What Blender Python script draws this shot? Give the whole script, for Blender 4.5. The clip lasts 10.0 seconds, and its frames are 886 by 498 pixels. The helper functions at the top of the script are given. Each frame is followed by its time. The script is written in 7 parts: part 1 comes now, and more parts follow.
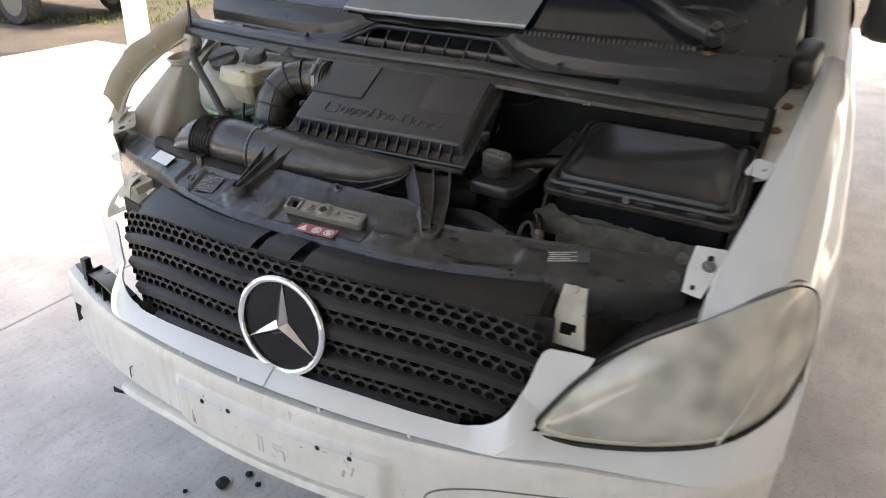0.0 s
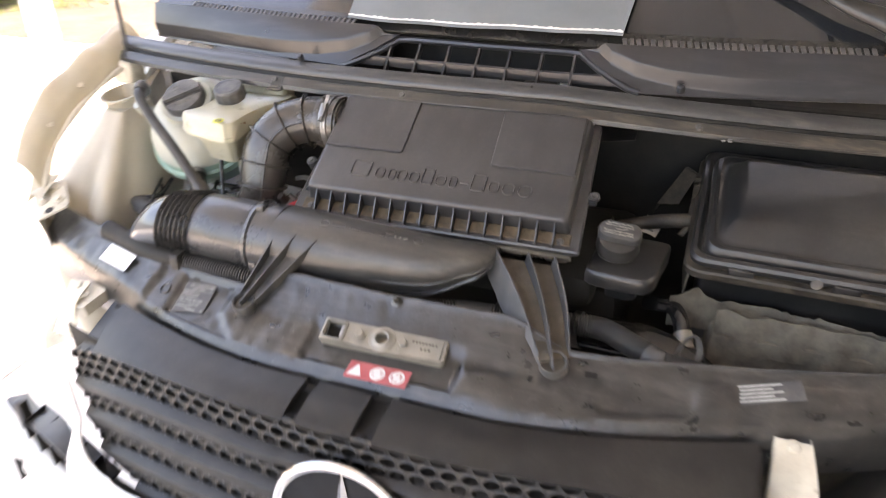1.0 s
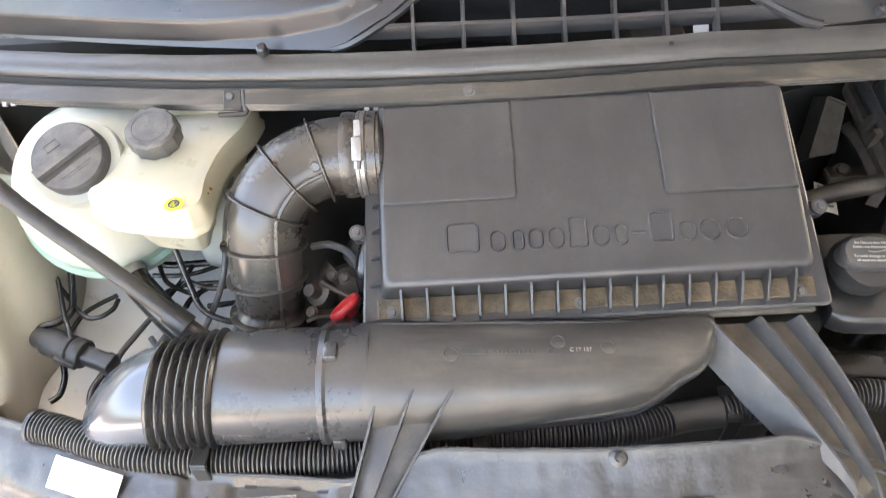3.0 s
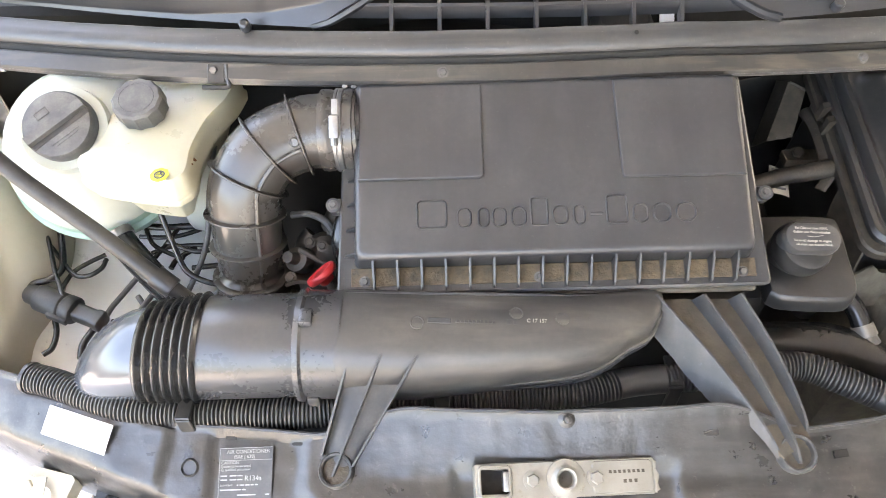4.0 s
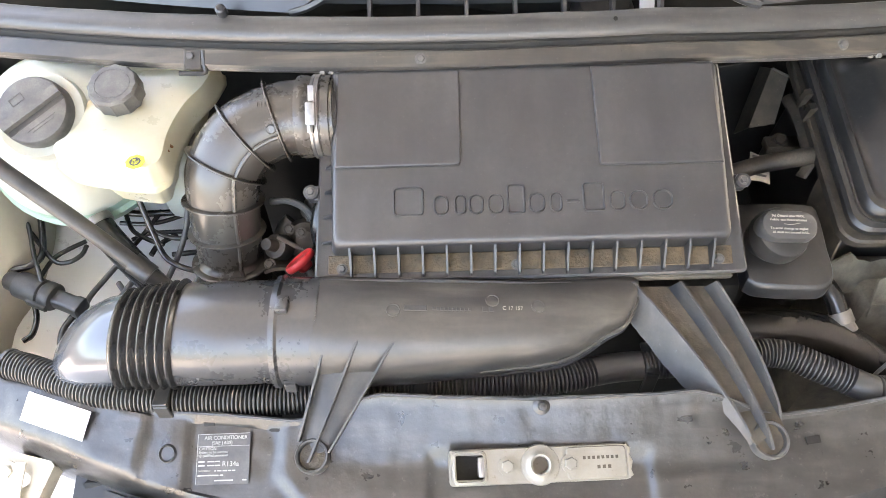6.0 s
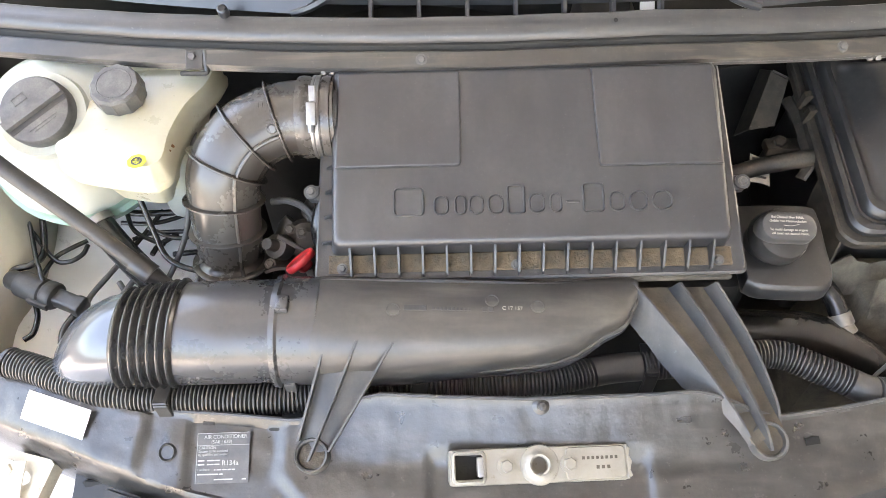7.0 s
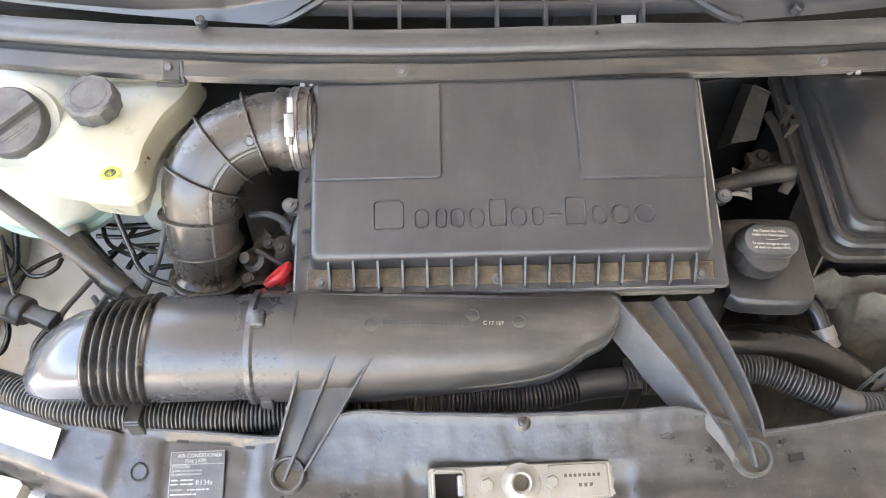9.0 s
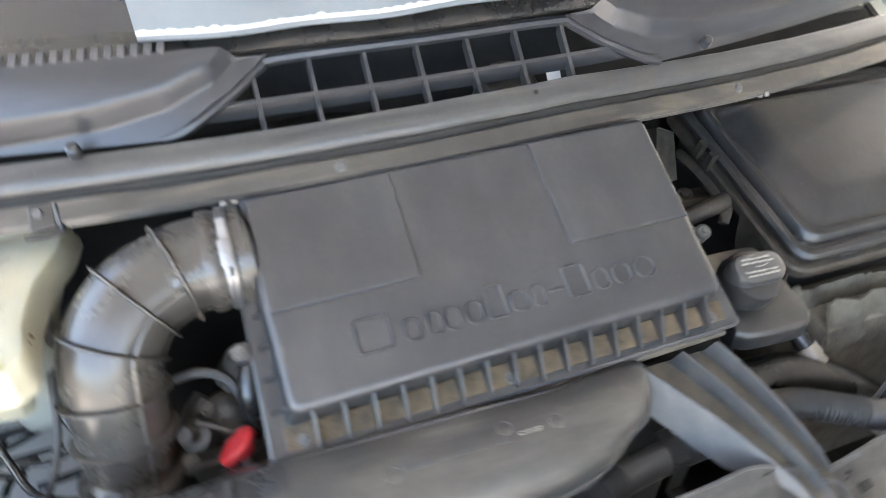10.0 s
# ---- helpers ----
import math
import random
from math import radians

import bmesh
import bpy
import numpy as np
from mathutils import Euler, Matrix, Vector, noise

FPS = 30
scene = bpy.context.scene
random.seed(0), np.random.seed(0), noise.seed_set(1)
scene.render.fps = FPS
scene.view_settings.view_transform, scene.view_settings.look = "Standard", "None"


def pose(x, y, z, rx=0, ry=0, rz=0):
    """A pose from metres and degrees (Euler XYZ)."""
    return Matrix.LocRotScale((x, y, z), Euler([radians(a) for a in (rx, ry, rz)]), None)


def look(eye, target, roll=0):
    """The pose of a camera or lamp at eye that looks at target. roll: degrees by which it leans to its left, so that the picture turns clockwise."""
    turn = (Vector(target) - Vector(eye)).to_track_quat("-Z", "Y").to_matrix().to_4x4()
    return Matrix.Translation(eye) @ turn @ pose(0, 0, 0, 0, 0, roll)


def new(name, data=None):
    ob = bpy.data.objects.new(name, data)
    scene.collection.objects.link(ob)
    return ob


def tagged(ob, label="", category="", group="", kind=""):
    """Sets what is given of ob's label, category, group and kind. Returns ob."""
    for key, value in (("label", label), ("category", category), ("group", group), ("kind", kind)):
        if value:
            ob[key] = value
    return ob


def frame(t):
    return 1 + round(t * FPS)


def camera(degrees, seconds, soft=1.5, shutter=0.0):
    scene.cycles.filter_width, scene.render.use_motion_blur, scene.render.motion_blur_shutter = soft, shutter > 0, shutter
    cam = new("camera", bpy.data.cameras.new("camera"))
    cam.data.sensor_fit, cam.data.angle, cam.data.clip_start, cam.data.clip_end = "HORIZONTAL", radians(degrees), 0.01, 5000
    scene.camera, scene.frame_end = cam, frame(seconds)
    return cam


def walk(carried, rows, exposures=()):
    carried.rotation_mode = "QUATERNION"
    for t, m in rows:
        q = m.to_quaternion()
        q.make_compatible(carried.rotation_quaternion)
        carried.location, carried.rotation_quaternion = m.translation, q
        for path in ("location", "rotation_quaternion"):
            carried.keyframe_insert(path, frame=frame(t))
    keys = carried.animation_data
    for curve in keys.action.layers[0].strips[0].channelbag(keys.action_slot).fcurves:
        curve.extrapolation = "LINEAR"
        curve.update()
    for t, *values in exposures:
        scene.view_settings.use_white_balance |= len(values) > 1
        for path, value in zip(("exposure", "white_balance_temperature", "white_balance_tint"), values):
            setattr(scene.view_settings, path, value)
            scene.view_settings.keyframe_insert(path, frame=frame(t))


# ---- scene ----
cam = camera(64.8, 10.0, soft=0.5, shutter=0.5)
PATH = [
    (0, (0.802, -0.936, 1.581), (0.107, 0.515, 0.773), 2.3),
    (0.3, (0.671, -0.831, 1.578), (0.004, 0.607, 0.725), 1.9),
    (0.5, (0.582, -0.752, 1.580), (-0.065, 0.702, 0.739), 0.3),
    (0.8, (0.459, -0.625, 1.590), (-0.169, 0.815, 0.711), -1.7),
    (1, (0.353, -0.550, 1.590), (-0.186, 0.913, 0.690), -0.6),
    (1.2, (0.240, -0.505, 1.597), (-0.175, 1.009, 0.717), -1.2),
    (1.4, (0.166, -0.448, 1.607), (-0.242, 1.22, 0.582), -2.9),
    (1.5, (0.114, -0.430, 1.606), (-0.193, 1.072, 0.663), -2.3),
    (1.7, (0.061, -0.381, 1.578), (-0.202, 1.131, 0.639), -1.7),
    (2, (0.005, -0.281, 1.580), (-0.245, 1.187, 0.569), -1.3),
    (2.3, (-0.038, -0.189, 1.592), (-0.228, 1.246, 0.522), -0.1),
    (2.5, (-0.071, -0.144, 1.609), (-0.207, 1.263, 0.494), 0.3),
    (2.8, (-0.116, -0.112, 1.612), (-0.181, 1.235, 0.420), -1.9),
    (3, (-0.135, -0.116, 1.624), (-0.184, 1.166, 0.361), -4.0),
    (4.5, (-0.101, -0.133, 1.685), (-0.111, 1.047, 0.325), -0.7),
    (5, (-0.096, -0.132, 1.685), (-0.118, 1.034, 0.314), -1.7),
    (5.5, (-0.093, -0.128, 1.682), (-0.108, 1.026, 0.301), -1.4),
    (7, (-0.090, -0.133, 1.679), (-0.108, 1.029, 0.305), -1.3),
    (7.5, (-0.092, -0.132, 1.680), (-0.101, 1.033, 0.307), -0.7),
    (8, (-0.092, -0.131, 1.679), (-0.100, 1.039, 0.311), -0.6),
    (8.5, (-0.090, -0.132, 1.678), (-0.091, 1.037, 0.309), -0.4),
    (9, (-0.082, -0.126, 1.671), (-0.068, 1.063, 0.319), -0.1),
    (9.5, (-0.066, -0.081, 1.639), (-0.000, 1.163, 0.339), -0.6),
    (9.8, (-0.142, -0.048, 1.593), (0.201, 1.249, 0.393), 3.0),
    (10, (-0.228, -0.019, 1.579), (0.268, 1.277, 0.433), 1.0),
]
EXPOSURES = [(0.0, 2.2, 8200, 13), (0.5, 2.70, 8600, 18), (1.0, 3.50, 8900, 20), (1.5, 3.92, 8900, 21), (2.0, 4.06, 8700, 19), (3.0, 4.22, 8400, 15), (4.5, 4.36, 8500, 15), (9.0, 4.34, 8400, 15), (9.5, 4.32, 8000, 14), (10.0, 4.22, 7600, 11)]
walk(cam, [(t, look(eye, target, roll)) for t, eye, target, roll in PATH], EXPOSURES)

# ---- light ----
SUN_ELEV, SUN_AZ = radians(58), radians(60)      # azimuth from +y towards +x
world = bpy.data.worlds.new("world")
scene.world = world
world.use_nodes = True
sky = world.node_tree.nodes.new("ShaderNodeTexSky")
sky.sky_type = "NISHITA"
sky.sun_disc = False
sky.dust_density = 4.0
sky.sun_elevation, sky.sun_rotation = SUN_ELEV, SUN_AZ
background = world.node_tree.nodes["Background"]
background.inputs["Strength"].default_value = 0.15
world.node_tree.links.new(sky.outputs[0], background.inputs["Color"])
sun = new("sun", bpy.data.lights.new("sun", "SUN"))
sun.data.energy, sun.data.angle, sun.data.color = 2.4, radians(0.5), (1.0, 0.95, 0.87)
sun_way = Vector((math.sin(SUN_AZ) * math.cos(SUN_ELEV), math.cos(SUN_AZ) * math.cos(SUN_ELEV), math.sin(SUN_ELEV)))
sun.matrix_world = look(sun_way * 20, (0, 0, 0))


# ---- materials ----
def material(name, colour, rough=0.5, metal=0.0, dust=None, dust_amount=0.0, scale=8.0, vary=0.15, bump=0.0, bump_scale=200.0,
             coat=0.0, upward=0.0, spots=None, spot_amount=0.0, spot_scale=40.0, sss=0.0, transmission=0.0, calm=False, shine=0.5, relief=0.002, spot_from=0.62, streak=None, streak_amount=0.0, streak_scale=(6.0, 90.0, 90.0)):
    """A surface with broad and fine variation, dust that lies in patches (more on faces that look up), spots and fine relief."""
    m = bpy.data.materials.new(name)
    m.use_nodes = True
    t = m.node_tree
    n, l = t.nodes, t.links
    p = n["Principled BSDF"]
    co = n.new("ShaderNodeTexCoord").outputs["Object"]

    def noise_tex(sc, detail=5.0, roughness=0.6):
        x = n.new("ShaderNodeTexNoise")
        x.inputs["Scale"].default_value = sc
        x.inputs["Detail"].default_value = 1.0 if calm else detail
        x.inputs["Roughness"].default_value = roughness
        l.new(co, x.inputs["Vector"])
        return x.outputs["Fac"]

    def ramp(src, lo, hi, a=0.0, b=1.0):
        x = n.new("ShaderNodeMapRange")
        for k, v in zip(("From Min", "From Max", "To Min", "To Max"), (lo, hi, a, b)):
            x.inputs[k].default_value = v
        l.new(src, x.inputs["Value"])
        return x.outputs["Result"]

    def mix(fac, a, b):
        x = n.new("ShaderNodeMix")
        x.data_type = "RGBA"
        l.new(fac, x.inputs["Factor"])
        for socket, v in ((x.inputs[6], a), (x.inputs[7], b)):
            if isinstance(v, tuple):
                socket.default_value = (*v, 1)
            else:
                l.new(v, socket)
        return x.outputs[2]

    def maths(op, a, b):
        x = n.new("ShaderNodeMath")
        x.operation = op
        for socket, v in zip(x.inputs, (a, b)):
            if isinstance(v, (int, float)):
                socket.default_value = v
            else:
                l.new(v, socket)
        return x.outputs[0]

    dark = tuple(c * (1 - vary) for c in colour)
    light = tuple(min(1, c * (1 + vary)) for c in colour)
    col = mix(ramp(noise_tex(scale), 0.3, 0.7), dark, light)
    play = 0.006 if calm else 0.035
    rough_out = ramp(noise_tex(scale * (1 if calm else 3)), 0.3, 0.7, max(0.02, rough - play), min(1, rough + play))
    if dust:
        patch = ramp(noise_tex(scale * 1.7, 6.0, 0.58), 0.36, 0.74)
        fine = ramp(noise_tex(scale * 22, 3.0), 0.25, 0.75, 0.4, 1.0)
        fac = maths("MULTIPLY", maths("MULTIPLY", patch, fine), dust_amount)
        if upward:
            g = n.new("ShaderNodeNewGeometry")
            z = n.new("ShaderNodeSeparateXYZ")
            l.new(g.outputs["Normal"], z.inputs[0])
            up = maths("MULTIPLY", ramp(z.outputs["Z"], 0.35, 1.0), upward)
            fac = maths("MINIMUM", maths("ADD", fac, maths("MULTIPLY", up, fine)), 1.0)
        col = mix(fac, col, dust)
        rough_out = maths("MINIMUM", maths("ADD", rough_out, maths("MULTIPLY", fac, 0.2)), 1.0)
    if spots:
        fac = maths("MULTIPLY", ramp(noise_tex(spot_scale, 6.0, 0.75), spot_from, spot_from + 0.06), spot_amount)
        col = mix(fac, col, spots)
    if streak:
        stretch = n.new("ShaderNodeMapping")
        stretch.inputs["Scale"].default_value = streak_scale
        l.new(co, stretch.inputs["Vector"])
        lines = n.new("ShaderNodeTexNoise")
        lines.inputs["Scale"].default_value = 1.0
        lines.inputs["Detail"].default_value = 6.0
        l.new(stretch.outputs["Vector"], lines.inputs["Vector"])
        fac = maths("MULTIPLY", maths("MULTIPLY", ramp(lines.outputs["Fac"], 0.46, 0.80), ramp(noise_tex(scale * 0.9, 3.0), 0.38, 0.62)), streak_amount)
        col = mix(fac, col, streak)
        rough_out = maths("MINIMUM", maths("ADD", rough_out, maths("MULTIPLY", fac, 0.25)), 1.0)
    l.new(col, p.inputs["Base Color"])
    l.new(rough_out, p.inputs["Roughness"])
    p.inputs["Metallic"].default_value = metal
    p.inputs["Specular IOR Level"].default_value = shine
    p.inputs["Coat Weight"].default_value = coat
    p.inputs["Coat Roughness"].default_value = 0.08
    p.inputs["Transmission Weight"].default_value = transmission
    if sss:
        p.inputs["Subsurface Weight"].default_value = sss
        p.inputs["Subsurface Radius"].default_value = (0.02, 0.018, 0.012)
        p.inputs["Subsurface Scale"].default_value = 0.5
    if bump:
        b = n.new("ShaderNodeBump")
        b.inputs["Strength"].default_value = bump
        b.inputs["Distance"].default_value = relief
        l.new(noise_tex(bump_scale, 4.0), b.inputs["Height"])
        l.new(b.outputs["Normal"], p.inputs["Normal"])
    return m


DUST = (0.20, 0.17, 0.13)
M_LID = material("lid_plastic", (0.021, 0.0225, 0.026), 0.33, dust=(0.11, 0.105, 0.10), dust_amount=0.3, upward=0.03, scale=7, bump=0.08, bump_scale=1100, shine=0.75, spots=(0.10, 0.097, 0.093), spot_amount=0.4, spot_scale=300, spot_from=0.62, streak=(0.12, 0.115, 0.108), streak_amount=0.22, streak_scale=(40.0, 7.0, 40.0))
M_PLASTIC = material("dusty_black_plastic", (0.014, 0.014, 0.014), 0.36, dust=DUST, dust_amount=0.2, upward=0.03, scale=14, bump=0.04, bump_scale=500, shine=0.75)
M_LEDGE = material("mud_on_ledge", (0.070, 0.053, 0.036), 0.85, dust=(0.22, 0.16, 0.095), dust_amount=0.9, scale=45, vary=0.5, bump=0.5, bump_scale=300, spots=(0.035, 0.027, 0.02), spot_amount=0.8, spot_scale=70)
M_DUCT = material("duct_plastic", (0.042, 0.042, 0.044), 0.26, scale=9, shine=0.75, vary=0.12, dust=(0.15, 0.14, 0.125), dust_amount=0.28, upward=0.03, calm=True)
M_TIP = material("worn_silver_plastic", (0.11, 0.12, 0.135), 0.18, metal=0.4, dust=(0.2, 0.18, 0.16), dust_amount=0.08, scale=14, vary=0.06, calm=True)
M_RUBBER = material("rubber", (0.018, 0.018, 0.018), 0.21, dust=DUST, dust_amount=0.10, upward=0.03, scale=16, vary=0.1, shine=0.7)
M_CONDUIT = material("dusty_conduit", (0.050, 0.048, 0.046), 0.42, dust=(0.13, 0.12, 0.105), dust_amount=0.4, upward=0.05, scale=16)
M_STAY = material("worn_grey_stay", (0.046, 0.047, 0.050), 0.42, dust=(0.125, 0.11, 0.092), dust_amount=0.65, scale=16, vary=0.3, spots=(0.16, 0.20, 0.20), spot_amount=0.25, spot_scale=150, shine=0.5, bump=0.08, bump_scale=300, streak=(0.17, 0.17, 0.175), streak_amount=0.5, streak_scale=(60.0, 14.0, 14.0))
M_LOOM = material("dark_dusty_sheath", (0.026, 0.0245, 0.0225), 0.45, dust=(0.11, 0.10, 0.085), dust_amount=0.5, upward=0.03, scale=30, vary=0.2, bump=0.1, bump_scale=300)
M_STAY_DARK = material("dusty_grey_stay", (0.045, 0.045, 0.046), 0.4, dust=(0.17, 0.155, 0.13), dust_amount=0.7, scale=18, vary=0.2)
M_DUSTY = material("brown_dust_film", (0.075, 0.064, 0.05), 0.7, dust=(0.19, 0.155, 0.11), dust_amount=0.7, scale=22, vary=0.3, bump=0.3, bump_scale=200)
M_DUCT_BODY = material("scuffed_duct_plastic", (0.044, 0.042, 0.040), 0.33, scale=7, shine=0.65, vary=0.14, dust=(0.15, 0.132, 0.108), dust_amount=0.4, upward=0.05, bump=0.04, bump_scale=500, spots=(0.20, 0.19, 0.17), spot_amount=0.25, spot_scale=130, spot_from=0.68, streak=(0.24, 0.215, 0.18), streak_amount=0.6, streak_scale=(9.0, 70.0, 70.0))
M_ELBOW = material("dusty_rubber_elbow", (0.052, 0.046, 0.040), 0.25, scale=9, shine=0.75, vary=0.15, dust=(0.12, 0.105, 0.088), dust_amount=0.35, upward=0.05, bump=0.03, bump_scale=400, calm=True)
M_PANEL = material("dusty_black_panel_paint", (0.018, 0.0178, 0.0178), 0.28, dust=(0.14, 0.13, 0.116), dust_amount=0.34, upward=0.05, scale=12, vary=0.2, spots=(0.18, 0.17, 0.155), spot_amount=0.22, spot_scale=110, bump=0.2, bump_scale=110, shine=0.8, spot_from=0.60, streak=(0.18, 0.167, 0.15), streak_amount=0.35, streak_scale=(14.0, 70.0, 70.0))
M_WHITE = material("white_car_paint", (0.82, 0.82, 0.80), 0.14, coat=1.0, dust=(0.58, 0.55, 0.49), dust_amount=0.14, scale=5, vary=0.02)
M_BUMPER = material("dirty_white_bumper", (0.80, 0.78, 0.72), 0.33, coat=0.4, dust=(0.46, 0.41, 0.32), dust_amount=0.4, scale=6, vary=0.04, spots=(0.12, 0.10, 0.08), spot_amount=0.35, spot_scale=18, streak=(0.42, 0.37, 0.29), streak_amount=0.35, streak_scale=(40.0, 40.0, 6.0))
# rust stains, and also the painted shading line round the bumper pad
M_STAIN_SHADE = material("rust_stain", (0.36, 0.30, 0.23), 0.8, dust=(0.62, 0.59, 0.54), dust_amount=0.9, scale=60, vary=0.3)
M_RUST = material("rust", (0.26, 0.12, 0.05), 0.85, dust=(0.10, 0.05, 0.03), dust_amount=0.8, scale=90, vary=0.3)
M_CREAM = material("cream_plastic", (0.46, 0.42, 0.335), 0.40, dust=(0.34, 0.30, 0.23), dust_amount=0.4, scale=7, vary=0.08, sss=0.15)
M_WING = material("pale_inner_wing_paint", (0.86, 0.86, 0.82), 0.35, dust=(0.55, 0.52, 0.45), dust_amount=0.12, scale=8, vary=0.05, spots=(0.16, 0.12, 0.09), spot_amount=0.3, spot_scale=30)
M_TANK = material("milky_tank_plastic", (0.48, 0.50, 0.44), 0.32, dust=(0.42, 0.41, 0.33), dust_amount=0.3, scale=7, vary=0.07, sss=0.2)
M_COOLANT = material("coolant_tint", (0.28, 0.42, 0.33), 0.35, scale=9, vary=0.15, sss=0.2)
M_RESERVOIR = material("yellowed_plastic", (0.54, 0.515, 0.39), 0.28, dust=(0.46, 0.38, 0.22), dust_amount=0.35, scale=11, vary=0.07, sss=0.2)
M_CAP = material("grey_black_cap", (0.06, 0.06, 0.06), 0.45, dust=(0.28, 0.26, 0.23), dust_amount=0.6, upward=0.15, scale=25)
M_CHROME = material("chrome", (0.86, 0.86, 0.87), 0.1, metal=1.0, scale=20, vary=0.03)
M_GLOSS = material("gloss_black", (0.012, 0.012, 0.013), 0.06, scale=20, dust=(0.2, 0.19, 0.17), dust_amount=0.02, coat=0.0, shine=0.25)
M_GRILLE = material("grille_plastic", (0.012, 0.012, 0.012), 0.42, dust=(0.13, 0.115, 0.10), dust_amount=0.2, upward=0.015, scale=10, bump=0.04, bump_scale=400, shine=0.5)
M_ZINC = material("dusty_zinc_plate", (0.30, 0.285, 0.25), 0.42, metal=0.45, dust=(0.28, 0.255, 0.21), dust_amount=0.8, scale=25, spots=(0.18, 0.14, 0.10), spot_amount=0.6, spot_scale=90, bump=0.1)
M_STEEL = material("bright_steel", (0.34, 0.335, 0.33), 0.42, metal=0.9, scale=60, vary=0.25, dust=(0.2, 0.18, 0.16), dust_amount=0.3)
M_PRIMER = material("bare_cream_bracket", (0.62, 0.58, 0.48), 0.5, dust=(0.30, 0.24, 0.16), dust_amount=0.6, scale=16, spots=(0.22, 0.14, 0.08), spot_amount=0.5, spot_scale=50)
# near-black for dark parts, and painted shade in deep gaps and cavities
M_DARK = material("dark_parts_and_bay_shade", (0.006, 0.006, 0.0055), 0.7, dust=(0.09, 0.078, 0.062), dust_amount=0.22, upward=0.03, scale=10, vary=0.3, bump=0.3, bump_scale=100)
M_ALLOY = material("dirty_alloy", (0.10, 0.09, 0.08), 0.5, metal=0.5, dust=(0.09, 0.08, 0.06), dust_amount=0.8, scale=25, vary=0.3, bump=0.3, bump_scale=150)
M_COWL = material("faded_cowl_plastic", (0.017, 0.0185, 0.022), 0.30, dust=(0.12, 0.125, 0.135), dust_amount=0.10, upward=0.015, scale=5, bump=0.06, bump_scale=700, shine=0.7, spots=(0.12, 0.12, 0.12), spot_amount=0.4, spot_scale=280, spot_from=0.64, streak=(0.13, 0.125, 0.12), streak_amount=0.3, streak_scale=(5.0, 60.0, 60.0))
M_RAIL = material("seal_rail", (0.026, 0.0245, 0.023), 0.3, dust=(0.12, 0.105, 0.085), dust_amount=0.4, upward=0.04, scale=9, vary=0.25, shine=0.75, streak=(0.20, 0.165, 0.115), streak_amount=0.55, streak_scale=(5.0, 120.0, 120.0), spots=(0.17, 0.15, 0.12), spot_amount=0.35, spot_scale=180)
M_SEAL = material("grey_seal_rubber", (0.036, 0.037, 0.039), 0.34, dust=(0.15, 0.14, 0.125), dust_amount=0.3, upward=0.04, scale=6, shine=0.75, spots=(0.17, 0.16, 0.15), spot_amount=0.45, spot_scale=220, streak=(0.19, 0.175, 0.15), streak_amount=0.45, streak_scale=(4.0, 110.0, 110.0))
M_SHIELD = material("dusty_shield_metal", (0.060, 0.052, 0.042), 0.5, metal=0.3, dust=(0.17, 0.143, 0.108), dust_amount=0.8, scale=30, spots=(0.30, 0.27, 0.23), spot_amount=0.5, spot_scale=220)
M_FUSE = material("fuse_box_plastic", (0.013, 0.0135, 0.0145), 0.34, dust=(0.13, 0.12, 0.105), dust_amount=0.35, upward=0.04, scale=6, shine=0.65, bump=0.05, bump_scale=600, spots=(0.14, 0.13, 0.12), spot_amount=0.35, spot_scale=200, spot_from=0.62)
M_FRAME = material("dusty_dark_frame", (0.022, 0.019, 0.016), 0.45, dust=(0.15, 0.125, 0.095), dust_amount=0.7, upward=0.05, scale=16, vary=0.3, shine=0.4, bump=0.2, bump_scale=200)
M_BLOCK = material("grey_render", (0.52, 0.51, 0.49), 0.9, scale=2, vary=0.12, bump=0.3, bump_scale=60, relief=0.004)
M_FIBRE = material("dusty_battery_case", (0.10, 0.087, 0.066), 0.75, dust=(0.23, 0.205, 0.16), dust_amount=0.9, scale=24, vary=0.35, bump=0.6, bump_scale=160, spots=(0.07, 0.06, 0.045), spot_amount=0.6, spot_scale=120)
M_RED = material("red_sticker", (0.48, 0.085, 0.095), 0.4, dust=(0.45, 0.2, 0.18), dust_amount=0.5, scale=40)
M_REDPULL = material("red_plastic", (0.50, 0.03, 0.035), 0.4, scale=40, vary=0.15)
M_PAPER = material("white_label", (0.80, 0.80, 0.79), 0.5, scale=30, vary=0.04)
M_TAG = material("dusty_paper", (0.42, 0.40, 0.36), 0.7, dust=(0.2, 0.17, 0.13), dust_amount=0.6, scale=30)
M_LABEL = material("dark_label", (0.065, 0.066, 0.070), 0.5, dust=(0.2, 0.19, 0.17), dust_amount=0.5, scale=30)
M_INK = material("pale_print", (0.42, 0.42, 0.40), 0.6, scale=200, vary=0.25)
M_YELLOW = material("yellow_sticker", (0.72, 0.70, 0.05), 0.45, scale=60, vary=0.1)
M_SHEET = material("silver_sun_shade", (0.20, 0.225, 0.24), 0.42, metal=0.1, dust=(0.28, 0.29, 0.295), dust_amount=0.5, scale=6, vary=0.1, bump=0.3, bump_scale=60)
M_GLASS = material("windscreen_glass", (0.012, 0.015, 0.019), 0.08, scale=3, dust=(0.12, 0.135, 0.15), dust_amount=0.12, upward=0.02, coat=0.6)
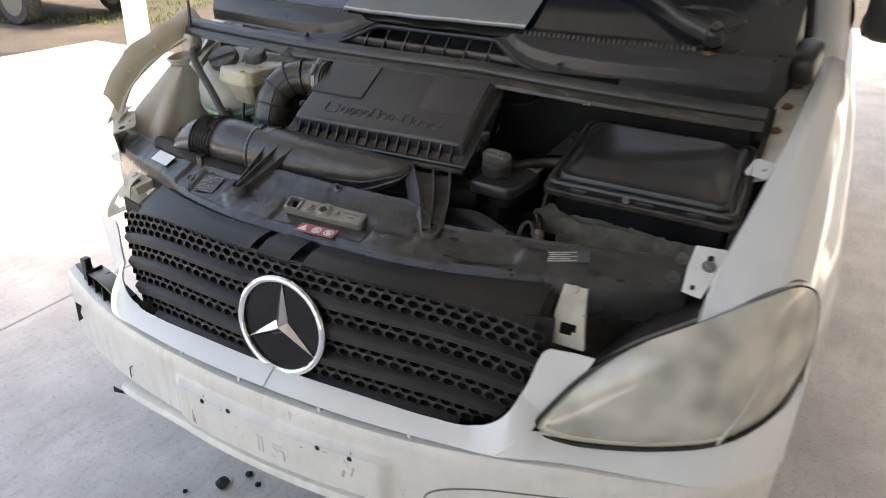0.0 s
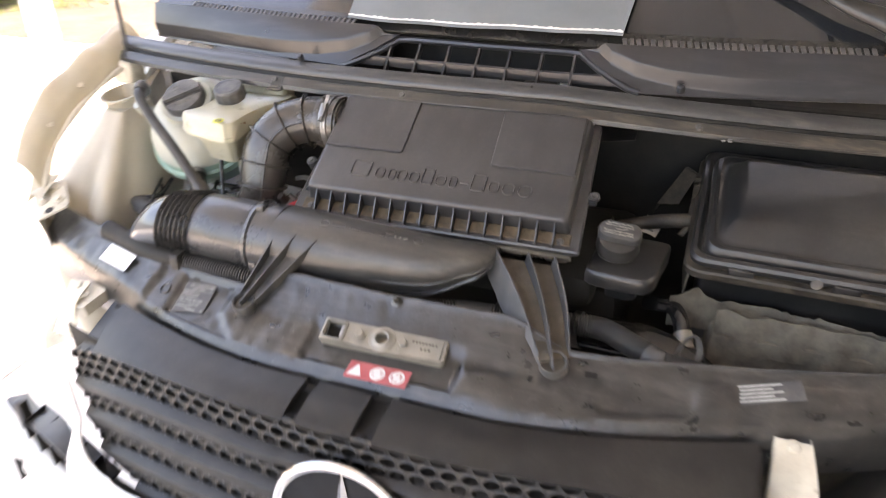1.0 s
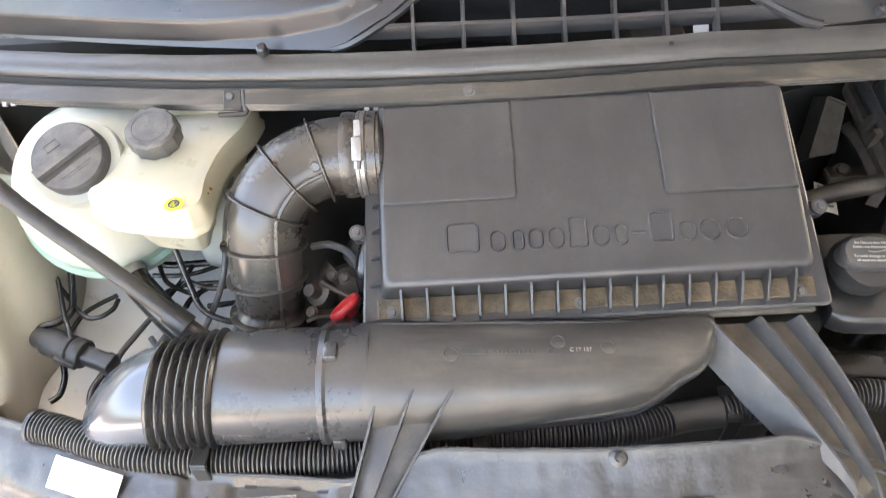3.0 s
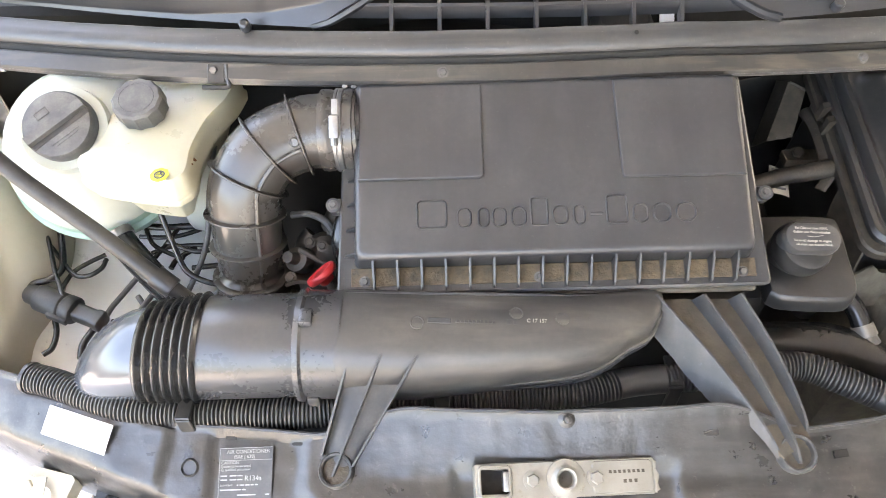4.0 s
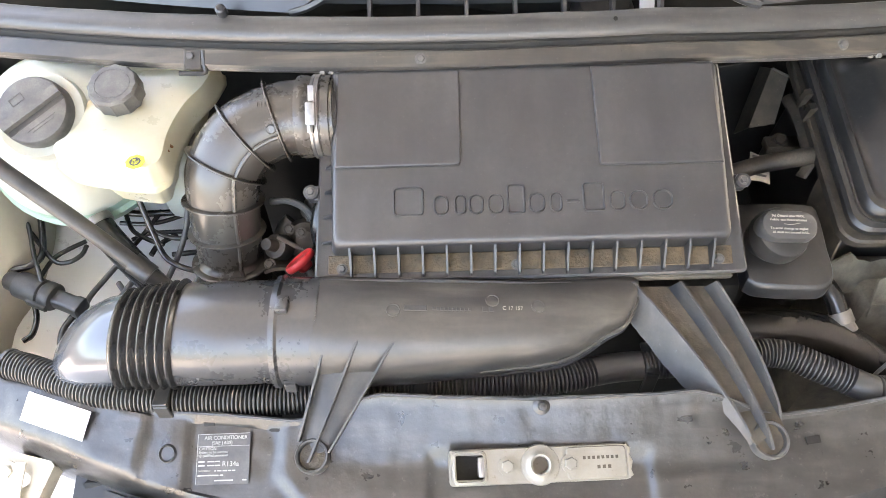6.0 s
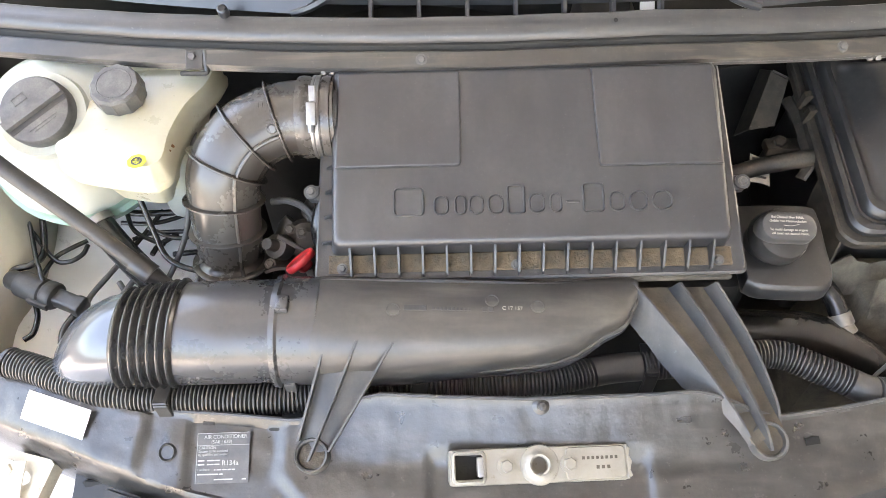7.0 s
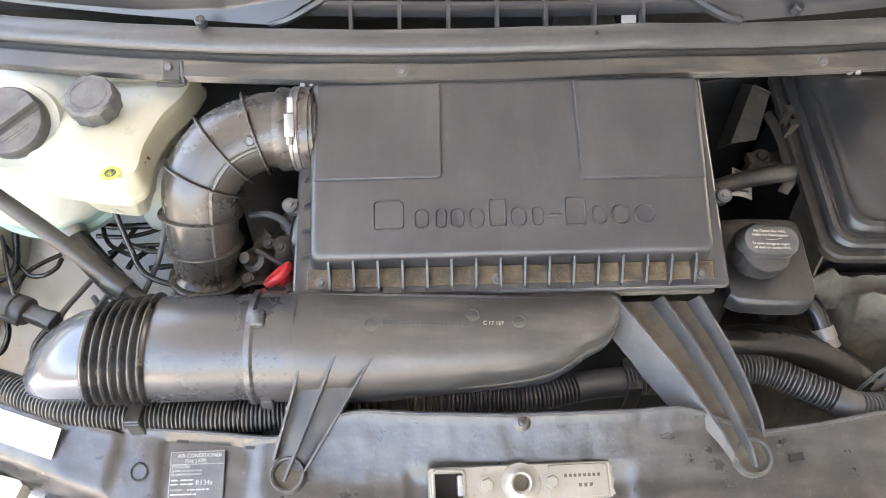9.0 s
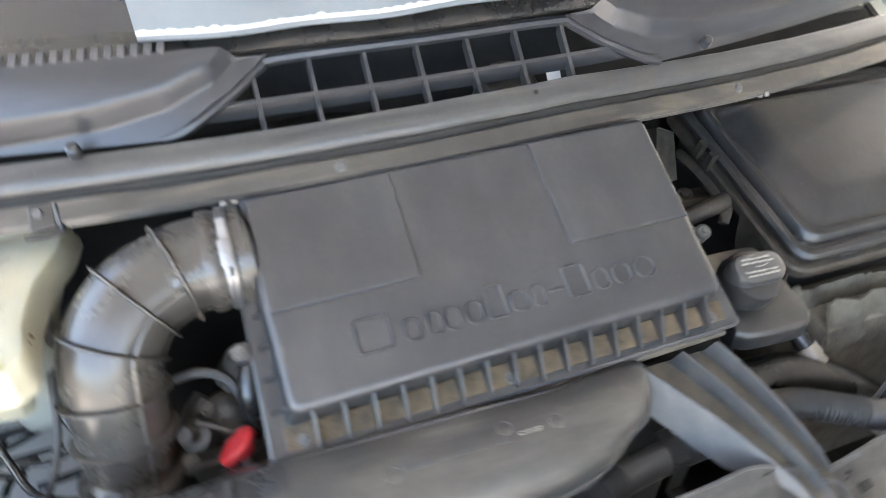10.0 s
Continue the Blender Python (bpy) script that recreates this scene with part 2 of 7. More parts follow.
M_CONCRETE = material("concrete", (0.60, 0.575, 0.545), 0.85, dust=(0.46, 0.44, 0.415), dust_amount=0.9, scale=2.6, vary=0.2, spots=(0.25, 0.24, 0.225), spot_amount=0.35, spot_scale=60, bump=0.5, bump_scale=70, relief=0.005, spot_from=0.55, streak=(0.33, 0.31, 0.28), streak_amount=0.5, streak_scale=(30.0, 7.0, 7.0))
M_SOIL = material("soil", (0.045, 0.038, 0.032), 0.95, dust=(0.11, 0.095, 0.078), dust_amount=0.8, scale=1.2, vary=0.3, bump=0.6, bump_scale=30, relief=0.02)
M_GRASS = material("grass", (0.10, 0.14, 0.035), 0.7, scale=3, vary=0.4)
M_ROOF = material("roof_sheet", (0.50, 0.50, 0.49), 0.5, scale=2, vary=0.08)
M_TYRE = material("tyre", (0.03, 0.03, 0.03), 0.8, dust=(0.2, 0.18, 0.15), dust_amount=0.7, scale=12)
M_FARCAR = material("far_car_paint", (0.30, 0.31, 0.33), 0.3, coat=0.5, scale=3)
M_LIME = material("painted_post", (0.80, 0.80, 0.78), 0.7, scale=4, vary=0.05)


# ---- mesh helpers ----
def link(name, bm, mat, parent=None, label="", sharp=35):
    me = bpy.data.meshes.new(name)
    bmesh.ops.recalc_face_normals(bm, faces=bm.faces)
    bm.to_mesh(me)
    bm.free()
    for mt in mat if isinstance(mat, (list, tuple)) else [mat]:
        me.materials.append(mt)
    me.shade_smooth()
    me.set_sharp_from_angle(angle=radians(sharp))
    ob = new(name, me)
    if parent:
        ob.parent = parent
    if label:
        ob["label"] = label
    return ob


def part(name, bm, mat, parent, label="", sharp=35):
    return link(name, bm, mat, parent, label, sharp)


def thing(name, label, category, group="", kind=""):
    return tagged(new(name), label, category, group, kind)


def box(a, b, bevel=0.0, seg=2, bm=None, m=None):
    """A box between two corners, with rounded edges."""
    own = bmesh.new()
    a, b = Vector(a), Vector(b)
    bmesh.ops.create_cube(own, size=1, matrix=Matrix.Translation((a + b) / 2) @ Matrix.Diagonal((*(abs(v) for v in (b - a)), 1)))
    if bevel:
        bmesh.ops.bevel(own, geom=own.edges[:], offset=bevel, segments=seg, affect="EDGES", profile=0.5)
    return into(bm, own, m)


def into(bm, own, m=None):
    """Adds own to bm at the pose m."""
    if m is not None:
        bmesh.ops.transform(own, matrix=m, verts=own.verts[:])
    if bm is None:
        return own
    made = [bm.verts.new(v.co) for v in own.verts]
    own.verts.index_update()
    for f in own.faces:
        g = bm.faces.new([made[v.index] for v in f.verts])
        g.material_index = f.material_index
    own.free()
    return bm


def loft(rings, closed=True, caps=True, bm=None):
    """A skin over rings of points, all of one count."""
    bm = bm or bmesh.new()
    rows = [[bm.verts.new(p) for p in r] for r in rings]
    k = len(rows[0])
    for a, b in zip(rows, rows[1:]):
        for i in range(k if closed else k - 1):
            j = (i + 1) % k
            bm.faces.new((a[i], a[j], b[j], b[i]))
    if caps and closed:
        bm.faces.new(rows[0][::-1])
        bm.faces.new(rows[-1])
    return bm


def smooth_path(points, steps=8):
    """A curve through the points."""
    p = [Vector(q) for q in points]
    p = [2 * p[0] - p[1]] + p + [2 * p[-1] - p[-2]]
    out = []
    for i in range(1, len(p) - 2):
        for s in range(steps):
            t = s / steps
            a, b, c, d = p[i - 1 : i + 3]
            out.append(0.5 * ((2 * b) + (c - a) * t + (2 * a - 5 * b + 4 * c - d) * t * t + (3 * b - a - 3 * c + d) * t ** 3))
    return out + [p[-2]]


def even(points, step):
    """The same line with points at even steps."""
    out, left = [points[0]], step
    for a, b in zip(points, points[1:]):
        d, at = (b - a).length, 0.0
        while d - at >= left:
            at += left
            out.append(a.lerp(b, at / d))
            left = step
        left -= d - at
    return out


def tube(points, r, n=12, bm=None, caps=True, squash=1.0):
    """A round bar along the points; r is a number, a list, or a function of 0..1."""
    pts = [Vector(q) for q in points]
    rings, up = [], None
    for i, p in enumerate(pts):
        d = (pts[min(i + 1, len(pts) - 1)] - pts[max(i - 1, 0)]).normalized()
        if up is None:
            up = d.orthogonal().normalized()
        up = (up - d * up.dot(d)).normalized()
        side = d.cross(up)
        rr = r(i / (len(pts) - 1)) if callable(r) else r[i] if isinstance(r, list) else r
        rings.append([p + rr * (math.cos(a) * up + squash * math.sin(a) * side) for a in (2 * math.pi * k / n for k in range(n))])
    return loft(rings, True, caps, bm)


def lathe(profile, n=32, m=None, bm=None):
    """Turns (radius, height) pairs round z."""
    rings = [[(max(r, 1e-5) * math.cos(2 * math.pi * k / n), max(r, 1e-5) * math.sin(2 * math.pi * k / n), z) for k in range(n)] for r, z in profile]
    return into(bm, loft(rings), m)


def skin(nu, nv, f, thick=0.0, bm=None):
    """A sheet over f(u, v), u and v from 0 to 1, with a thickness to its back."""
    own = bmesh.new()
    rows = [[own.verts.new(f(i / nu, j / nv)) for j in range(nv + 1)] for i in range(nu + 1)]
    for i in range(nu):
        for j in range(nv):
            own.faces.new((rows[i][j], rows[i + 1][j], rows[i + 1][j + 1], rows[i][j + 1]))
    if thick:
        own.normal_update()
        bmesh.ops.solidify(own, geom=own.faces[:], thickness=thick)
    return into(bm, own)


def prism(outline, a, b, bevel=0.0, m=None, bm=None):
    """A flat outline (x, y), raised from z = a to z = b."""
    own = bmesh.new()
    face = own.faces.new([own.verts.new((x, y, a)) for x, y in outline])
    up = bmesh.ops.extrude_face_region(own, geom=[face])
    bmesh.ops.translate(own, vec=(0, 0, b - a), verts=[v for v in up["geom"] if isinstance(v, bmesh.types.BMVert)])
    if bevel:
        top = [e for e in own.edges if all(abs(v.co.z - b) < 1e-6 for v in e.verts)]
        bmesh.ops.bevel(own, geom=top, offset=bevel, segments=2, affect="EDGES", profile=0.5)
    return into(bm, own, m)


def rounded(w, h, r, n=5):
    """A rectangle's outline round the origin, with round corners."""
    out = []
    for cx, cy, a in ((w / 2 - r, h / 2 - r, 0), (-w / 2 + r, h / 2 - r, 90), (-w / 2 + r, -h / 2 + r, 180), (w / 2 - r, -h / 2 + r, 270)):
        out += [(cx + r * math.cos(radians(a + 90 * k / n)), cy + r * math.sin(radians(a + 90 * k / n))) for k in range(n + 1)]
    return out


def lerp_table(x, table):
    """A piecewise straight line through (x, y) pairs."""
    xs, ys = zip(*table)
    return float(np.interp(x, xs, ys))


def axis_pose(place, way, spin=0.0):
    """A pose whose z points along way."""
    return Matrix.Translation(place) @ Vector(way).to_track_quat("Z", "Y").to_matrix().to_4x4() @ pose(0, 0, 0, 0, 0, spin)


def bolt(name, place, way, parent, r=0.008, mat=None, label=""):
    """A hexagon head on a washer."""
    bm = lathe([(0, 0), (r * 1.45, 0), (r * 1.45, r * 0.22), (r * 0.98, r * 0.25), (0, r * 0.25)], 20)
    lathe([(0, r * 0.25), (r, r * 0.25), (r, r * 0.85), (r * 0.85, r), (0, r)], 6, None, bm)
    ob = part(name, bm, mat or M_STEEL, parent, label)
    ob.matrix_local = axis_pose(place, way)
    return ob


def words(text, size, m, parent, mat, name="lettering", depth=0.0004):
    """Raised print with the built-in font."""
    cu = bpy.data.curves.new(name, "FONT")
    cu.body, cu.size, cu.extrude = text, size, depth
    ob = bpy.data.objects.new(name, cu)
    me = bpy.data.meshes.new_from_object(ob)
    bpy.data.objects.remove(ob)
    me.materials.append(mat)
    out = new(name, me)
    out.parent = parent
    out.matrix_local = m
    return out


# ---- setting: yard and car port ----
def setting():
    bm = bmesh.new()
    box((-300, -300, -0.3), (300, 300, -0.06), 0, 2, bm)
    tagged(link("ground", bm, M_SOIL), "brown soil ground with sparse grass beyond the concrete", "ground", kind="structure")
    slab = tagged(new("pavement"), "pale worn concrete slab with sawn joints", "pavement", kind="structure")
    xs, ys = [-6.3, -4.0, -1.74, 1.75, 5.2, 9.0], [-9.0, -5.0, -1.2, 3.0, 7.2, 12.0]
    for i in range(5):
        for j in range(5):
            x1 = xs[i + 1] - 0.006
            y1 = (min(ys[j + 1], 4.6) if i == 0 else ys[j + 1]) - 0.006
            if y1 <= ys[j] + 0.1:
                continue
            part("concrete_bay", box((xs[i], ys[j], -0.12), (x1, y1, random.uniform(-0.002, 0.0)), 0.004, 1), M_CONCRETE, slab)
    # the car port stands askew to the van; its open sides lie to the left
    port = Matrix(((0.76, -0.65, 0, 0), (0.65, 0.76, 0, 0), (0, 0, 1, 0), (0, 0, 0, 1)))
    # roof out of view, its left edge laid to cast the ground's shade line
    roof = box((-1.6, -5.0, 2.95), (8.0, 1.79, 3.05), 0.01, 1, None, port)
    for k in range(32):
        box((-1.6 + 0.3 * k, -5.0, 2.90), (-1.54 + 0.3 * k, 1.79, 2.95), 0, 1, roof, port)
    # extra unseen slab, added to shade the ground and cowl at right back
    box((3.9, 1.79, 2.95), (11.0, 5.2, 3.05), 0.01, 1, roof, port)
    tagged(link("roof", roof, M_ROOF), "unseen pale corrugated car port roof with an added shading slab", "roof", kind="structure")
    # unseen wall, added only to cut the light from the right front
    light_block_wall = box((-1.6, -5.0, -0.05), (8.0, -4.86, 2.89), 0.01, 1, None, port)
    tagged(link("wall_south", light_block_wall, M_BLOCK), "unseen plain grey wall added to block light from the right", "wall", kind="structure")
    for p in (Vector((-5.45, 4.45, 0)), port @ Vector((7.8, 1.6, 0))):
        bm = box((p.x - 0.09, p.y - 0.09, -0.05), (p.x + 0.09, p.y + 0.09, 2.9), 0.01, 1)
        tagged(link("post", bm, M_LIME), "white painted square post on the concrete edge", "post", group="car port posts", kind="structure")
    wall = box((-40, 30, -0.1), (40, 30.4, 2.6), 0.02, 1)
    tagged(link("wall_north", wall, M_LIME), "plain pale boundary wall far behind the yard", "wall", kind="structure")


def grass_strip():
    rng = random.Random(4)
    verts, faces = [], []
    for _ in range(9000):
        x, y = rng.uniform(-14, -6.1), rng.uniform(3.4, 12)
        if noise.noise(Vector((x * 0.55, y * 0.55, 3))) < 0.08:
            continue
        h, a = rng.uniform(0.015, 0.07), rng.uniform(0, 6.28)
        for k in range(3):
            b = a + 2.1 * k + rng.uniform(-0.5, 0.5)
            dx, dy = math.cos(b) * 0.008, math.sin(b) * 0.008
            i = len(verts)
            verts += [(x - dy, y + dx, -0.06), (x + dy, y - dx, -0.06), (x + dx * 5, y + dy * 5, h - 0.06)]
            faces.append((i, i + 1, i + 2))
    me = bpy.data.meshes.new("grass")
    me.from_pydata(verts, [], faces)
    me.materials.append(M_GRASS)
    tagged(new("grass", me), "sparse green grass tufts on the sunlit soil", "grass", kind="stuff")


def far_car(x, y):
    car = thing("parked_car", "grey car parked on the soil beyond the concrete", "car")
    car.location = (x, y, -0.06)
    shape = [(-2.1, 0.35), (-2.15, 0.7), (-1.9, 0.85), (-1.0, 0.95), (-0.4, 1.38), (1.0, 1.4), (1.7, 0.98), (2.1, 0.9), (2.15, 0.4)]
    bm = prism(shape, -0.8, 0.8, 0.05, pose(0, 0, 0, 90, 0, 0))
    part("body", bm, M_FARCAR, car)
    for sx in (-1.3, 1.35):
        for sy in (-0.74, 0.74):
            w = part("wheel", lathe([(0.0, -0.1), (0.20, -0.1), (0.21, -0.06), (0.21, 0.06), (0.2, 0.1), (0.0, 0.1)], 24), M_STEEL, car)
            w.matrix_local = pose(sx, sy, 0.31, 90, 0, 0)
            part("tyre", lathe([(0.2, -0.09), (0.29, -0.1), (0.31, -0.07), (0.31, 0.07), (0.29, 0.1), (0.2, 0.09), (0.2, -0.09)], 32), M_TYRE, w)


setting()
def rubble():
    rng = random.Random(3)
    for x, y, r in ((-0.42, 0.17, 0.022), (-0.38, 0.24, 0.012), (-0.33, 0.22, 0.01), (-0.50, 0.1, 0.008)):
        bm = bmesh.new()
        bmesh.ops.create_icosphere(bm, subdivisions=2, radius=r)
        for v in bm.verts:
            v.co *= rng.uniform(0.75, 1.1)
            v.co.z = v.co.z * 0.7 + r * 0.55
        o = tagged(link("stone", bm, M_DARK), "small dark lump lying on the concrete", "stone", group="lumps on the floor")
        o.location = (x, y, -0.002)


rubble()
grass_strip()
far_car(-9.5, 5.75)


# ---- the van's body ----
def front(x, z):
    """How far back the van's face lies."""
    return -0.005 + 0.27 * x * x + (z - 0.8) * 0.13 + 4 * max(0, abs(x) - 0.8) ** 2


def bumper_y(x):
    return -0.065 + 0.27 * x * x + 4 * max(0, abs(x) - 0.8) ** 2


van = thing("van", "white panel van with its bonnet up and front trim partly removed", "van")


def strip(inner, outer, f, n, thick, bm=None):
    """A sheet between two lines of (x, z) points, laid on the van's face."""
    inner, outer = ([(p.x, p.y) for p in smooth_path([(x, z, 0) for x, z in line], 5)] for line in (inner, outer))
    ti = np.linspace(0, 1, len(inner))

    def at(u, v):
        a = [np.interp(u, ti, [p[k] for p in inner]) for k in (0, 1)]
        b = [np.interp(u, ti, [p[k] for p in outer]) for k in (0, 1)]
        x, z = a[0] + (b[0] - a[0]) * v, a[1] + (b[1] - a[1]) * v
        return (x, f(x, z), z)

    return skin(n, 6, at, thick, bm)


def nose_panel():
    crest = [(0, 0.716), (0.36, 0.714), (0.43, 0.722), (0.46, 0.75), (0.49, 0.79), (0.525, 0.76), (0.545, 0.706), (0.565, 0.700), (0.60, 0.694), (0.635, 0.691), (0.729, 0.695), (0.82, 0.709), (0.879, 0.722), (0.927, 0.745), (0.953, 0.79)]
    joint = [(0, 0.686), (0.2, 0.684), (0.4, 0.677), (0.5, 0.675), (0.63, 0.671), (0.73, 0.662), (0.82, 0.652), (0.95, 0.642)]

    def f(x, z):
        hi, lo = lerp_table(abs(x), crest), lerp_table(abs(x), joint)
        return front(x, z) - lerp_table(x, [(0.50, 0.012), (0.57, 0.004)]) - 0.042 * min(1, max(0, (hi - z) / (hi - lo))) ** 0.8

    inner = [(0.536, 0.876), (0.522, 0.86), (0.507, 0.80), (0.482, 0.745), (0.442, 0.715), (0.38, 0.706), (0.2, 0.712), (0, 0.714)]
    outer = [(0.612, 0.865), (0.600, 0.838), (0.565, 0.785), (0.527, 0.712), (0.50, 0.675), (0.40, 0.678), (0.2, 0.685), (0, 0.688)]
    left = [(-x, z) for x, z in inner], [(-x, z) for x, z in outer]
    part("front_panel", strip(*left, f, 60, 0.004), M_WHITE, van)
    top = [(0.527, 0.712), (0.565, 0.70), (0.635, 0.691), (0.729, 0.695), (0.82, 0.709), (0.879, 0.722), (0.927, 0.745), (0.953, 0.79)]
    low = [(0.50, 0.675), (0.56, 0.673), (0.63, 0.671), (0.73, 0.662), (0.82, 0.652), (0.88, 0.645), (0.94, 0.642), (0.957, 0.642)]
    part("front_panel", strip(inner, outer, f, 60, 0.004), M_WHITE, van)
    top[0], low[0] = (0.526, 0.722), (0.484, 0.676)
    part("headlight_sill", strip(top, low, lambda x, z: f(x, z) + 0.0012, 40, 0.004), M_WHITE, van)


def fender_section(y):
    xi = lerp_table(y, [(0.19, 0.757), (0.31, 0.765), (0.58, 0.815), (0.8, 0.84), (1.0, 0.86), (2.3, 0.90)])
    zi = lerp_table(y, [(0.19, 0.957), (0.31, 1.0), (0.58, 1.118), (0.8, 1.195), (1.0, 1.25), (1.4, 1.30), (2.3, 1.32)])
    w = 0.955 - xi
    k = min(1, max(0, (y - 0.2) / 0.4))
    lift = [a + (b - a) * k for a, b in ((0.020, 0.006), (0.026, -0.008), (-0.006, -0.040), (-0.065, -0.085))]
    flare = 0.030 * min(1, max(0, (y - 0.35) / 0.16)) * (1 - 0.5 * min(1, max(0, (y - 0.8) / 0.5)))
    return [(xi, zi - 0.012), (xi + 0.006, zi), (xi + 0.3 * w, zi + lift[0]), (xi + 0.6 * w, zi + lift[1]), (xi + 0.85 * w, zi + lift[2]), (0.948 + 0.6 * flare, zi + lift[3]),
            (0.958 + flare, zi - 0.17), (0.962 + flare, 0.80), (0.96 + flare, 0.70), (0.95 + flare, 0.5)]


def fender(side, starts):
    """Sheet from the lamp's edge back to the door; starts: the y of its front edge along the section."""
    u0 = np.linspace(0, 1, len(starts))

    def at(v, u):
        y = np.interp(v, u0, starts)
        y = y + (2.3 - y) * u ** 1.4
        s = fender_section(y)
        q = np.linspace(0, 1, len(s))
        return (side * np.interp(v, q, [p[0] for p in s]), y, np.interp(v, q, [p[1] for p in s]))

    return skin(45, 40, at, 0.003)


nose_panel()
part("fender", fender(1, [0.168, 0.170, 0.200, 0.252, 0.309, 0.340, 0.347, 0.333, 0.29, 0.26]), M_WHITE, van)
part("fender", fender(-1, [0.70, 0.70, 0.71, 0.72, 0.74, 0.78, 0.84, 0.92, 0.95, 0.95]), M_WHITE, van)


def slam_front(x):
    return 0.10 + 0.42 * max(0, abs(x) - 0.15) ** 1.6


def slam_back(x):
    return 0.187 + 0.25 * x * x + 0.024 * hump(x) - 0.011 * math.exp(-(((x + 0.43) / 0.08) ** 2))


def hump(x):
    """The raised middle of the lock panel's back edge: 0 to 1."""
    s = min(1, max(0, (0.265 - abs(x)) / 0.11))
    return s * s * (3 - 2 * s)


def slam_point(x, s):
    """The lock panel's surface; s from its front edge to its back."""
    y = slam_front(x) + (slam_back(x) - slam_front(x)) * s
    z = 0.945 + 0.012 * min(1, s / 0.12) + 0.036 * s + 0.030 * hump(x) * max(0, (s - 0.55) / 0.45) ** 1.2
    # pressed steps, pockets and dents
    def step(v, w):
        q = min(1, max(0, v / w + 0.5))
        return q * q * (3 - 2 * q)
    inside = step(s - 0.10, 0.10) * step(0.97 - s, 0.06)
    z += 0.007 * inside * step(x + 0.53, 0.14) * (1 - step(x + 0.428 - 0.012 * s, 0.013))
    z -= 0.006 * step(s - 0.12, 0.06) * step(0.99 - s, 0.04) * step(x + 0.372, 0.012) * step(-0.272 - x - 0.12 * max(0, 0.45 - s) ** 1.0 * -1, 0.02)
    z -= 0.006 * step(s - 0.16, 0.05) * step(0.66 - s, 0.08) * step(x + 0.115, 0.012) * step(0.115 - x, 0.012)
    for cx, cs, rx, rs, d in ((-0.56, 0.5, 0.09, 0.42, 0.006), (0.36, 0.5, 0.07, 0.3, -0.008), (0.445, 0.5, 0.03, 0.3, 0.007), (0.56, 0.5, 0.07, 0.3, 0.006), (0.155, 0.3, 0.04, 0.2, 0.005)):
        q = ((x - cx) / rx) ** 4 + ((s - cs) / rs) ** 4
        z += d / (1 + q * q * 3)
    z += 0.0016 * noise.noise(Vector((x * 22, y * 22, 0))) + 0.0012 * noise.noise(Vector((x * 60, y * 60, 4)))
    return Vector((x, y, z))


def slam_panel():
    prof = [0.0, 0.03, 0.07, 0.12] + [0.12 + 0.88 * k / 20 for k in range(1, 21)]

    def ring(x):
        f, b = slam_point(x, 0), slam_point(x, 1)
        pts = [f + Vector((0, 0.012, -0.07)), f + Vector((0, 0.0, -0.062)), f + Vector((0, -0.003, -0.02)), f + Vector((0, -0.001, -0.006))]
        pts += [slam_point(x, s) for s in prof]
        pts += [b + Vector((0, 0.003, 0.005)), b + Vector((0, 0.006, 0.004)), b + Vector((0, 0.008, -0.01)), b + Vector((0, 0.02, -0.07))]
        return pts

    bm = loft([ring(-0.765 + 1.49 * k / 420) for k in range(421)], False, False)
    part("lock_panel", bm, M_PANEL, van, "dusty black radiator cross panel with pale scuffs")


slam_panel()


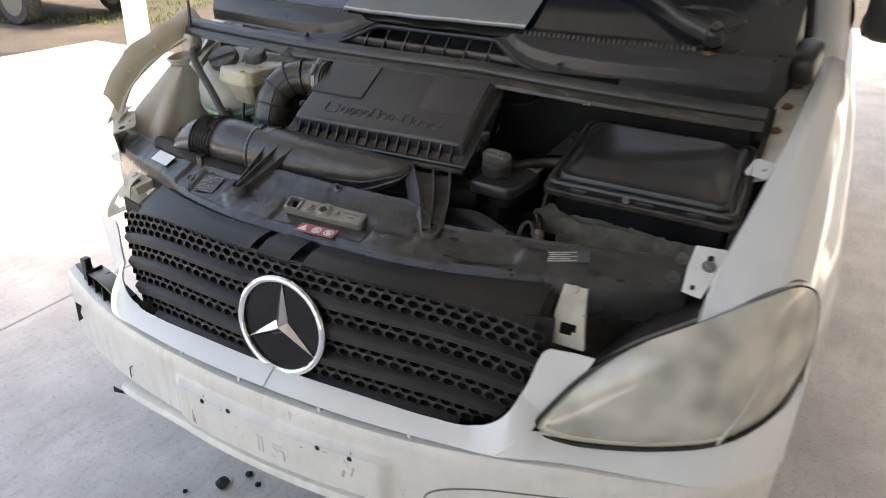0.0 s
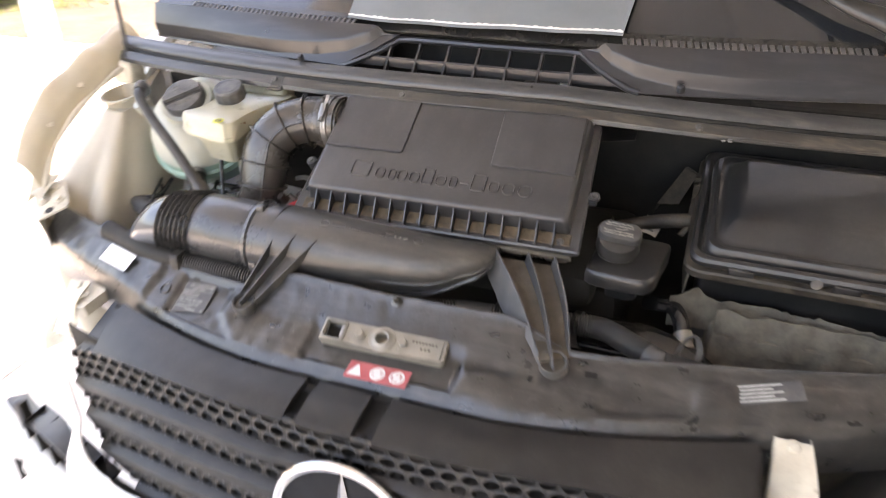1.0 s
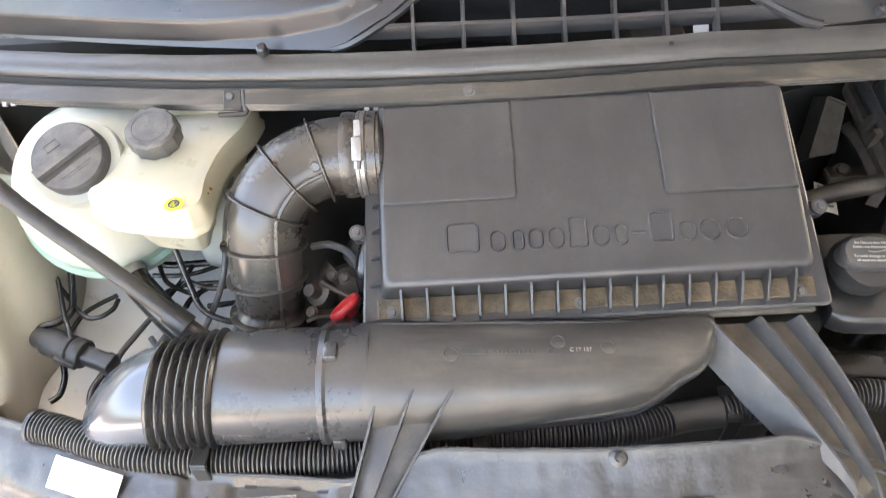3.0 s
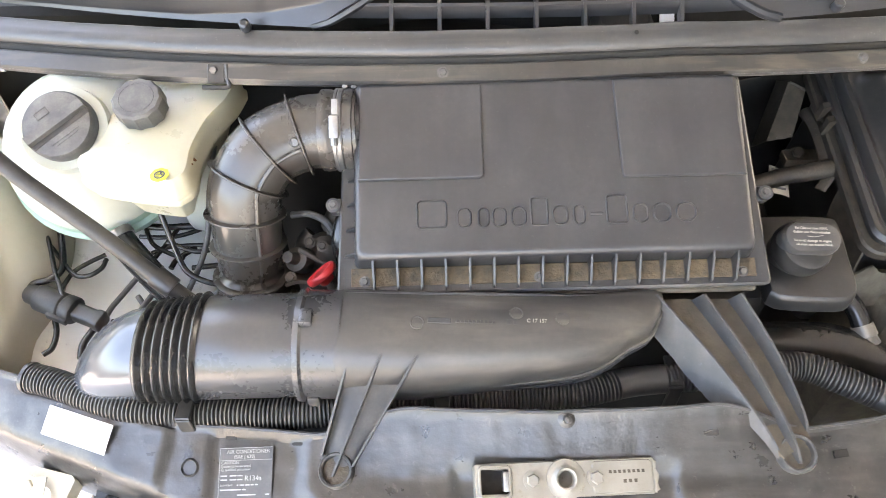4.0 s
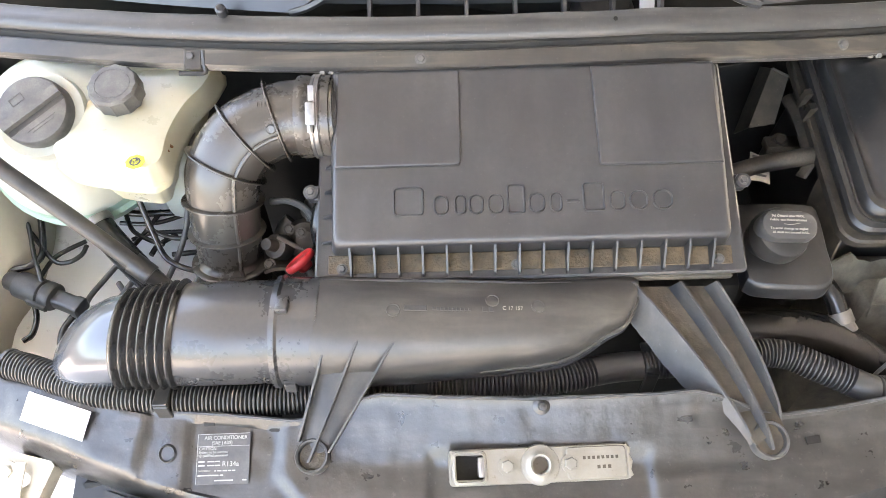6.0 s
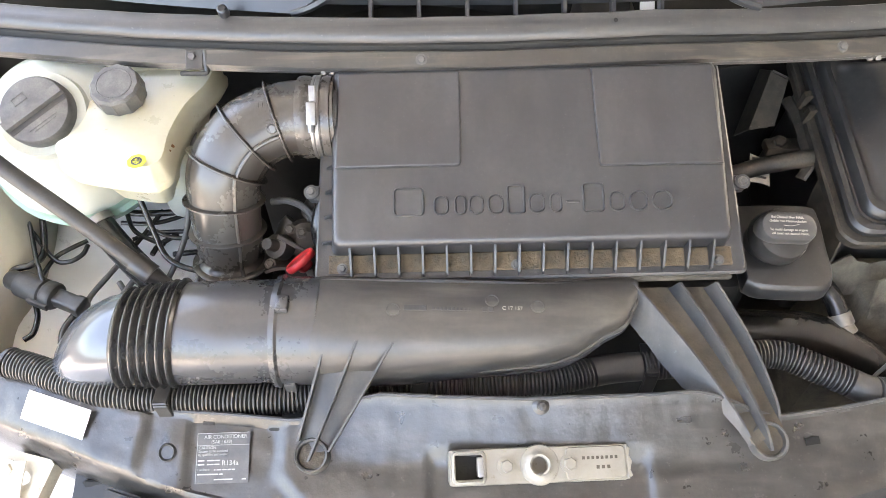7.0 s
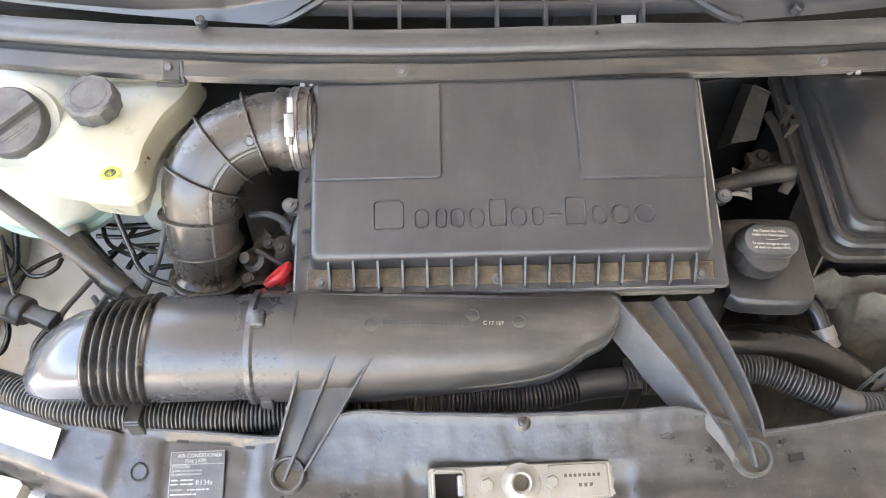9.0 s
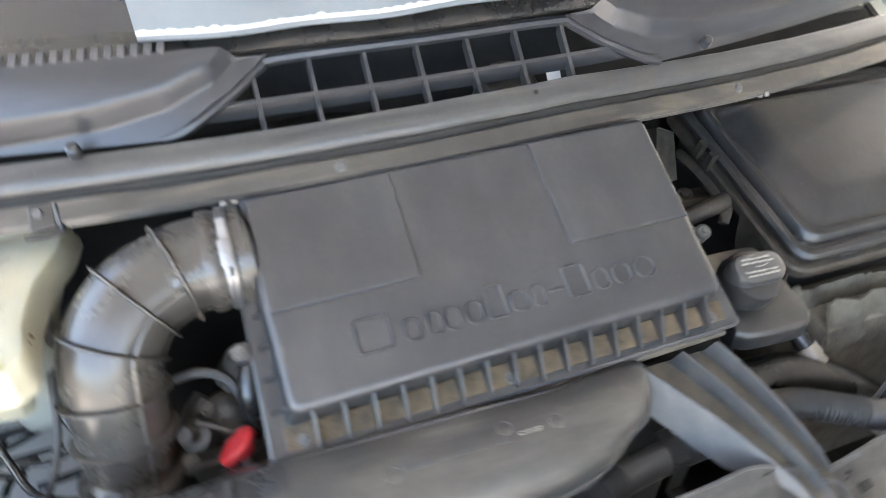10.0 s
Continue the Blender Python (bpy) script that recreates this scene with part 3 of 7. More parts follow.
def bay_shell():
    # bay floor and bulkhead in near-black: the bay's deep shade put into colour
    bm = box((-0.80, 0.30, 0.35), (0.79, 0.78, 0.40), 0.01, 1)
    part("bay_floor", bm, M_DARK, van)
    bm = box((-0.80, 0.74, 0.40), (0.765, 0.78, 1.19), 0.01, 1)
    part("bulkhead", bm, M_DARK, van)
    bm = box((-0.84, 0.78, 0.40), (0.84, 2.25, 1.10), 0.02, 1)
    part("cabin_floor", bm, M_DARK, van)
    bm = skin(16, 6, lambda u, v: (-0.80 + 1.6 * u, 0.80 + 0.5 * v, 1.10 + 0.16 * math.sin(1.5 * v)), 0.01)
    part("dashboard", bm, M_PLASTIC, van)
    # right inner wing darkened by colour as shaded; the left one keeps pale paint
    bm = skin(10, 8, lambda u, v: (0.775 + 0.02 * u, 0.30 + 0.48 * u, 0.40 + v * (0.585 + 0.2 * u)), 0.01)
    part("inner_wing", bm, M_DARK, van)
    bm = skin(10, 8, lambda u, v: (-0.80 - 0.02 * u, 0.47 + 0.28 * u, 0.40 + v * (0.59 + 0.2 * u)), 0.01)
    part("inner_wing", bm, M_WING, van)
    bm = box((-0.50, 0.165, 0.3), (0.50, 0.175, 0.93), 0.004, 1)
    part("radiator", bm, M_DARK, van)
    # flange along the wing with its white lip
    for side in (-1, 1):
        def lip(u, v):
            y = 0.56 + 0.62 * u
            s = fender_section(y)[0]
            wide = (0.026 if side < 0 else 0.030 + 0.016 * min(1, u * 4)) + 0.008 * math.sin(u * 17)
            return (side * (s[0] - wide * v), y, s[1] - 0.004 - 0.012 * v)
        part("wing_flange", skin(40, 3, lip, 0.002), M_PRIMER if side > 0 else M_CREAM, van)
    for y in (0.585, 0.73, 0.83, 0.93):
        s = fender_section(y)[0]
        bolt("wing_bolt", (s[0] - (0.014 if y < 0.6 else 0.028), y, s[1] - 0.010), (-0.2, -0.2, 1), van, 0.0085, M_STEEL if y < 0.6 else M_RUST)
    part("wing_tab", prism(rounded(0.05, 0.055, 0.01), 0, 0.002, 0, pose(0.795, 0.585, 1.104, 24, 0, -20)), M_WHITE, van)
    # crumpled inner edge of the wing beside the washer bottle
    edge = smooth_path([(-0.775, 0.320, 1.030), (-0.795, 0.385, 1.088), (-0.80, 0.465, 1.138), (-0.80, 0.55, 1.170), (-0.80, 0.62, 1.192), (-0.81, 0.70, 1.215)], 6)
    def lap(u, v):
        k = u * (len(edge) - 1)
        i = min(int(k), len(edge) - 2)
        p = edge[i].lerp(edge[i + 1], k - i)
        wave = 0.006 * noise.noise(Vector((u * 7, v * 2, 5)))
        return p + Vector((-0.030 * v - 0.035 * max(0, v - 0.4), 0.0, 0.022 * math.sin(v * 2.4) + 0.055 * max(0, v - 0.35) + wave))
    part("wing_lap", skin(50, 10, lap, 0.002), M_CREAM, van, "dusty cream inner edge of the wing")
    part("wing_fold", tube([p + Vector((0.002, 0, 0.0)) for p in edge], lambda t: 0.0045 + 0.0015 * math.sin(20 * t), 8), M_PRIMER, van)
    for i in (8, 15):
        bolt("wing_bolt", edge[i] + Vector((-0.018, 0, 0.018)), (0.5, -0.3, 0.8), van, 0.007, M_PRIMER, "rusty bolt")
    part("wing_tip", skin(10, 8, lambda u, v: (-0.765 - 0.055 * u, 0.300 + 0.06 * v + 0.01 * u, 1.020 + 0.030 * v + 0.022 * math.sin(5 * u + 3 * v) * u), 0.002), M_PRIMER, van, "bent corner of the wing")
    # flange strip beside the cowl with bolts and the black hinge cover
    part("hinge_cover", box((-0.032, -0.06, -0.03), (0.028, 0.06, 0.045), 0.022, 3, None, pose(0.832, 0.935, 1.262, 20, 0, -8)), M_PLASTIC, van, "black rubber hinge cover")
    # door shut line and sill side
    for side in (-1, 1):
        way = smooth_path([(side * 0.885, 1.00, 1.12), (side * 0.872, 1.18, 1.30), (side * 0.80, 1.5, 1.62), (side * 0.72, 1.9, 1.86)], 6)
        part("pillar", tube(way, 0.045, 14), M_WHITE, van)
        part("pillar_seal", tube([p + Vector((-side * 0.05, -0.01, 0.0)) for p in way[5:]], 0.012, 8), M_RUBBER, van)
    part("door_gap", tube(smooth_path([(0.862, 1.18, 1.292), (0.90, 1.185, 1.275), (0.945, 1.19, 1.21), (0.962, 1.19, 1.10), (0.966, 1.19, 0.8)], 6), 0.004, 6), M_DARK, van)
    hull = [[(sx * w, y, z) for sx, w, z in ((1, 0.93, 0.45), (1, 0.955, 0.9), (1, 0.94, 1.30), (1, 0.84, 1.75 * h), (1, 0.72, 1.90 * h), (-1, 0.72, 1.90 * h), (-1, 0.84, 1.75 * h), (-1, 0.94, 1.30), (-1, 0.955, 0.9), (-1, 0.93, 0.45))] for y, h in ((1.62, 0.985), (2.2, 1.0), (4.4, 1.0), (4.62, 0.97), (4.68, 0.90))]
    part("cargo_body", loft(hull, False, False), M_WHITE, van)
    part("rear_wall", box((-0.92, 4.60, 0.45), (0.92, 4.66, 1.70), 0.03, 2), M_WHITE, van)
    m = part("mirror", box((-0.13, -0.06, -0.10), (0.13, 0.06, 0.16), 0.045, 4), M_PLASTIC, van, "black plastic door mirror")
    m.matrix_local = pose(1.085, 1.42, 1.36, -8, 0, -12)
    part("mirror_arm", box((0.95, 1.40, 1.27), (1.12, 1.48, 1.34), 0.02, 2), M_PLASTIC, van)


bay_shell()


def bonnet():
    """Propped up above the cowl, leaning a little forward."""
    b = thing("bonnet", "white van bonnet propped wide open", "bonnet")

    def f(u, v, d=0.0):
        x = (2 * u - 1) * (0.78 - 0.20 * v ** 3)
        return (x, 0.86 + 0.12 * v - 0.10 * math.sin(math.pi * v) * 0.4 + 0.10 * (2 * u - 1) ** 2 - d, 1.45 + 0.95 * v)
    part("outer_skin", skin(24, 24, f, 0.003), M_WHITE, b)
    part("underside", skin(24, 24, lambda u, v: f(0.03 + 0.94 * u, 0.02 + 0.95 * v, 0.02), 0.004), M_DARK, b, "dark felt underside")
    for s in (-1, 1):
        part("hinge", tube(smooth_path([(s * 0.80, 0.98, 1.28), (s * 0.79, 0.93, 1.38), (s * 0.76, 0.90, 1.50)], 6), 0.012, 8), M_PRIMER, b)


bonnet()


# ---- bumper ----
def bumper():
    b = thing("bumper", "dirty white plastic bumper with scuffs, torn at one end", "bumper")
    upper = [(0.050, 0.655), (0.014, 0.672), (0.004, 0.672), (-0.006, 0.668), (-0.011, 0.660), (-0.013, 0.645)] + [(-0.013 + 0.005 * k / 18, 0.640 - 0.138 * k / 18) for k in range(19)]
    upper += [(-0.004, 0.494), (0.004, 0.489), (0.040, 0.486)]
    lower = [(0.040, 0.482), (0.0, 0.480), (-0.010, 0.477), (-0.014, 0.470), (-0.014, 0.460), (-0.008, 0.452), (0.03, 0.445), (0.10, 0.42)]

    def top_line(x):
        return lerp_table(x, [(-0.5, -0.016), (-0.25, -0.003), (0, -0.001), (0.2, -0.003), (0.32, -0.005), (0.5, -0.003), (0.6, -0.002), (0.78, -0.014), (0.9, -0.027), (0.96, -0.031)])

    def section(x, prof):
        low = -0.10 * max(0, -x - 0.25) ** 1.2
        out = []
        for dy, z in prof:
            q = ((x - 0.012) / 0.272) ** 12 + ((z - 0.560) / 0.056) ** 12
            proud = -0.018 / (1 + q ** 4)
            share = min(1, max(0, (z - 0.60) / 0.06))
            out.append((x, bumper_y(x) + dy + proud, z + top_line(x) * share + low * (1 - share)))
        return out

    rings = [section(-0.815 + 1.770 * k / 200, upper) for k in range(201)]
    lips = [section(-0.55 + 1.505 * k / 120, [(dy, z - 0.10 * max(0, -0.32 - (-0.55 + 1.505 * k / 120)) ** 1.1) for dy, z in lower]) for k in range(121)]
    part("lower_lip", loft(lips, False, False), M_BUMPER, b, "loose lower bumper lip")
    bm = loft(rings, False, False)
    part("skin", bm, M_BUMPER, b)
    inner = loft([[(p[0], p[1] + 0.012, p[2]) for p in r] for r in rings], False, False)
    part("inner_side", inner, M_PLASTIC, b)
    for x in (-0.25, -0.075, 0.125, 0.315):
        part("tab", box((x - 0.004, bumper_y(x) + 0.0, 0.664), (x + 0.004, bumper_y(x) + 0.02, 0.682), 0.001, 1), M_WHITE, b)
    for x, z in ((-0.162, 0.600), (-0.085, 0.608), (0.139, 0.604), (0.210, 0.602)):
        hole = part("screw_hole", lathe([(0.0, 0.001), (0.005, 0.001), (0.006, 0.0), (0, 0.0)], 12), M_DARK, b)
        hole.matrix_local = axis_pose((x, bumper_y(x) - 0.0302, z), (0, -1, 0.05))
    for x0, x1, z0, z1 in ((-0.015, -0.008, 0.535, 0.578), (-0.004, 0.002, 0.535, 0.578), (0.026, 0.052, 0.566, 0.571), (0.026, 0.031, 0.555, 0.571), (0.030, 0.055, 0.552, 0.557), (0.050, 0.056, 0.530, 0.557)):
        part("imprint", box((x0, bumper_y(x0) - 0.0298, z0), (x1, bumper_y(x0) - 0.016, z1), 0.001, 1), M_BUMPER, b)
    # tan outline drawn in place of the shading along the pad's edges
    ring = [(0.012 + 0.280 * math.copysign(abs(math.cos(t)) ** 0.22, math.cos(t)), 0.560 + 0.0585 * math.copysign(abs(math.sin(t)) ** 0.22, math.sin(t))) for t in (2 * math.pi * k / 160 for k in range(161))]
    part("pad_edge_shade", tube([(x, bumper_y(x) - 0.0125 + 0.005 * (0.64 - z) / 0.138, z + top_line(x) * min(1, max(0, (z - 0.60) / 0.06))) for x, z in ring], 0.0014, 6, None, False), M_STAIN_SHADE, b)
    rng = random.Random(11)
    for x, z, w, h in ((-0.160, 0.590, 0.012, 0.030), (-0.085, 0.600, 0.026, 0.012), (-0.05, 0.585, 0.02, 0.022), (0.139, 0.600, 0.024, 0.010), (0.212, 0.585, 0.008, 0.034), (0.19, 0.560, 0.012, 0.02), (-0.20, 0.55, 0.006, 0.05), (0.08, 0.59, 0.03, 0.006)):
        blot = [(w * math.cos(t) * rng.uniform(0.4, 1), h * math.sin(t) * rng.uniform(0.4, 1)) for t in (2 * math.pi * k / 18 for k in range(18))]
        part("rust_stain", prism(blot, -0.001, 0.0004, 0, axis_pose((x, bumper_y(x) - 0.0272, z), (-0.54 * x, -1, 0.03))), M_STAIN_SHADE, b)
    oval = [(0.545 + 0.19 * math.copysign(abs(math.cos(t)) ** 0.6, math.cos(t)), 0, 0.560 + 0.036 * math.copysign(abs(math.sin(t)) ** 0.7, math.sin(t)) + 0.03 * math.cos(t)) for t in (2 * math.pi * k / 48 for k in range(49))]
    part("fog_cover_joint", tube([(x, bumper_y(x) - 0.0115, z) for x, y, z in oval], 0.0016, 6, None, False), M_LEDGE, b)
    # near-black filler painted as the shade in the gap above the bumper
    part("gap_strip", loft([[(x, bumper_y(x) + dy, z) for dy, z in ((0.016, 0.64), (0.03, 0.64), (0.03, 0.676), (0.020, 0.676))] for x in np.linspace(-0.50, 0.93, 50)]), M_DARK, b)
    part("crack", tube(smooth_path([(-0.475, bumper_y(-0.475) - 0.012, 0.50), (-0.47, bumper_y(-0.47) - 0.013, 0.53), (-0.455, bumper_y(-0.455) - 0.013, 0.545)], 5), 0.0012, 5), M_DARK, b)
    part("tear", prism([(-0.02, -0.008), (0.022, -0.012), (0.03, -0.004), (0.0, 0.0), (-0.018, 0.010)], 0, 0.001, 0, axis_pose((-0.545, bumper_y(-0.545) - 0.018, 0.425), (0.29, -1, 0))), M_DARK, b)
    part("tear", prism([(-0.008, -0.03), (0.006, -0.02), (0.002, 0.0), (0.01, 0.02), (-0.006, 0.03)], 0, 0.001, 0, axis_pose((-0.745, bumper_y(-0.745) - 0.018, 0.56), (0.4, -1, 0))), M_DARK, b)
    return b


bumper()


# ---- grille ----
def grille_low(x):
    return lerp_table(abs(x), [(0, 0.694), (0.38, 0.692), (0.44, 0.702), (0.48, 0.745), (0.505, 0.80), (0.52, 0.86), (0.53, 0.90)])


def droop(x):
    return -0.64 * x ** 4


def grille():
    g = thing("grille", "black plastic honeycomb grille with four dusty slats", "grille")
    pitch, rise = 0.0268, 0.0168
    bands = [(0.942, 3, 0.0), (0.868, 2, 0.5), (0.806, 2, 0.0), (0.746, 2, 0.5)]
    for top, rows, shift in bands:
        bm = bmesh.new()
        for r in range(rows):
            for c in range(-20, 21):
                cx = (c + shift + 0.5 * (r % 2)) * pitch
                cz = top - (r + 0.5) * rise
                if abs(cx) > 0.515 or cz + droop(cx) - 0.005 < grille_low(cx):
                    continue
                if cx * cx + (cz - 0.806) ** 2 < 0.085 ** 2:
                    continue
                outer, inner, deep = [], [], []
                border = [(1, 0), (1, 1), (0.5, 1), (0, 1), (-0.5, 1), (-1, 1), (-1, 0), (-1, -1), (-0.5, -1), (0, -1), (0.5, -1), (1, -1)]
                for bx, bz in border:
                    a = math.atan2(bz * 0.9, bx)
                    o = Vector((bx * pitch / 2, bz * rise / 2))
                    i = Vector((math.cos(a) * pitch * 0.41, math.sin(a) * rise * 0.42))
                    for ring, q, dy in ((outer, o, 0.0), (inner, i, -0.0015), (deep, i * 0.9, 0.012)):
                        x, z = cx + q.x, cz + q.y + droop(cx + q.x)
                        ring.append(bm.verts.new((x, front(x, z) + 0.004 + dy, z)))
                for k in range(12):
                    j = (k + 1) % 12
                    bm.faces.new((outer[k], outer[j], inner[j], inner[k]))
                    bm.faces.new((inner[k], inner[j], deep[j], deep[k]))
        bmesh.ops.remove_doubles(bm, verts=bm.verts[:], dist=0.0006)
        part("honeycomb", bm, M_GRILLE, g)
    for z0, z1 in ((0.894, 0.866), (0.836, 0.804), (0.774, 0.744), (0.714, 0.694)):
        half = next(x for x in np.linspace(0.535, 0.3, 100) if grille_low(x) < z0 + droop(x) - 0.004)
        rings = []
        for k in range(61):
            x = -half + 2 * half * k / 60
            d, y = droop(x), front(x, (z0 + z1) / 2)
            if abs(x) < 0.09:
                y += 0.004
            prof = [(0.014, z0 + 0.002), (-0.002, z0 - 0.003), (-0.010, z0 - 0.010), (-0.010, z1 + 0.004), (-0.006, z1), (0.014, z1 - 0.002)]
            rings.append([(x, y + a, max(z + d, grille_low(x) - 0.006)) for a, z in prof])
        part("slat", loft(rings), M_GRILLE, g)
    # near-black sheet stands in for the shade behind the honeycomb
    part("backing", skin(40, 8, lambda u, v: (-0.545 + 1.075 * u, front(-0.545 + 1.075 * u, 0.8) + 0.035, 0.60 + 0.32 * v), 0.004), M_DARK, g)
    # sloping cover plates between grille and lock panel
    for x0, x1 in ((-0.46, -0.085), (-0.065, 0.015), (0.045, 0.50)):
        def plate(u, v, x0=x0, x1=x1):
            x = x0 + (x1 - x0) * u
            z = 0.938 + droop(x) + v * 0.018
            ya, yb = front(x, 0.94) + 0.0, slam_front(x) - 0.012
            return (x, ya + (yb - ya) * v, 0.940 + droop(x) * (1 - v) + 0.012 * math.sin(min(1, v * 1.6) * 1.57))
        part("cover_plate", skin(24, 8, plate, 0.012), M_GRILLE, g)
    def lower(u, v):
        x = -0.51 + 1.02 * u
        ya, yb = front(x, 0.93) + 0.004, slam_front(x) + 0.01
        return (x, ya + (yb - ya) * v, 0.938 + droop(x) * (1 - v) - 0.006 * v)
    part("top_rail", skin(40, 4, lower, 0.004), M_GRILLE, g)
    return g


def star():
    s = thing("badge", "chrome ring with a three-armed chrome emblem on black", "badge")
    s.matrix_world = pose(0.011, -0.014, 0.807, 90 - 7, 0, 0)
    part("disc", lathe([(0, 0), (0.094, 0.0), (0.094, -0.02), (0, -0.02)], 48), M_GLOSS, s)
    ring = [(0.100 + 0.0075 * math.cos(a), 0.004 + 0.007 * math.sin(a)) for a in (2 * math.pi * k / 14 for k in range(15))]
    bm = loft([[(r * math.cos(t), r * math.sin(t), z) for r, z in ring[:-1]] for t in (2 * math.pi * k / 64 for k in range(65))], True, False)
    part("ring", bm, M_CHROME, s)
    bm = bmesh.new()
    tip = [(0.095 * math.cos(radians(90 + 120 * k)), 0.095 * math.sin(radians(90 + 120 * k))) for k in range(3)]
    notch = [(0.017 * math.cos(radians(150 + 120 * k)), 0.017 * math.sin(radians(150 + 120 * k))) for k in range(3)]
    mid = bm.verts.new((0, 0, 0.014))
    t = [bm.verts.new((x, y, 0.003)) for x, y in tip]
    q = [bm.verts.new((x, y, 0.001)) for x, y in notch]
    for k in range(3):
        bm.faces.new((mid, t[k], q[k]))
        bm.faces.new((mid, q[k - 1], t[k]))
    part("emblem", bm, M_CHROME, s, sharp=5)


grille()
star()


# ---- headlamp ----
def headlamp():
    h = thing("headlight", "yellowed hazy headlight with a black rubber edge", "headlight")
    line = [(0.527, 0.711), (0.54, 0.74), (0.571, 0.793), (0.609, 0.844), (0.667, 0.896), (0.763, 0.952), (0.831, 0.990), (0.893, 1.008), (0.932, 0.982),
            (0.949, 0.921), (0.955, 0.845), (0.942, 0.778), (0.925, 0.752), (0.879, 0.728), (0.82, 0.714), (0.729, 0.700), (0.635, 0.695), (0.565, 0.698)]
    edge = smooth_path([(x, 0, z) for x, z in line + line[:1]], 4)[:-1]
    c = Vector((0.76, 0, 0.83))

    def at(p, k, out):
        q = c + (p - c) * k
        return (q.x, front(q.x, q.z) - out * (1 - k ** 3) - 0.004, q.z)

    glass = loft([[at(p, k, 0.034) for p in edge] for k in (1.0, 0.985, 0.95, 0.85, 0.7, 0.5, 0.3, 0.1, 0.01)], True, False)
    part("lens", glass, M_LENS, h, "hazy yellowed clear lens", 60)
    crease = smooth_path([(0.838, 0, 0.722), (0.856, 0, 0.765), (0.874, 0, 0.815), (0.888, 0, 0.865), (0.896, 0, 0.91)], 6)
    part("lens_ridge", tube([(p.x, front(p.x, p.z) - 0.0235, p.z) for p in crease], lambda t: 0.0055 * math.sin(math.pi * (0.06 + 0.9 * t)) + 0.0005, 8), M_RIDGE, h)
    low = [p for p in edge[28:] + edge[:2] if p.z < 0.722]
    part("lens_step", loft([[at(p, k, 0.034 + o) for k, o in ((0.975, 0.0), (0.965, 0.04), (0.895, 0.012), (0.88, 0.0))] for p in low], False, False), M_STEP, h, "yellowed moulded step")
    def seal(p, k, extra):
        w = min(1, max(0, (0.84 - p.z) / 0.08, (0.68 - p.x) / 0.08))
        q = c + (p - c) * (1 + (k - 1) * (1 + 1.3 * w))
        return (q.x, front(q.x, q.z) - 0.004 - 0.013 * w * extra, q.z)
    rim = loft([[seal(p, 1.012, -0.8) for p in edge], [seal(p, 1.014, 0.8) for p in edge], [seal(p, 1.010, 1.0) for p in edge], [seal(p, 0.992, 1.0) for p in edge], [seal(p, 0.988, 0.0) for p in edge]], True, False)
    part("rubber_edge", rim, M_RUBBER, h)
    back = loft([[(c.x + (p.x - c.x) * k, front(c.x + (p.x - c.x) * k, p.z) + d, c.z + (p.z - c.z) * k) for p in edge] for k, d in ((1.0, 0.006), (0.98, 0.05), (0.8, 0.14), (0.4, 0.16), (0.01, 0.16))], True, False)
    part("reflector", back, M_BOWL, h, "silvered reflector shell")
    part("housing", loft([[(c.x + (p.x - c.x) * k, front(c.x + (p.x - c.x) * k, p.z) + d, c.z + (p.z - c.z) * k) for p in edge] for k, d in ((0.995, 0.012), (0.985, 0.055), (0.82, 0.15), (0.4, 0.17), (0.01, 0.17))], True, False), M_PLASTIC, h)
    for x, z, r in ((0.70, 0.79, 0.065), (0.83, 0.85, 0.07)):
        bowl = part("lamp_bowl", lathe([(r, 0), (r * 1.02, 0.002), (r, 0.004), (r * 0.8, -0.03), (r * 0.4, -0.06), (0.012, -0.065), (0.012, -0.03), (0, -0.028)], 32), M_BOWL, h)
        bowl.matrix_local = pose(x, front(x, z) + 0.035, z, 78, 0, 12)
    ridge = smooth_path([(0.862, 0, 0.74), (0.882, 0, 0.80), (0.905, 0, 0.88), (0.918, 0, 0.965)], 8)
    part("divider", loft([[(p.x + dx, front(p.x, p.z) + 0.014 + dy, p.z) for dx, dy in ((-0.010, 0.03), (-0.003, 0.0), (0.003, 0.0), (0.010, 0.03))] for p in ridge]), M_WHITE, h)
    bulb = part("turn_bulb", lathe([(0, 0), (0.012, 0.002), (0.014, 0.02), (0.008, 0.035), (0, 0.038)], 16), M_AMBER, h)
    bulb.matrix_local = pose(0.905, front(0.905, 0.93) + 0.05, 0.93, 90, 0, 20)


M_LENS = material("hazy_lens", (0.72, 0.69, 0.585), 0.13, scale=12, vary=0.30, coat=1.0, transmission=0.32, calm=True)
M_STEP = material("yellowed_lens_step", (0.64, 0.60, 0.46), 0.15, scale=9, vary=0.12, coat=1.0, calm=True)
M_RIDGE = material("lens_ridge", (0.72, 0.70, 0.60), 0.1, scale=9, vary=0.1, coat=1.0, transmission=0.3, calm=True)
M_BOWL = material("reflector_silver", (0.60, 0.60, 0.56), 0.4, metal=0.85, scale=9, vary=0.1)
M_AMBER = material("amber_bulb", (0.55, 0.25, 0.08), 0.3, scale=40)
headlamp()


# ---- air filter box ----
AIR = pose(-0.002, 0.346, 1.075, 29, 0, 0) @ pose(0, 0, 0, 0, 0, 0.8)


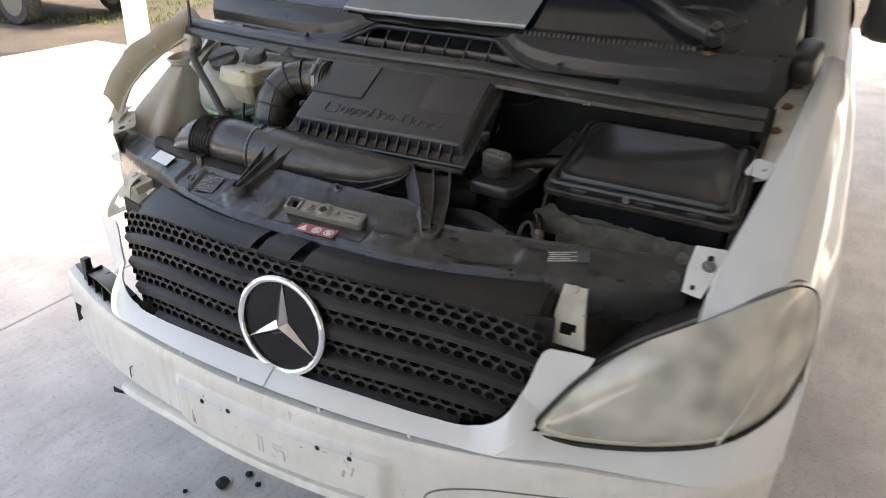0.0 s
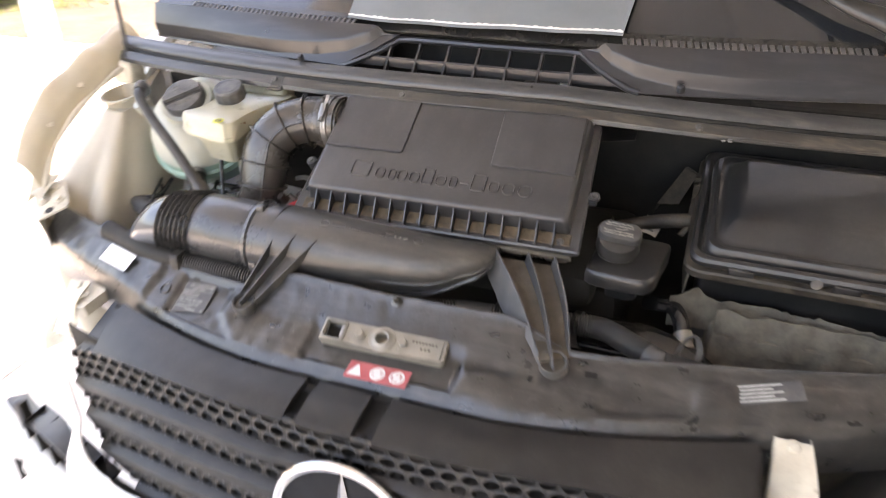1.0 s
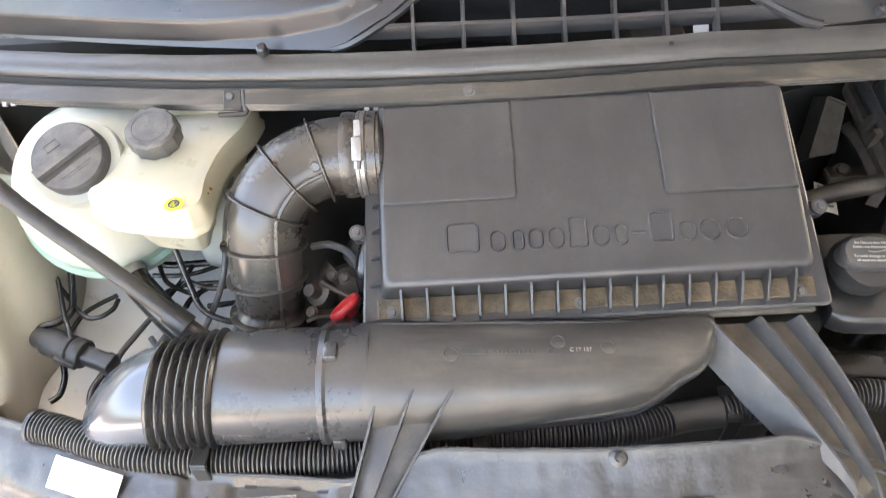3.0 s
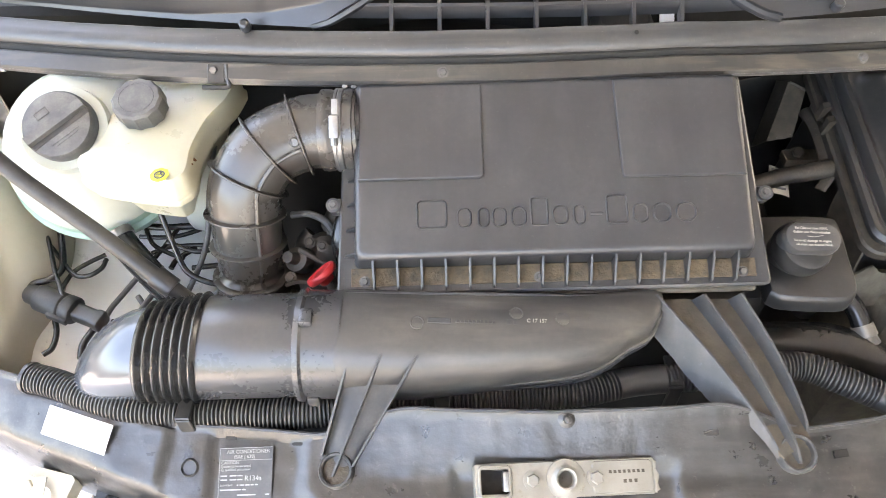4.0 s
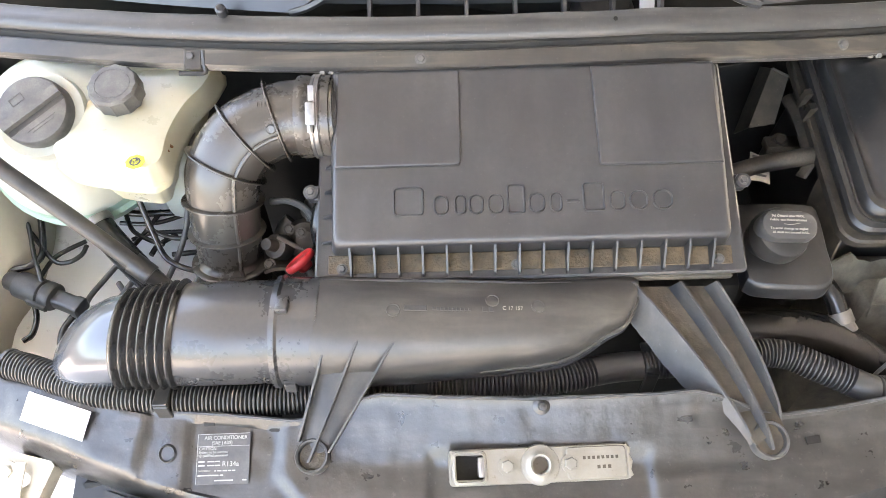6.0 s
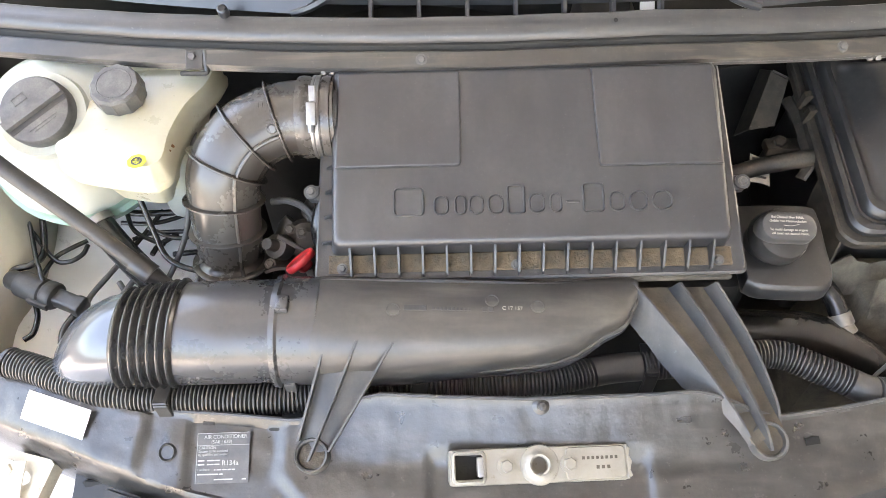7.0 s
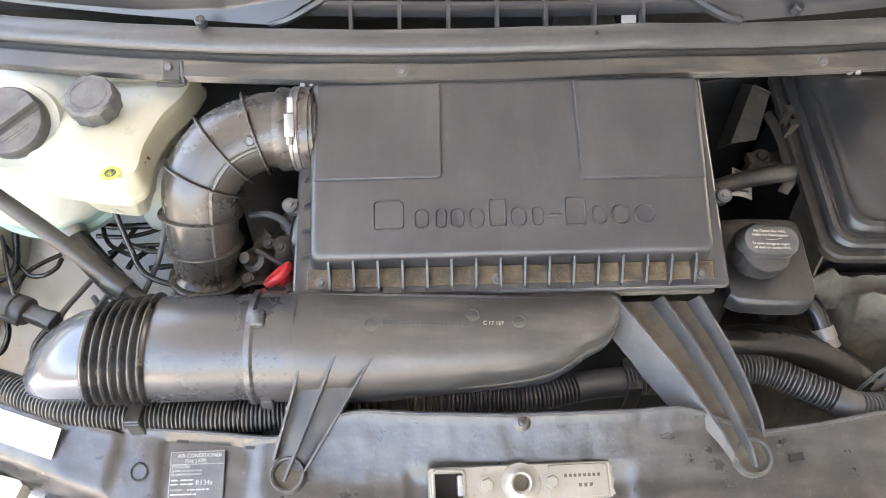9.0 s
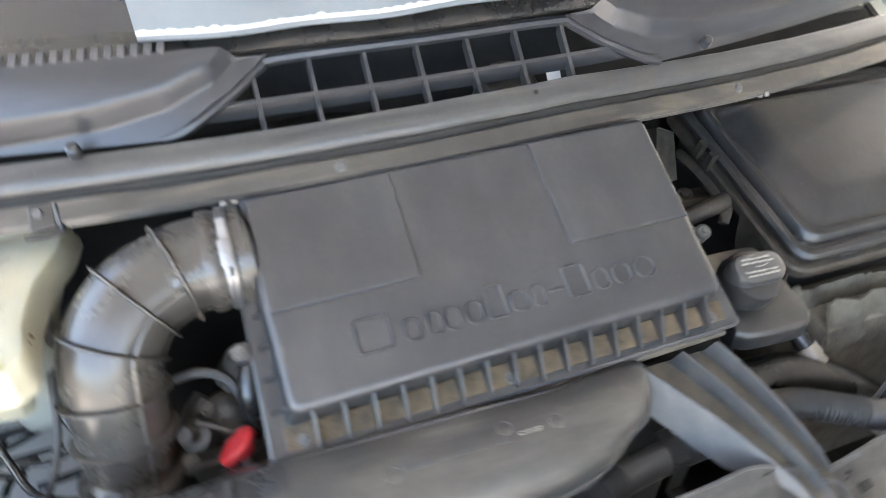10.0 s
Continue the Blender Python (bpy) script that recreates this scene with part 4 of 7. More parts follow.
def air_box():
    a = thing("air_filter_box", "dark grey plastic air filter box with ribbed dusty edge", "air filter box")
    a.matrix_world = AIR
    # lid: flange, ledge and raised top with drafted sides
    def ring(hx0, hx1, v0, v1, w, r):
        out = []
        for cx, cy, s in ((hx1 - r, v1 - r, 0), (-hx1 + r, v1 - r, 90), (-hx0 + r, v0 + r, 180), (hx0 - r, v0 + r, 270)):
            out += [(cx + r * math.cos(radians(s + 15 * k)), cy + r * math.sin(radians(s + 15 * k)), w) for k in range(7)]
        return out
    rings = [ring(0.2365, 0.2290, -0.008, 0.238, -0.009, 0.006), ring(0.2375, 0.2300, -0.009, 0.239, -0.006, 0.006), ring(0.2375, 0.2300, -0.009, 0.239, 0.0, 0.006),
             ring(0.2350, 0.2275, -0.0065, 0.2365, 0.002, 0.006), ring(0.2300, 0.2230, -0.002, 0.234, 0.001, 0.006), ring(0.2182, 0.2190, 0.021, 0.231, 0.001, 0.007),
             ring(0.2150, 0.2170, 0.0245, 0.2285, 0.0215, 0.008), ring(0.2140, 0.2160, 0.0255, 0.2275, 0.0262, 0.009), ring(0.2120, 0.2137, 0.0278, 0.2255, 0.0292, 0.010), ring(0.2092, 0.2110, 0.0306, 0.2228, 0.0307, 0.010), ring(0.2062, 0.2080, 0.0335, 0.2200, 0.031, 0.010)]
    part("lid", loft(rings), M_LID, a)
    part("mud_strip", box((-0.222, 0.0005, 0.0012), (0.222, 0.021, 0.0026), 0.0006, 1), M_LEDGE, a, "dried brown mud on the ledge")
    for k in range(16):
        x = -0.196 + 0.0262 * k
        bm = prism([(-0.005, 0.001), (0.024, 0.001), (0.0255, 0.024), (0.020, 0.022), (-0.003, 0.008)], -0.0012, 0.0012, 0.0, Matrix(((0, 0, 1, x), (1, 0, 0, 0), (0, 1, 0, 0), (0, 0, 0, 1))))
        part("rib", bm, M_LID, a)
    for side in (-1,):
        for k in range(7):
            v = 0.035 + 0.029 * k
            bm = prism([(0.213 - 0.012 * v, 0.001), (0.231 - 0.042 * v, 0.001), (0.229 - 0.042 * v, 0.006), (0.2115 - 0.012 * v, 0.022)], -0.0012, 0.0012, 0, Matrix(((side, 0, 0, 0), (0, 0, 1, v), (0, 1, 0, 0), (0, 0, 0, 1))))
            part("rib", bm, M_LID, a)
    # raised fields at the back of the lid
    part("raised_field", prism([(-0.2105, 0.112), (-0.078, 0.112), (-0.0745, 0.1135), (-0.073, 0.117), (-0.0725, 0.222), (-0.2085, 0.222)], 0.030, 0.0346, 0.0018), M_LID, a, sharp=8)
    part("raised_field", prism([(0.0745, 0.222), (0.0775, 0.110), (0.079, 0.108), (0.2110, 0.107), (0.2090, 0.222)], 0.030, 0.0346, 0.0018), M_LID, a, sharp=8)
    # embossed maker's name as plain strokes
    spans = [(712, 768), (783, 811), (820, 842), (846, 873), (879, 908), (913, 946), (951, 981), (988, 1011), (1018, 1041), (1046, 1086), (1093, 1122), (1128, 1162), (1168, 1206)]
    for i, (p, q) in enumerate(spans):
        x0, x1 = -0.148 + (p - 712) * 0.000611, -0.148 + (q - 712) * 0.000611
        tall = i in (0, 5, 9)
        h = 0.033 if tall else 0.005 if i == 8 else 0.023
        v0 = 0.056 if i != 8 else 0.067
        w = x1 - x0
        if i == 8:
            bm = box((x0, v0, 0.030), (x1, v0 + 0.003, 0.0328), 0.0008, 1)
        else:
            corner = min(w, h) * (0.18 if tall else 0.46)
            outer, inner = rounded(w, h, corner, 6), rounded(w - 0.0056, h - 0.0056, max(0.001, corner - 0.0028), 6)
            mid = rounded(w - 0.0028, h - 0.0028, corner - 0.0014, 6)
            cx, cv = x0 + w / 2, v0 + h / 2
            bm = loft([[(cx + x, cv + y, z) for x, y in o] for o, z in ((outer, 0.0305), (mid, 0.0330), (inner, 0.0305))], True, False)
        part("embossed_stroke", bm, M_LID, a)
    for x, v in ((-0.207, 0.006), (-0.015, 0.006), (0.207, 0.006)):
        bolt("screw", (x, v, 0.002), (0, 0, 1), a, 0.0042, M_CAP)
    for side in (-1, 1):
        bm = box((side * 0.231, 0.085, -0.012), (side * 0.246, 0.103, 0.001), 0.003, 2)
        lathe([(0.0085, 0.0), (0.0085, 0.005), (0, 0.006)], 14, Matrix.Translation((side * 0.242, 0.094, 0)), bm)
        part("ear", bm, M_LID, a)
        bolt("screw", (side * 0.242, 0.094, 0.005), (0, 0, 1), a, 0.004, M_CAP)
    # dusty front flange of the lower shell
    part("lower_flange", box((-0.226, -0.013, -0.0215), (0.226, 0.0, -0.0098), 0.002, 1), M_DUSTY, a, "dusty brown flange of the lower shell")
    # lower shell
    base = [ring(0.229, 0.229, -0.004, 0.234, -0.0095, 0.008), ring(0.226, 0.226, 0.0, 0.232, -0.02, 0.01), ring(0.215, 0.215, 0.02, 0.228, -0.10, 0.02), ring(0.20, 0.20, 0.05, 0.21, -0.13, 0.02)]
    part("base", loft(base), M_DUCT, a)
    bm = loft([[(-0.200 - d, 0.181 + ry * math.cos(t), -0.001 + rz * math.sin(t)) for t in (2 * math.pi * k / 40 for k in range(40))] for d, ry, rz in ((0.002, 0.050, 0.0305), (0.008, 0.049, 0.0340), (0.012, 0.0465, 0.0375), (0.016, 0.0445, 0.0400), (0.022, 0.0430, 0.0420), (0.034, 0.0425, 0.0425))])
    part("outlet", bm, M_DUCT, a)
    return a


air_box()


# ---- intake duct ----
def duct():
    d = thing("intake_duct", "black plastic intake duct with bellows and worn scoop", "intake duct")

    def ring(x, cy, cz, ry, rz, lean=0.0, n=32, flat=1.0):
        out = []
        for k in range(n):
            a = 2 * math.pi * k / n
            c, s = math.cos(a), math.sin(a)
            c, s = math.copysign(abs(c) ** flat, c), math.copysign(abs(s) ** flat, s)
            out.append((x + lean * s * rz, cy + ry * c, cz + rz * s))
        return out

    nose = [(-0.545, 0.286, 0.984, 0.004, 0.004), (-0.542, 0.287, 0.989, 0.015, 0.010), (-0.533, 0.288, 0.998, 0.028, 0.021), (-0.514, 0.288, 1.011, 0.039, 0.034),
            (-0.490, 0.287, 1.024, 0.046, 0.043), (-0.466, 0.287, 1.033, 0.0495, 0.049), (-0.444, 0.287, 1.037, 0.0505, 0.051)]
    part("scoop", loft([ring(*q, 0.12) for q in nose]), M_TIP, d, "worn silvery plastic scoop")
    rings = []
    for k in range(7 * 8 + 1):
        t = k / 56
        x = -0.447 + 0.067 * t
        r = 0.0510 + 0.0055 * t + 0.0050 * (0.5 - 0.5 * math.cos(2 * math.pi * 7 * t)) ** 0.7
        rings.append(ring(x, 0.287 + 0.005 * t, 1.037 + 0.002 * t, r, r, 0.12))
    part("bellows", loft(rings), M_RUBBER, d, "black ribbed rubber bellows")
    part("tube", loft([ring(x, 0.292 + (x + 0.38) * 0.07, 1.038 - (x + 0.38) * 0.07, r, r, 0.05) for x, r in ((-0.384, 0.054), (-0.380, 0.0565), (-0.33, 0.057), (-0.275, 0.0572))]), M_DUCT, d)
    part("collar", loft([ring(x, 0.299, 1.031, r, r, 0.04) for x, r in ((-0.281, 0.057), (-0.280, 0.0620), (-0.274, 0.0630), (-0.271, 0.0600), (-0.236, 0.060), (-0.232, 0.0595))]), M_DUCT, d)
    part("collar_clip", box((-0.272, 0.282, 1.086), (-0.258, 0.302, 1.096), 0.003, 2), M_DUCT, d)
    part("collar_clip", box((-0.270, 0.237, 0.999), (-0.256, 0.247, 1.019), 0.003, 2), M_DUCT, d)
    body = [(-0.236, 0.299, 1.030, 0.0585, 0.0585), (-0.225, 0.299, 1.030, 0.060, 0.059), (-0.15, 0.299, 1.028, 0.059, 0.057), (-0.06, 0.302, 1.028, 0.053, 0.052), (0.01, 0.304, 1.030, 0.048, 0.046),
            (0.045, 0.308, 1.034, 0.043, 0.040), (0.075, 0.316, 1.041, 0.034, 0.032), (0.098, 0.322, 1.046, 0.030, 0.022), (0.112, 0.331, 1.053, 0.018, 0.012), (0.118, 0.336, 1.057, 0.006, 0.005)]
    part("duct_body", loft([ring(*q, 0, 40, 0.9) for q in body]), M_DUCT_BODY, d)
    def crown(x, y, lift=0.0):
        """The pose of a mark on the top of the duct body at (x, y)."""
        def height(x, y):
            cy, cz, ry, rz = (lerp_table(x, [(q[0], q[i]) for q in body]) for i in (1, 2, 3, 4))
            c = min(1.0, (abs(y - cy) / ry) ** (1 / 0.9))
            return cz + rz * math.sqrt(1 - c * c) ** 0.9
        du = Vector((0.02, 0, height(x + 0.01, y) - height(x - 0.01, y))).normalized()
        dv = Vector((0, 0.01, height(x, y + 0.005) - height(x, y - 0.005))).normalized()
        n = du.cross(dv).normalized()
        dv = n.cross(du)
        p = Vector((x, y, height(x, y))) + n * lift
        return Matrix(((du.x, dv.x, n.x, p.x), (du.y, dv.y, n.y, p.y), (du.z, dv.z, n.z, p.z), (0, 0, 0, 1)))
    words("C 17 157", 0.0058, crown(-0.036, 0.291, 0.0006), d, M_TAG)
    for name, turn, r, worn in (("rim", 212, 0.0035, M_DUCT), ("end_rim", 186, 0.0022, M_DUCT_BODY)):
        c, q = math.cos(radians(turn)), math.sin(radians(turn))
        line = [(x, cy + ry * math.copysign(abs(c) ** 0.9, c), cz + rz * math.copysign(abs(q) ** 0.9, q)) for x, cy, cz, ry, rz in body[3:]]
        part(name, tube(smooth_path(line, 6), lambda t, r=r: r * (1 - abs(2 * t - 1) ** 3) + 0.0008, 8), worn, d)
    part("top_seam", tube(smooth_path([(-0.228, 0.331, 1.0795), (-0.10, 0.331, 1.0755), (0.0, 0.332, 1.0685), (0.06, 0.334, 1.0645), (0.105, 0.336, 1.0625)], 10), 0.0024, 8), M_STAY, d, "worn moulded seam")
    # small raised marks on the duct
    part("raised_print", box((-0.012, -0.0032, -0.001), (0.012, 0.0032, 0.0008), 0.0004, 1, None, crown(-0.127, 0.291)), M_STAY, d, "worn raised panel")
    for k in range(10):
        part("raised_mark", box((-0.0015, -0.0017, -0.001), (0.0015, 0.0017, 0.0006), 0.0002, 1, None, crown(-0.108 + 0.0042 * k, 0.2905)), M_STAY, d)
    for x in (-0.0545, -0.0475):
        part("raised_mark", box((-0.0026, -0.0028, -0.001), (0.0026, 0.0028, 0.0006), 0.0003, 1, None, crown(x, 0.2912)), M_STAY, d)
    for x, y in ((-0.150, 0.288), (-0.046, 0.302), (0.002, 0.296)):
        o = part("boss", lathe([(0.0075, -0.002), (0.0075, 0.0008), (0.0068, 0.0010), (0.0062, 0.0003), (0, 0.0003)], 20), M_DUCT_BODY, d)
        o.matrix_local = crown(x, y)

    def foot(p, r):
        part("foot_floor", lathe([(0, 0.0035), (r * 0.74, 0.0030), (r * 0.74, 0.0)], 24, Matrix.Translation(p) @ pose(0, 0, 0, 18, 0, 0)), M_DUSTY, d, "brown dust in the foot cup")
        bm = lathe([(0, 0.002), (r * 0.75, 0.002), (r * 0.8, 0.008), (r * 0.92, 0.009), (r, 0.006), (r, -0.008), (r * 0.8, -0.016), (0, -0.016)], 28)
        o = part("foot", bm, M_STAY_DARK, d)
        o.matrix_local = Matrix.Translation(p) @ pose(0, 0, 0, 18, 0, 0)

    # left stay: a channel with three low fins
    tops = [Vector(p) for p in ((-0.219, 0.258, 1.074), (-0.187, 0.257, 1.074), (-0.150, 0.256, 1.072))]
    feet = [Vector(p) for p in ((-0.251, 0.183, 0.998), (-0.238, 0.161, 0.997), (-0.218, 0.171, 0.998))]
    below = Vector((0, 0.55, -0.83))

    def channel(u, v):
        a = tops[0].lerp(tops[2], v) + below * 0.016
        b = feet[0].lerp(feet[2], v) + below * 0.008 - Vector((0, 0.010 * math.sin(math.pi * v), 0))
        return a.lerp(b, u)
    part("web", skin(14, 8, channel, 0.004), M_STAY_DARK, d)
    for a, b in zip(tops, feet):
        rings = []
        for k in range(15):
            t = k / 14
            p, deep, w = a.lerp(b, t), 0.003 + 0.014 * min(1, t * 3), 0.0013
            rings.append([p + Vector((-w * 1.6, 0, 0)) + below * deep, p + Vector((w * 1.6, 0, 0)) + below * deep, p + Vector((w, 0, 0)), p - Vector((w, 0, 0))])
        part("fin", loft(rings), M_STAY_DARK, d)
    foot((-0.235, 0.171, 0.989), 0.0180)
    # right stay: a steep channel, its outer fin deep and worn
    tops = [Vector(p) for p in ((0.111, 0.334, 1.066), (0.163, 0.334, 1.066), (0.203, 0.334, 1.066))]
    feet = [Vector(p) for p in ((0.221, 0.172, 1.004), (0.240, 0.167, 1.003), (0.256, 0.193, 1.003))]
    below = Vector((0, 0.40, -0.92))

    def floor_web(u, v):
        return (tops[0].lerp(tops[2], v) + below * 0.024).lerp(feet[0].lerp(feet[2], v) + below * 0.006, u)
    part("web", skin(16, 8, floor_web, 0.004), M_DUSTY, d, "dusty brown channel floor")
    outer = [(0, 0.030), (0.2, 0.037), (0.45, 0.039), (0.62, 0.035), (0.70, 0.028), (0.73, 0.025), (0.755, 0.014), (0.80, 0.0125), (1, 0.003)]
    for i, (a, b) in enumerate(zip(tops, feet)):
        rings = []
        for k in range(37):
            t = k / 36
            p, w = a.lerp(b, t) + Vector((0.006, 0, 0.002)) * math.sin(math.pi * t) + below * (0.012 * max(0, (t - 0.80) / 0.2) ** 2), 0.0014
            deep = (0.024 - 0.014 * t) if i else lerp_table(t, outer) + 0.0015 * noise.noise(Vector((t * 16, 3, 0)))
            way = Vector((-0.22, 0.32, -0.92)) if i else Vector((-0.66, 0.12, -0.74))
            rings.append([p + Vector((-w * 1.4, 0, 0)) + way * deep, p + Vector((w * 1.4, 0, 0)) + way * deep, p + Vector((w, 0, 0)), p - Vector((w, 0, 0))])
        part("fin", loft(rings), M_STAY, d, "scuffed grey fin" if i == 0 else "")
    foot((0.238, 0.183, 0.990), 0.0200)


duct()


# ---- elbow hose ----
def elbow():
    e = thing("turbo_hose", "brownish dusty ribbed rubber elbow hose", "hose")
    way = even(smooth_path([(-0.218, 0.503, 1.165), (-0.245, 0.502, 1.165), (-0.282, 0.497, 1.165), (-0.321, 0.480, 1.155), (-0.346, 0.458, 1.13), (-0.353, 0.442, 1.10), (-0.356, 0.423, 1.05), (-0.359, 0.409, 0.99), (-0.35, 0.40, 0.90), (-0.33, 0.40, 0.80)], 24), 0.002)
    def girth(i):
        s = i * 0.002
        swell = 0.0 if s < 0.262 else 0.0032 * math.cos(2 * math.pi * (s - 0.275) / 0.0245)
        return 0.0425 - 0.0045 * min(1, max(0, (s - 0.16) / 0.1)) + swell
    part("elbow", tube(way, [girth(i) for i in range(len(way))], 36), M_ELBOW, e)
    # thin fins round the bend, broad flares on the bellows below
    for s, h, w in ((0.068, 0.0066, 4), (0.108, 0.0066, 4), (0.149, 0.0062, 4), (0.190, 0.0062, 4), (0.231, 0.0062, 4), (0.275, 0.0058, 5), (0.300, 0.0055, 5), (0.324, 0.0058, 5), (0.348, 0.0060, 5), (0.373, 0.0055, 5)):
        i = int(s / 0.002)
        r = girth(i)
        line = [way[i - 1].lerp(way[i + 1], 0.5 + (k / 6 - 0.5) * w * 0.32) for k in range(7)]
        part("hose_rib", tube(line, [r - 0.001, r + h * 0.7, r + h * 0.96, r + h, r + h * 0.96, r + h * 0.7, r - 0.001], 40), M_ELBOW, e)
    # moulded seam along the inside of the bend
    seam = []
    for i in range(36, 150, 3):
        d = (way[i + 1] - way[i - 1]).normalized()
        inner = (Vector((-0.262, 0.40, 1.09)) - way[i])
        inner = (inner - d * inner.dot(d)).normalized()
        up = Vector((0.1, -0.55, 0.83))
        up = (up - d * up.dot(d)).normalized()
        seam.append(way[i] + (inner * 0.62 + up * 0.78).normalized() * (girth(i) + 0.0008))
    part("seam", tube(seam, 0.0026, 8), M_ELBOW, e)
    for k in range(3):
        part("moulded_mark", box((-0.0007, -0.006, 0), (0.0007, 0.006, 0.0012), 0.0003, 1, None, axis_pose((-0.2890 - 0.004 * k, 0.4755, 1.2005), (0, -0.5, 0.86))), M_ELBOW, e)
    part("moulded_boss", lathe([(0, 0.0006), (0.0042, 0.0006), (0.0050, 0.0016), (0.0058, 0.0006), (0, 0)], 18, axis_pose((-0.283, 0.4585, 1.185), (0, -0.88, 0.47))), M_ELBOW, e)
    sleeve = tube([(x, 0.5025, 1.165) for x in (-0.259, -0.2585, -0.253, -0.2465, -0.2455, -0.231, -0.230, -0.221, -0.2205)], [0.0430, 0.0462, 0.0470, 0.0462, 0.0455, 0.0455, 0.0466, 0.0466, 0.0425], 36)
    part("sleeve", sleeve, M_ELBOW, e)
    c = part("clamp", tube([(x, 0.5025, 1.165) for x in (-0.2420, -0.2415, -0.2385, -0.2375, -0.2365, -0.2325, -0.2320)], [0.0455, 0.0474, 0.0476, 0.0468, 0.0476, 0.0474, 0.0455], 36), M_STEEL, e, "bright steel hose clamp")
    way_out = Vector((0, -0.72, 0.69))
    at = Vector((-0.2375, 0.5025, 1.165)) + way_out * 0.0478
    m = axis_pose(at, way_out)
    part("clamp_screw", (box((-0.0062, -0.013, -0.001), (0.0045, 0.012, 0.0062), 0.0015, 2, None, m)), M_STEEL, c)
    part("clamp_bolt", lathe([(0, 0.008), (0.0038, 0.008), (0.0042, 0.0), (0, 0)], 8, m @ Matrix.Translation((-0.001, -0.013, 0.003)) @ pose(0, 0, 0, 90, 0, 0)), M_STEEL, c)
    part("clamp_tail", box((-0.0035, 0.013, -0.0005), (0.0035, 0.030, 0.0014), 0.0005, 1, None, m), M_STEEL, c)


elbow()


# ---- tanks ----
def coolant_tank():
    t = thing("coolant_tank", "milky round coolant tank with grey cap and green coolant", "coolant tank")
    t.matrix_world = axis_pose((-0.564, 0.561, 1.090), (0.05, -0.55, 0.83))
    prof = [(0.0, -0.080), (0.05, -0.078), (0.082, -0.066), (0.100, -0.042), (0.109, -0.012)]
    part("lower_half", lathe(prof + [(0.116, -0.006), (0.116, 0.006), (0.110, 0.010), (0.1078, 0.021), (0.0, 0.021)], 40), M_COOLANT, t, "tinted by green coolant")
    part("upper_half", lathe([(0.0, 0.0213), (0.1077, 0.0213), (0.104, 0.038), (0.088, 0.065), (0.062, 0.084), (0.052, 0.088), (0.050, 0.098), (0.0, 0.098)], 40), M_TANK, t)
    cap = part("cap", lathe([(0.0, 0.117), (0.028, 0.1168), (0.0375, 0.1150), (0.0395, 0.1125), (0.0400, 0.108), (0.0400, 0.098), (0.0, 0.098)], 48), M_CAP, t, "grey black screw cap")
    turn = pose(0, 0, 0, 0, 0, 35)
    bar = loft([[(x, sy * w, z) for sy, w, z in ((-1, 0.0075, 0.1145), (-1, 0.0052, 0.1225), (1, 0.0052, 0.1225), (1, 0.0075, 0.1145))] for x, in ((-0.0375,), (0.0375,))])
    part("grip", into(None, bar, turn), M_CAP, cap)
    part("slot", box((-0.0365, -0.0125, 0.1160), (0.0365, -0.0066, 0.1174), 0.0003, 1, None, turn), M_PLASTIC, cap, "dark recess beside the grip")
    for x0, y0, x1, y1 in ((-0.014, 0.014, 0.002, 0.0148), (-0.014, 0.0225, 0.002, 0.0233), (-0.014, 0.014, -0.0132, 0.0233), (0.0012, 0.014, 0.002, 0.0233), (-0.011, 0.0233, -0.0085, 0.0255), (-0.018, -0.0200, 0.018, -0.0186), (-0.014, -0.0235, 0.014, -0.0221)):
        part("raised_sign", box((x0, y0, 0.1158), (x1, y1, 0.1176), 0.0002, 1, None, turn), M_CAP, cap)
    part("neck_spout", tube([(-0.09, 0.0, 0.03), (-0.115, 0.0, 0.055), (-0.12, 0.0, 0.075)], 0.012, 14), M_TANK, t)


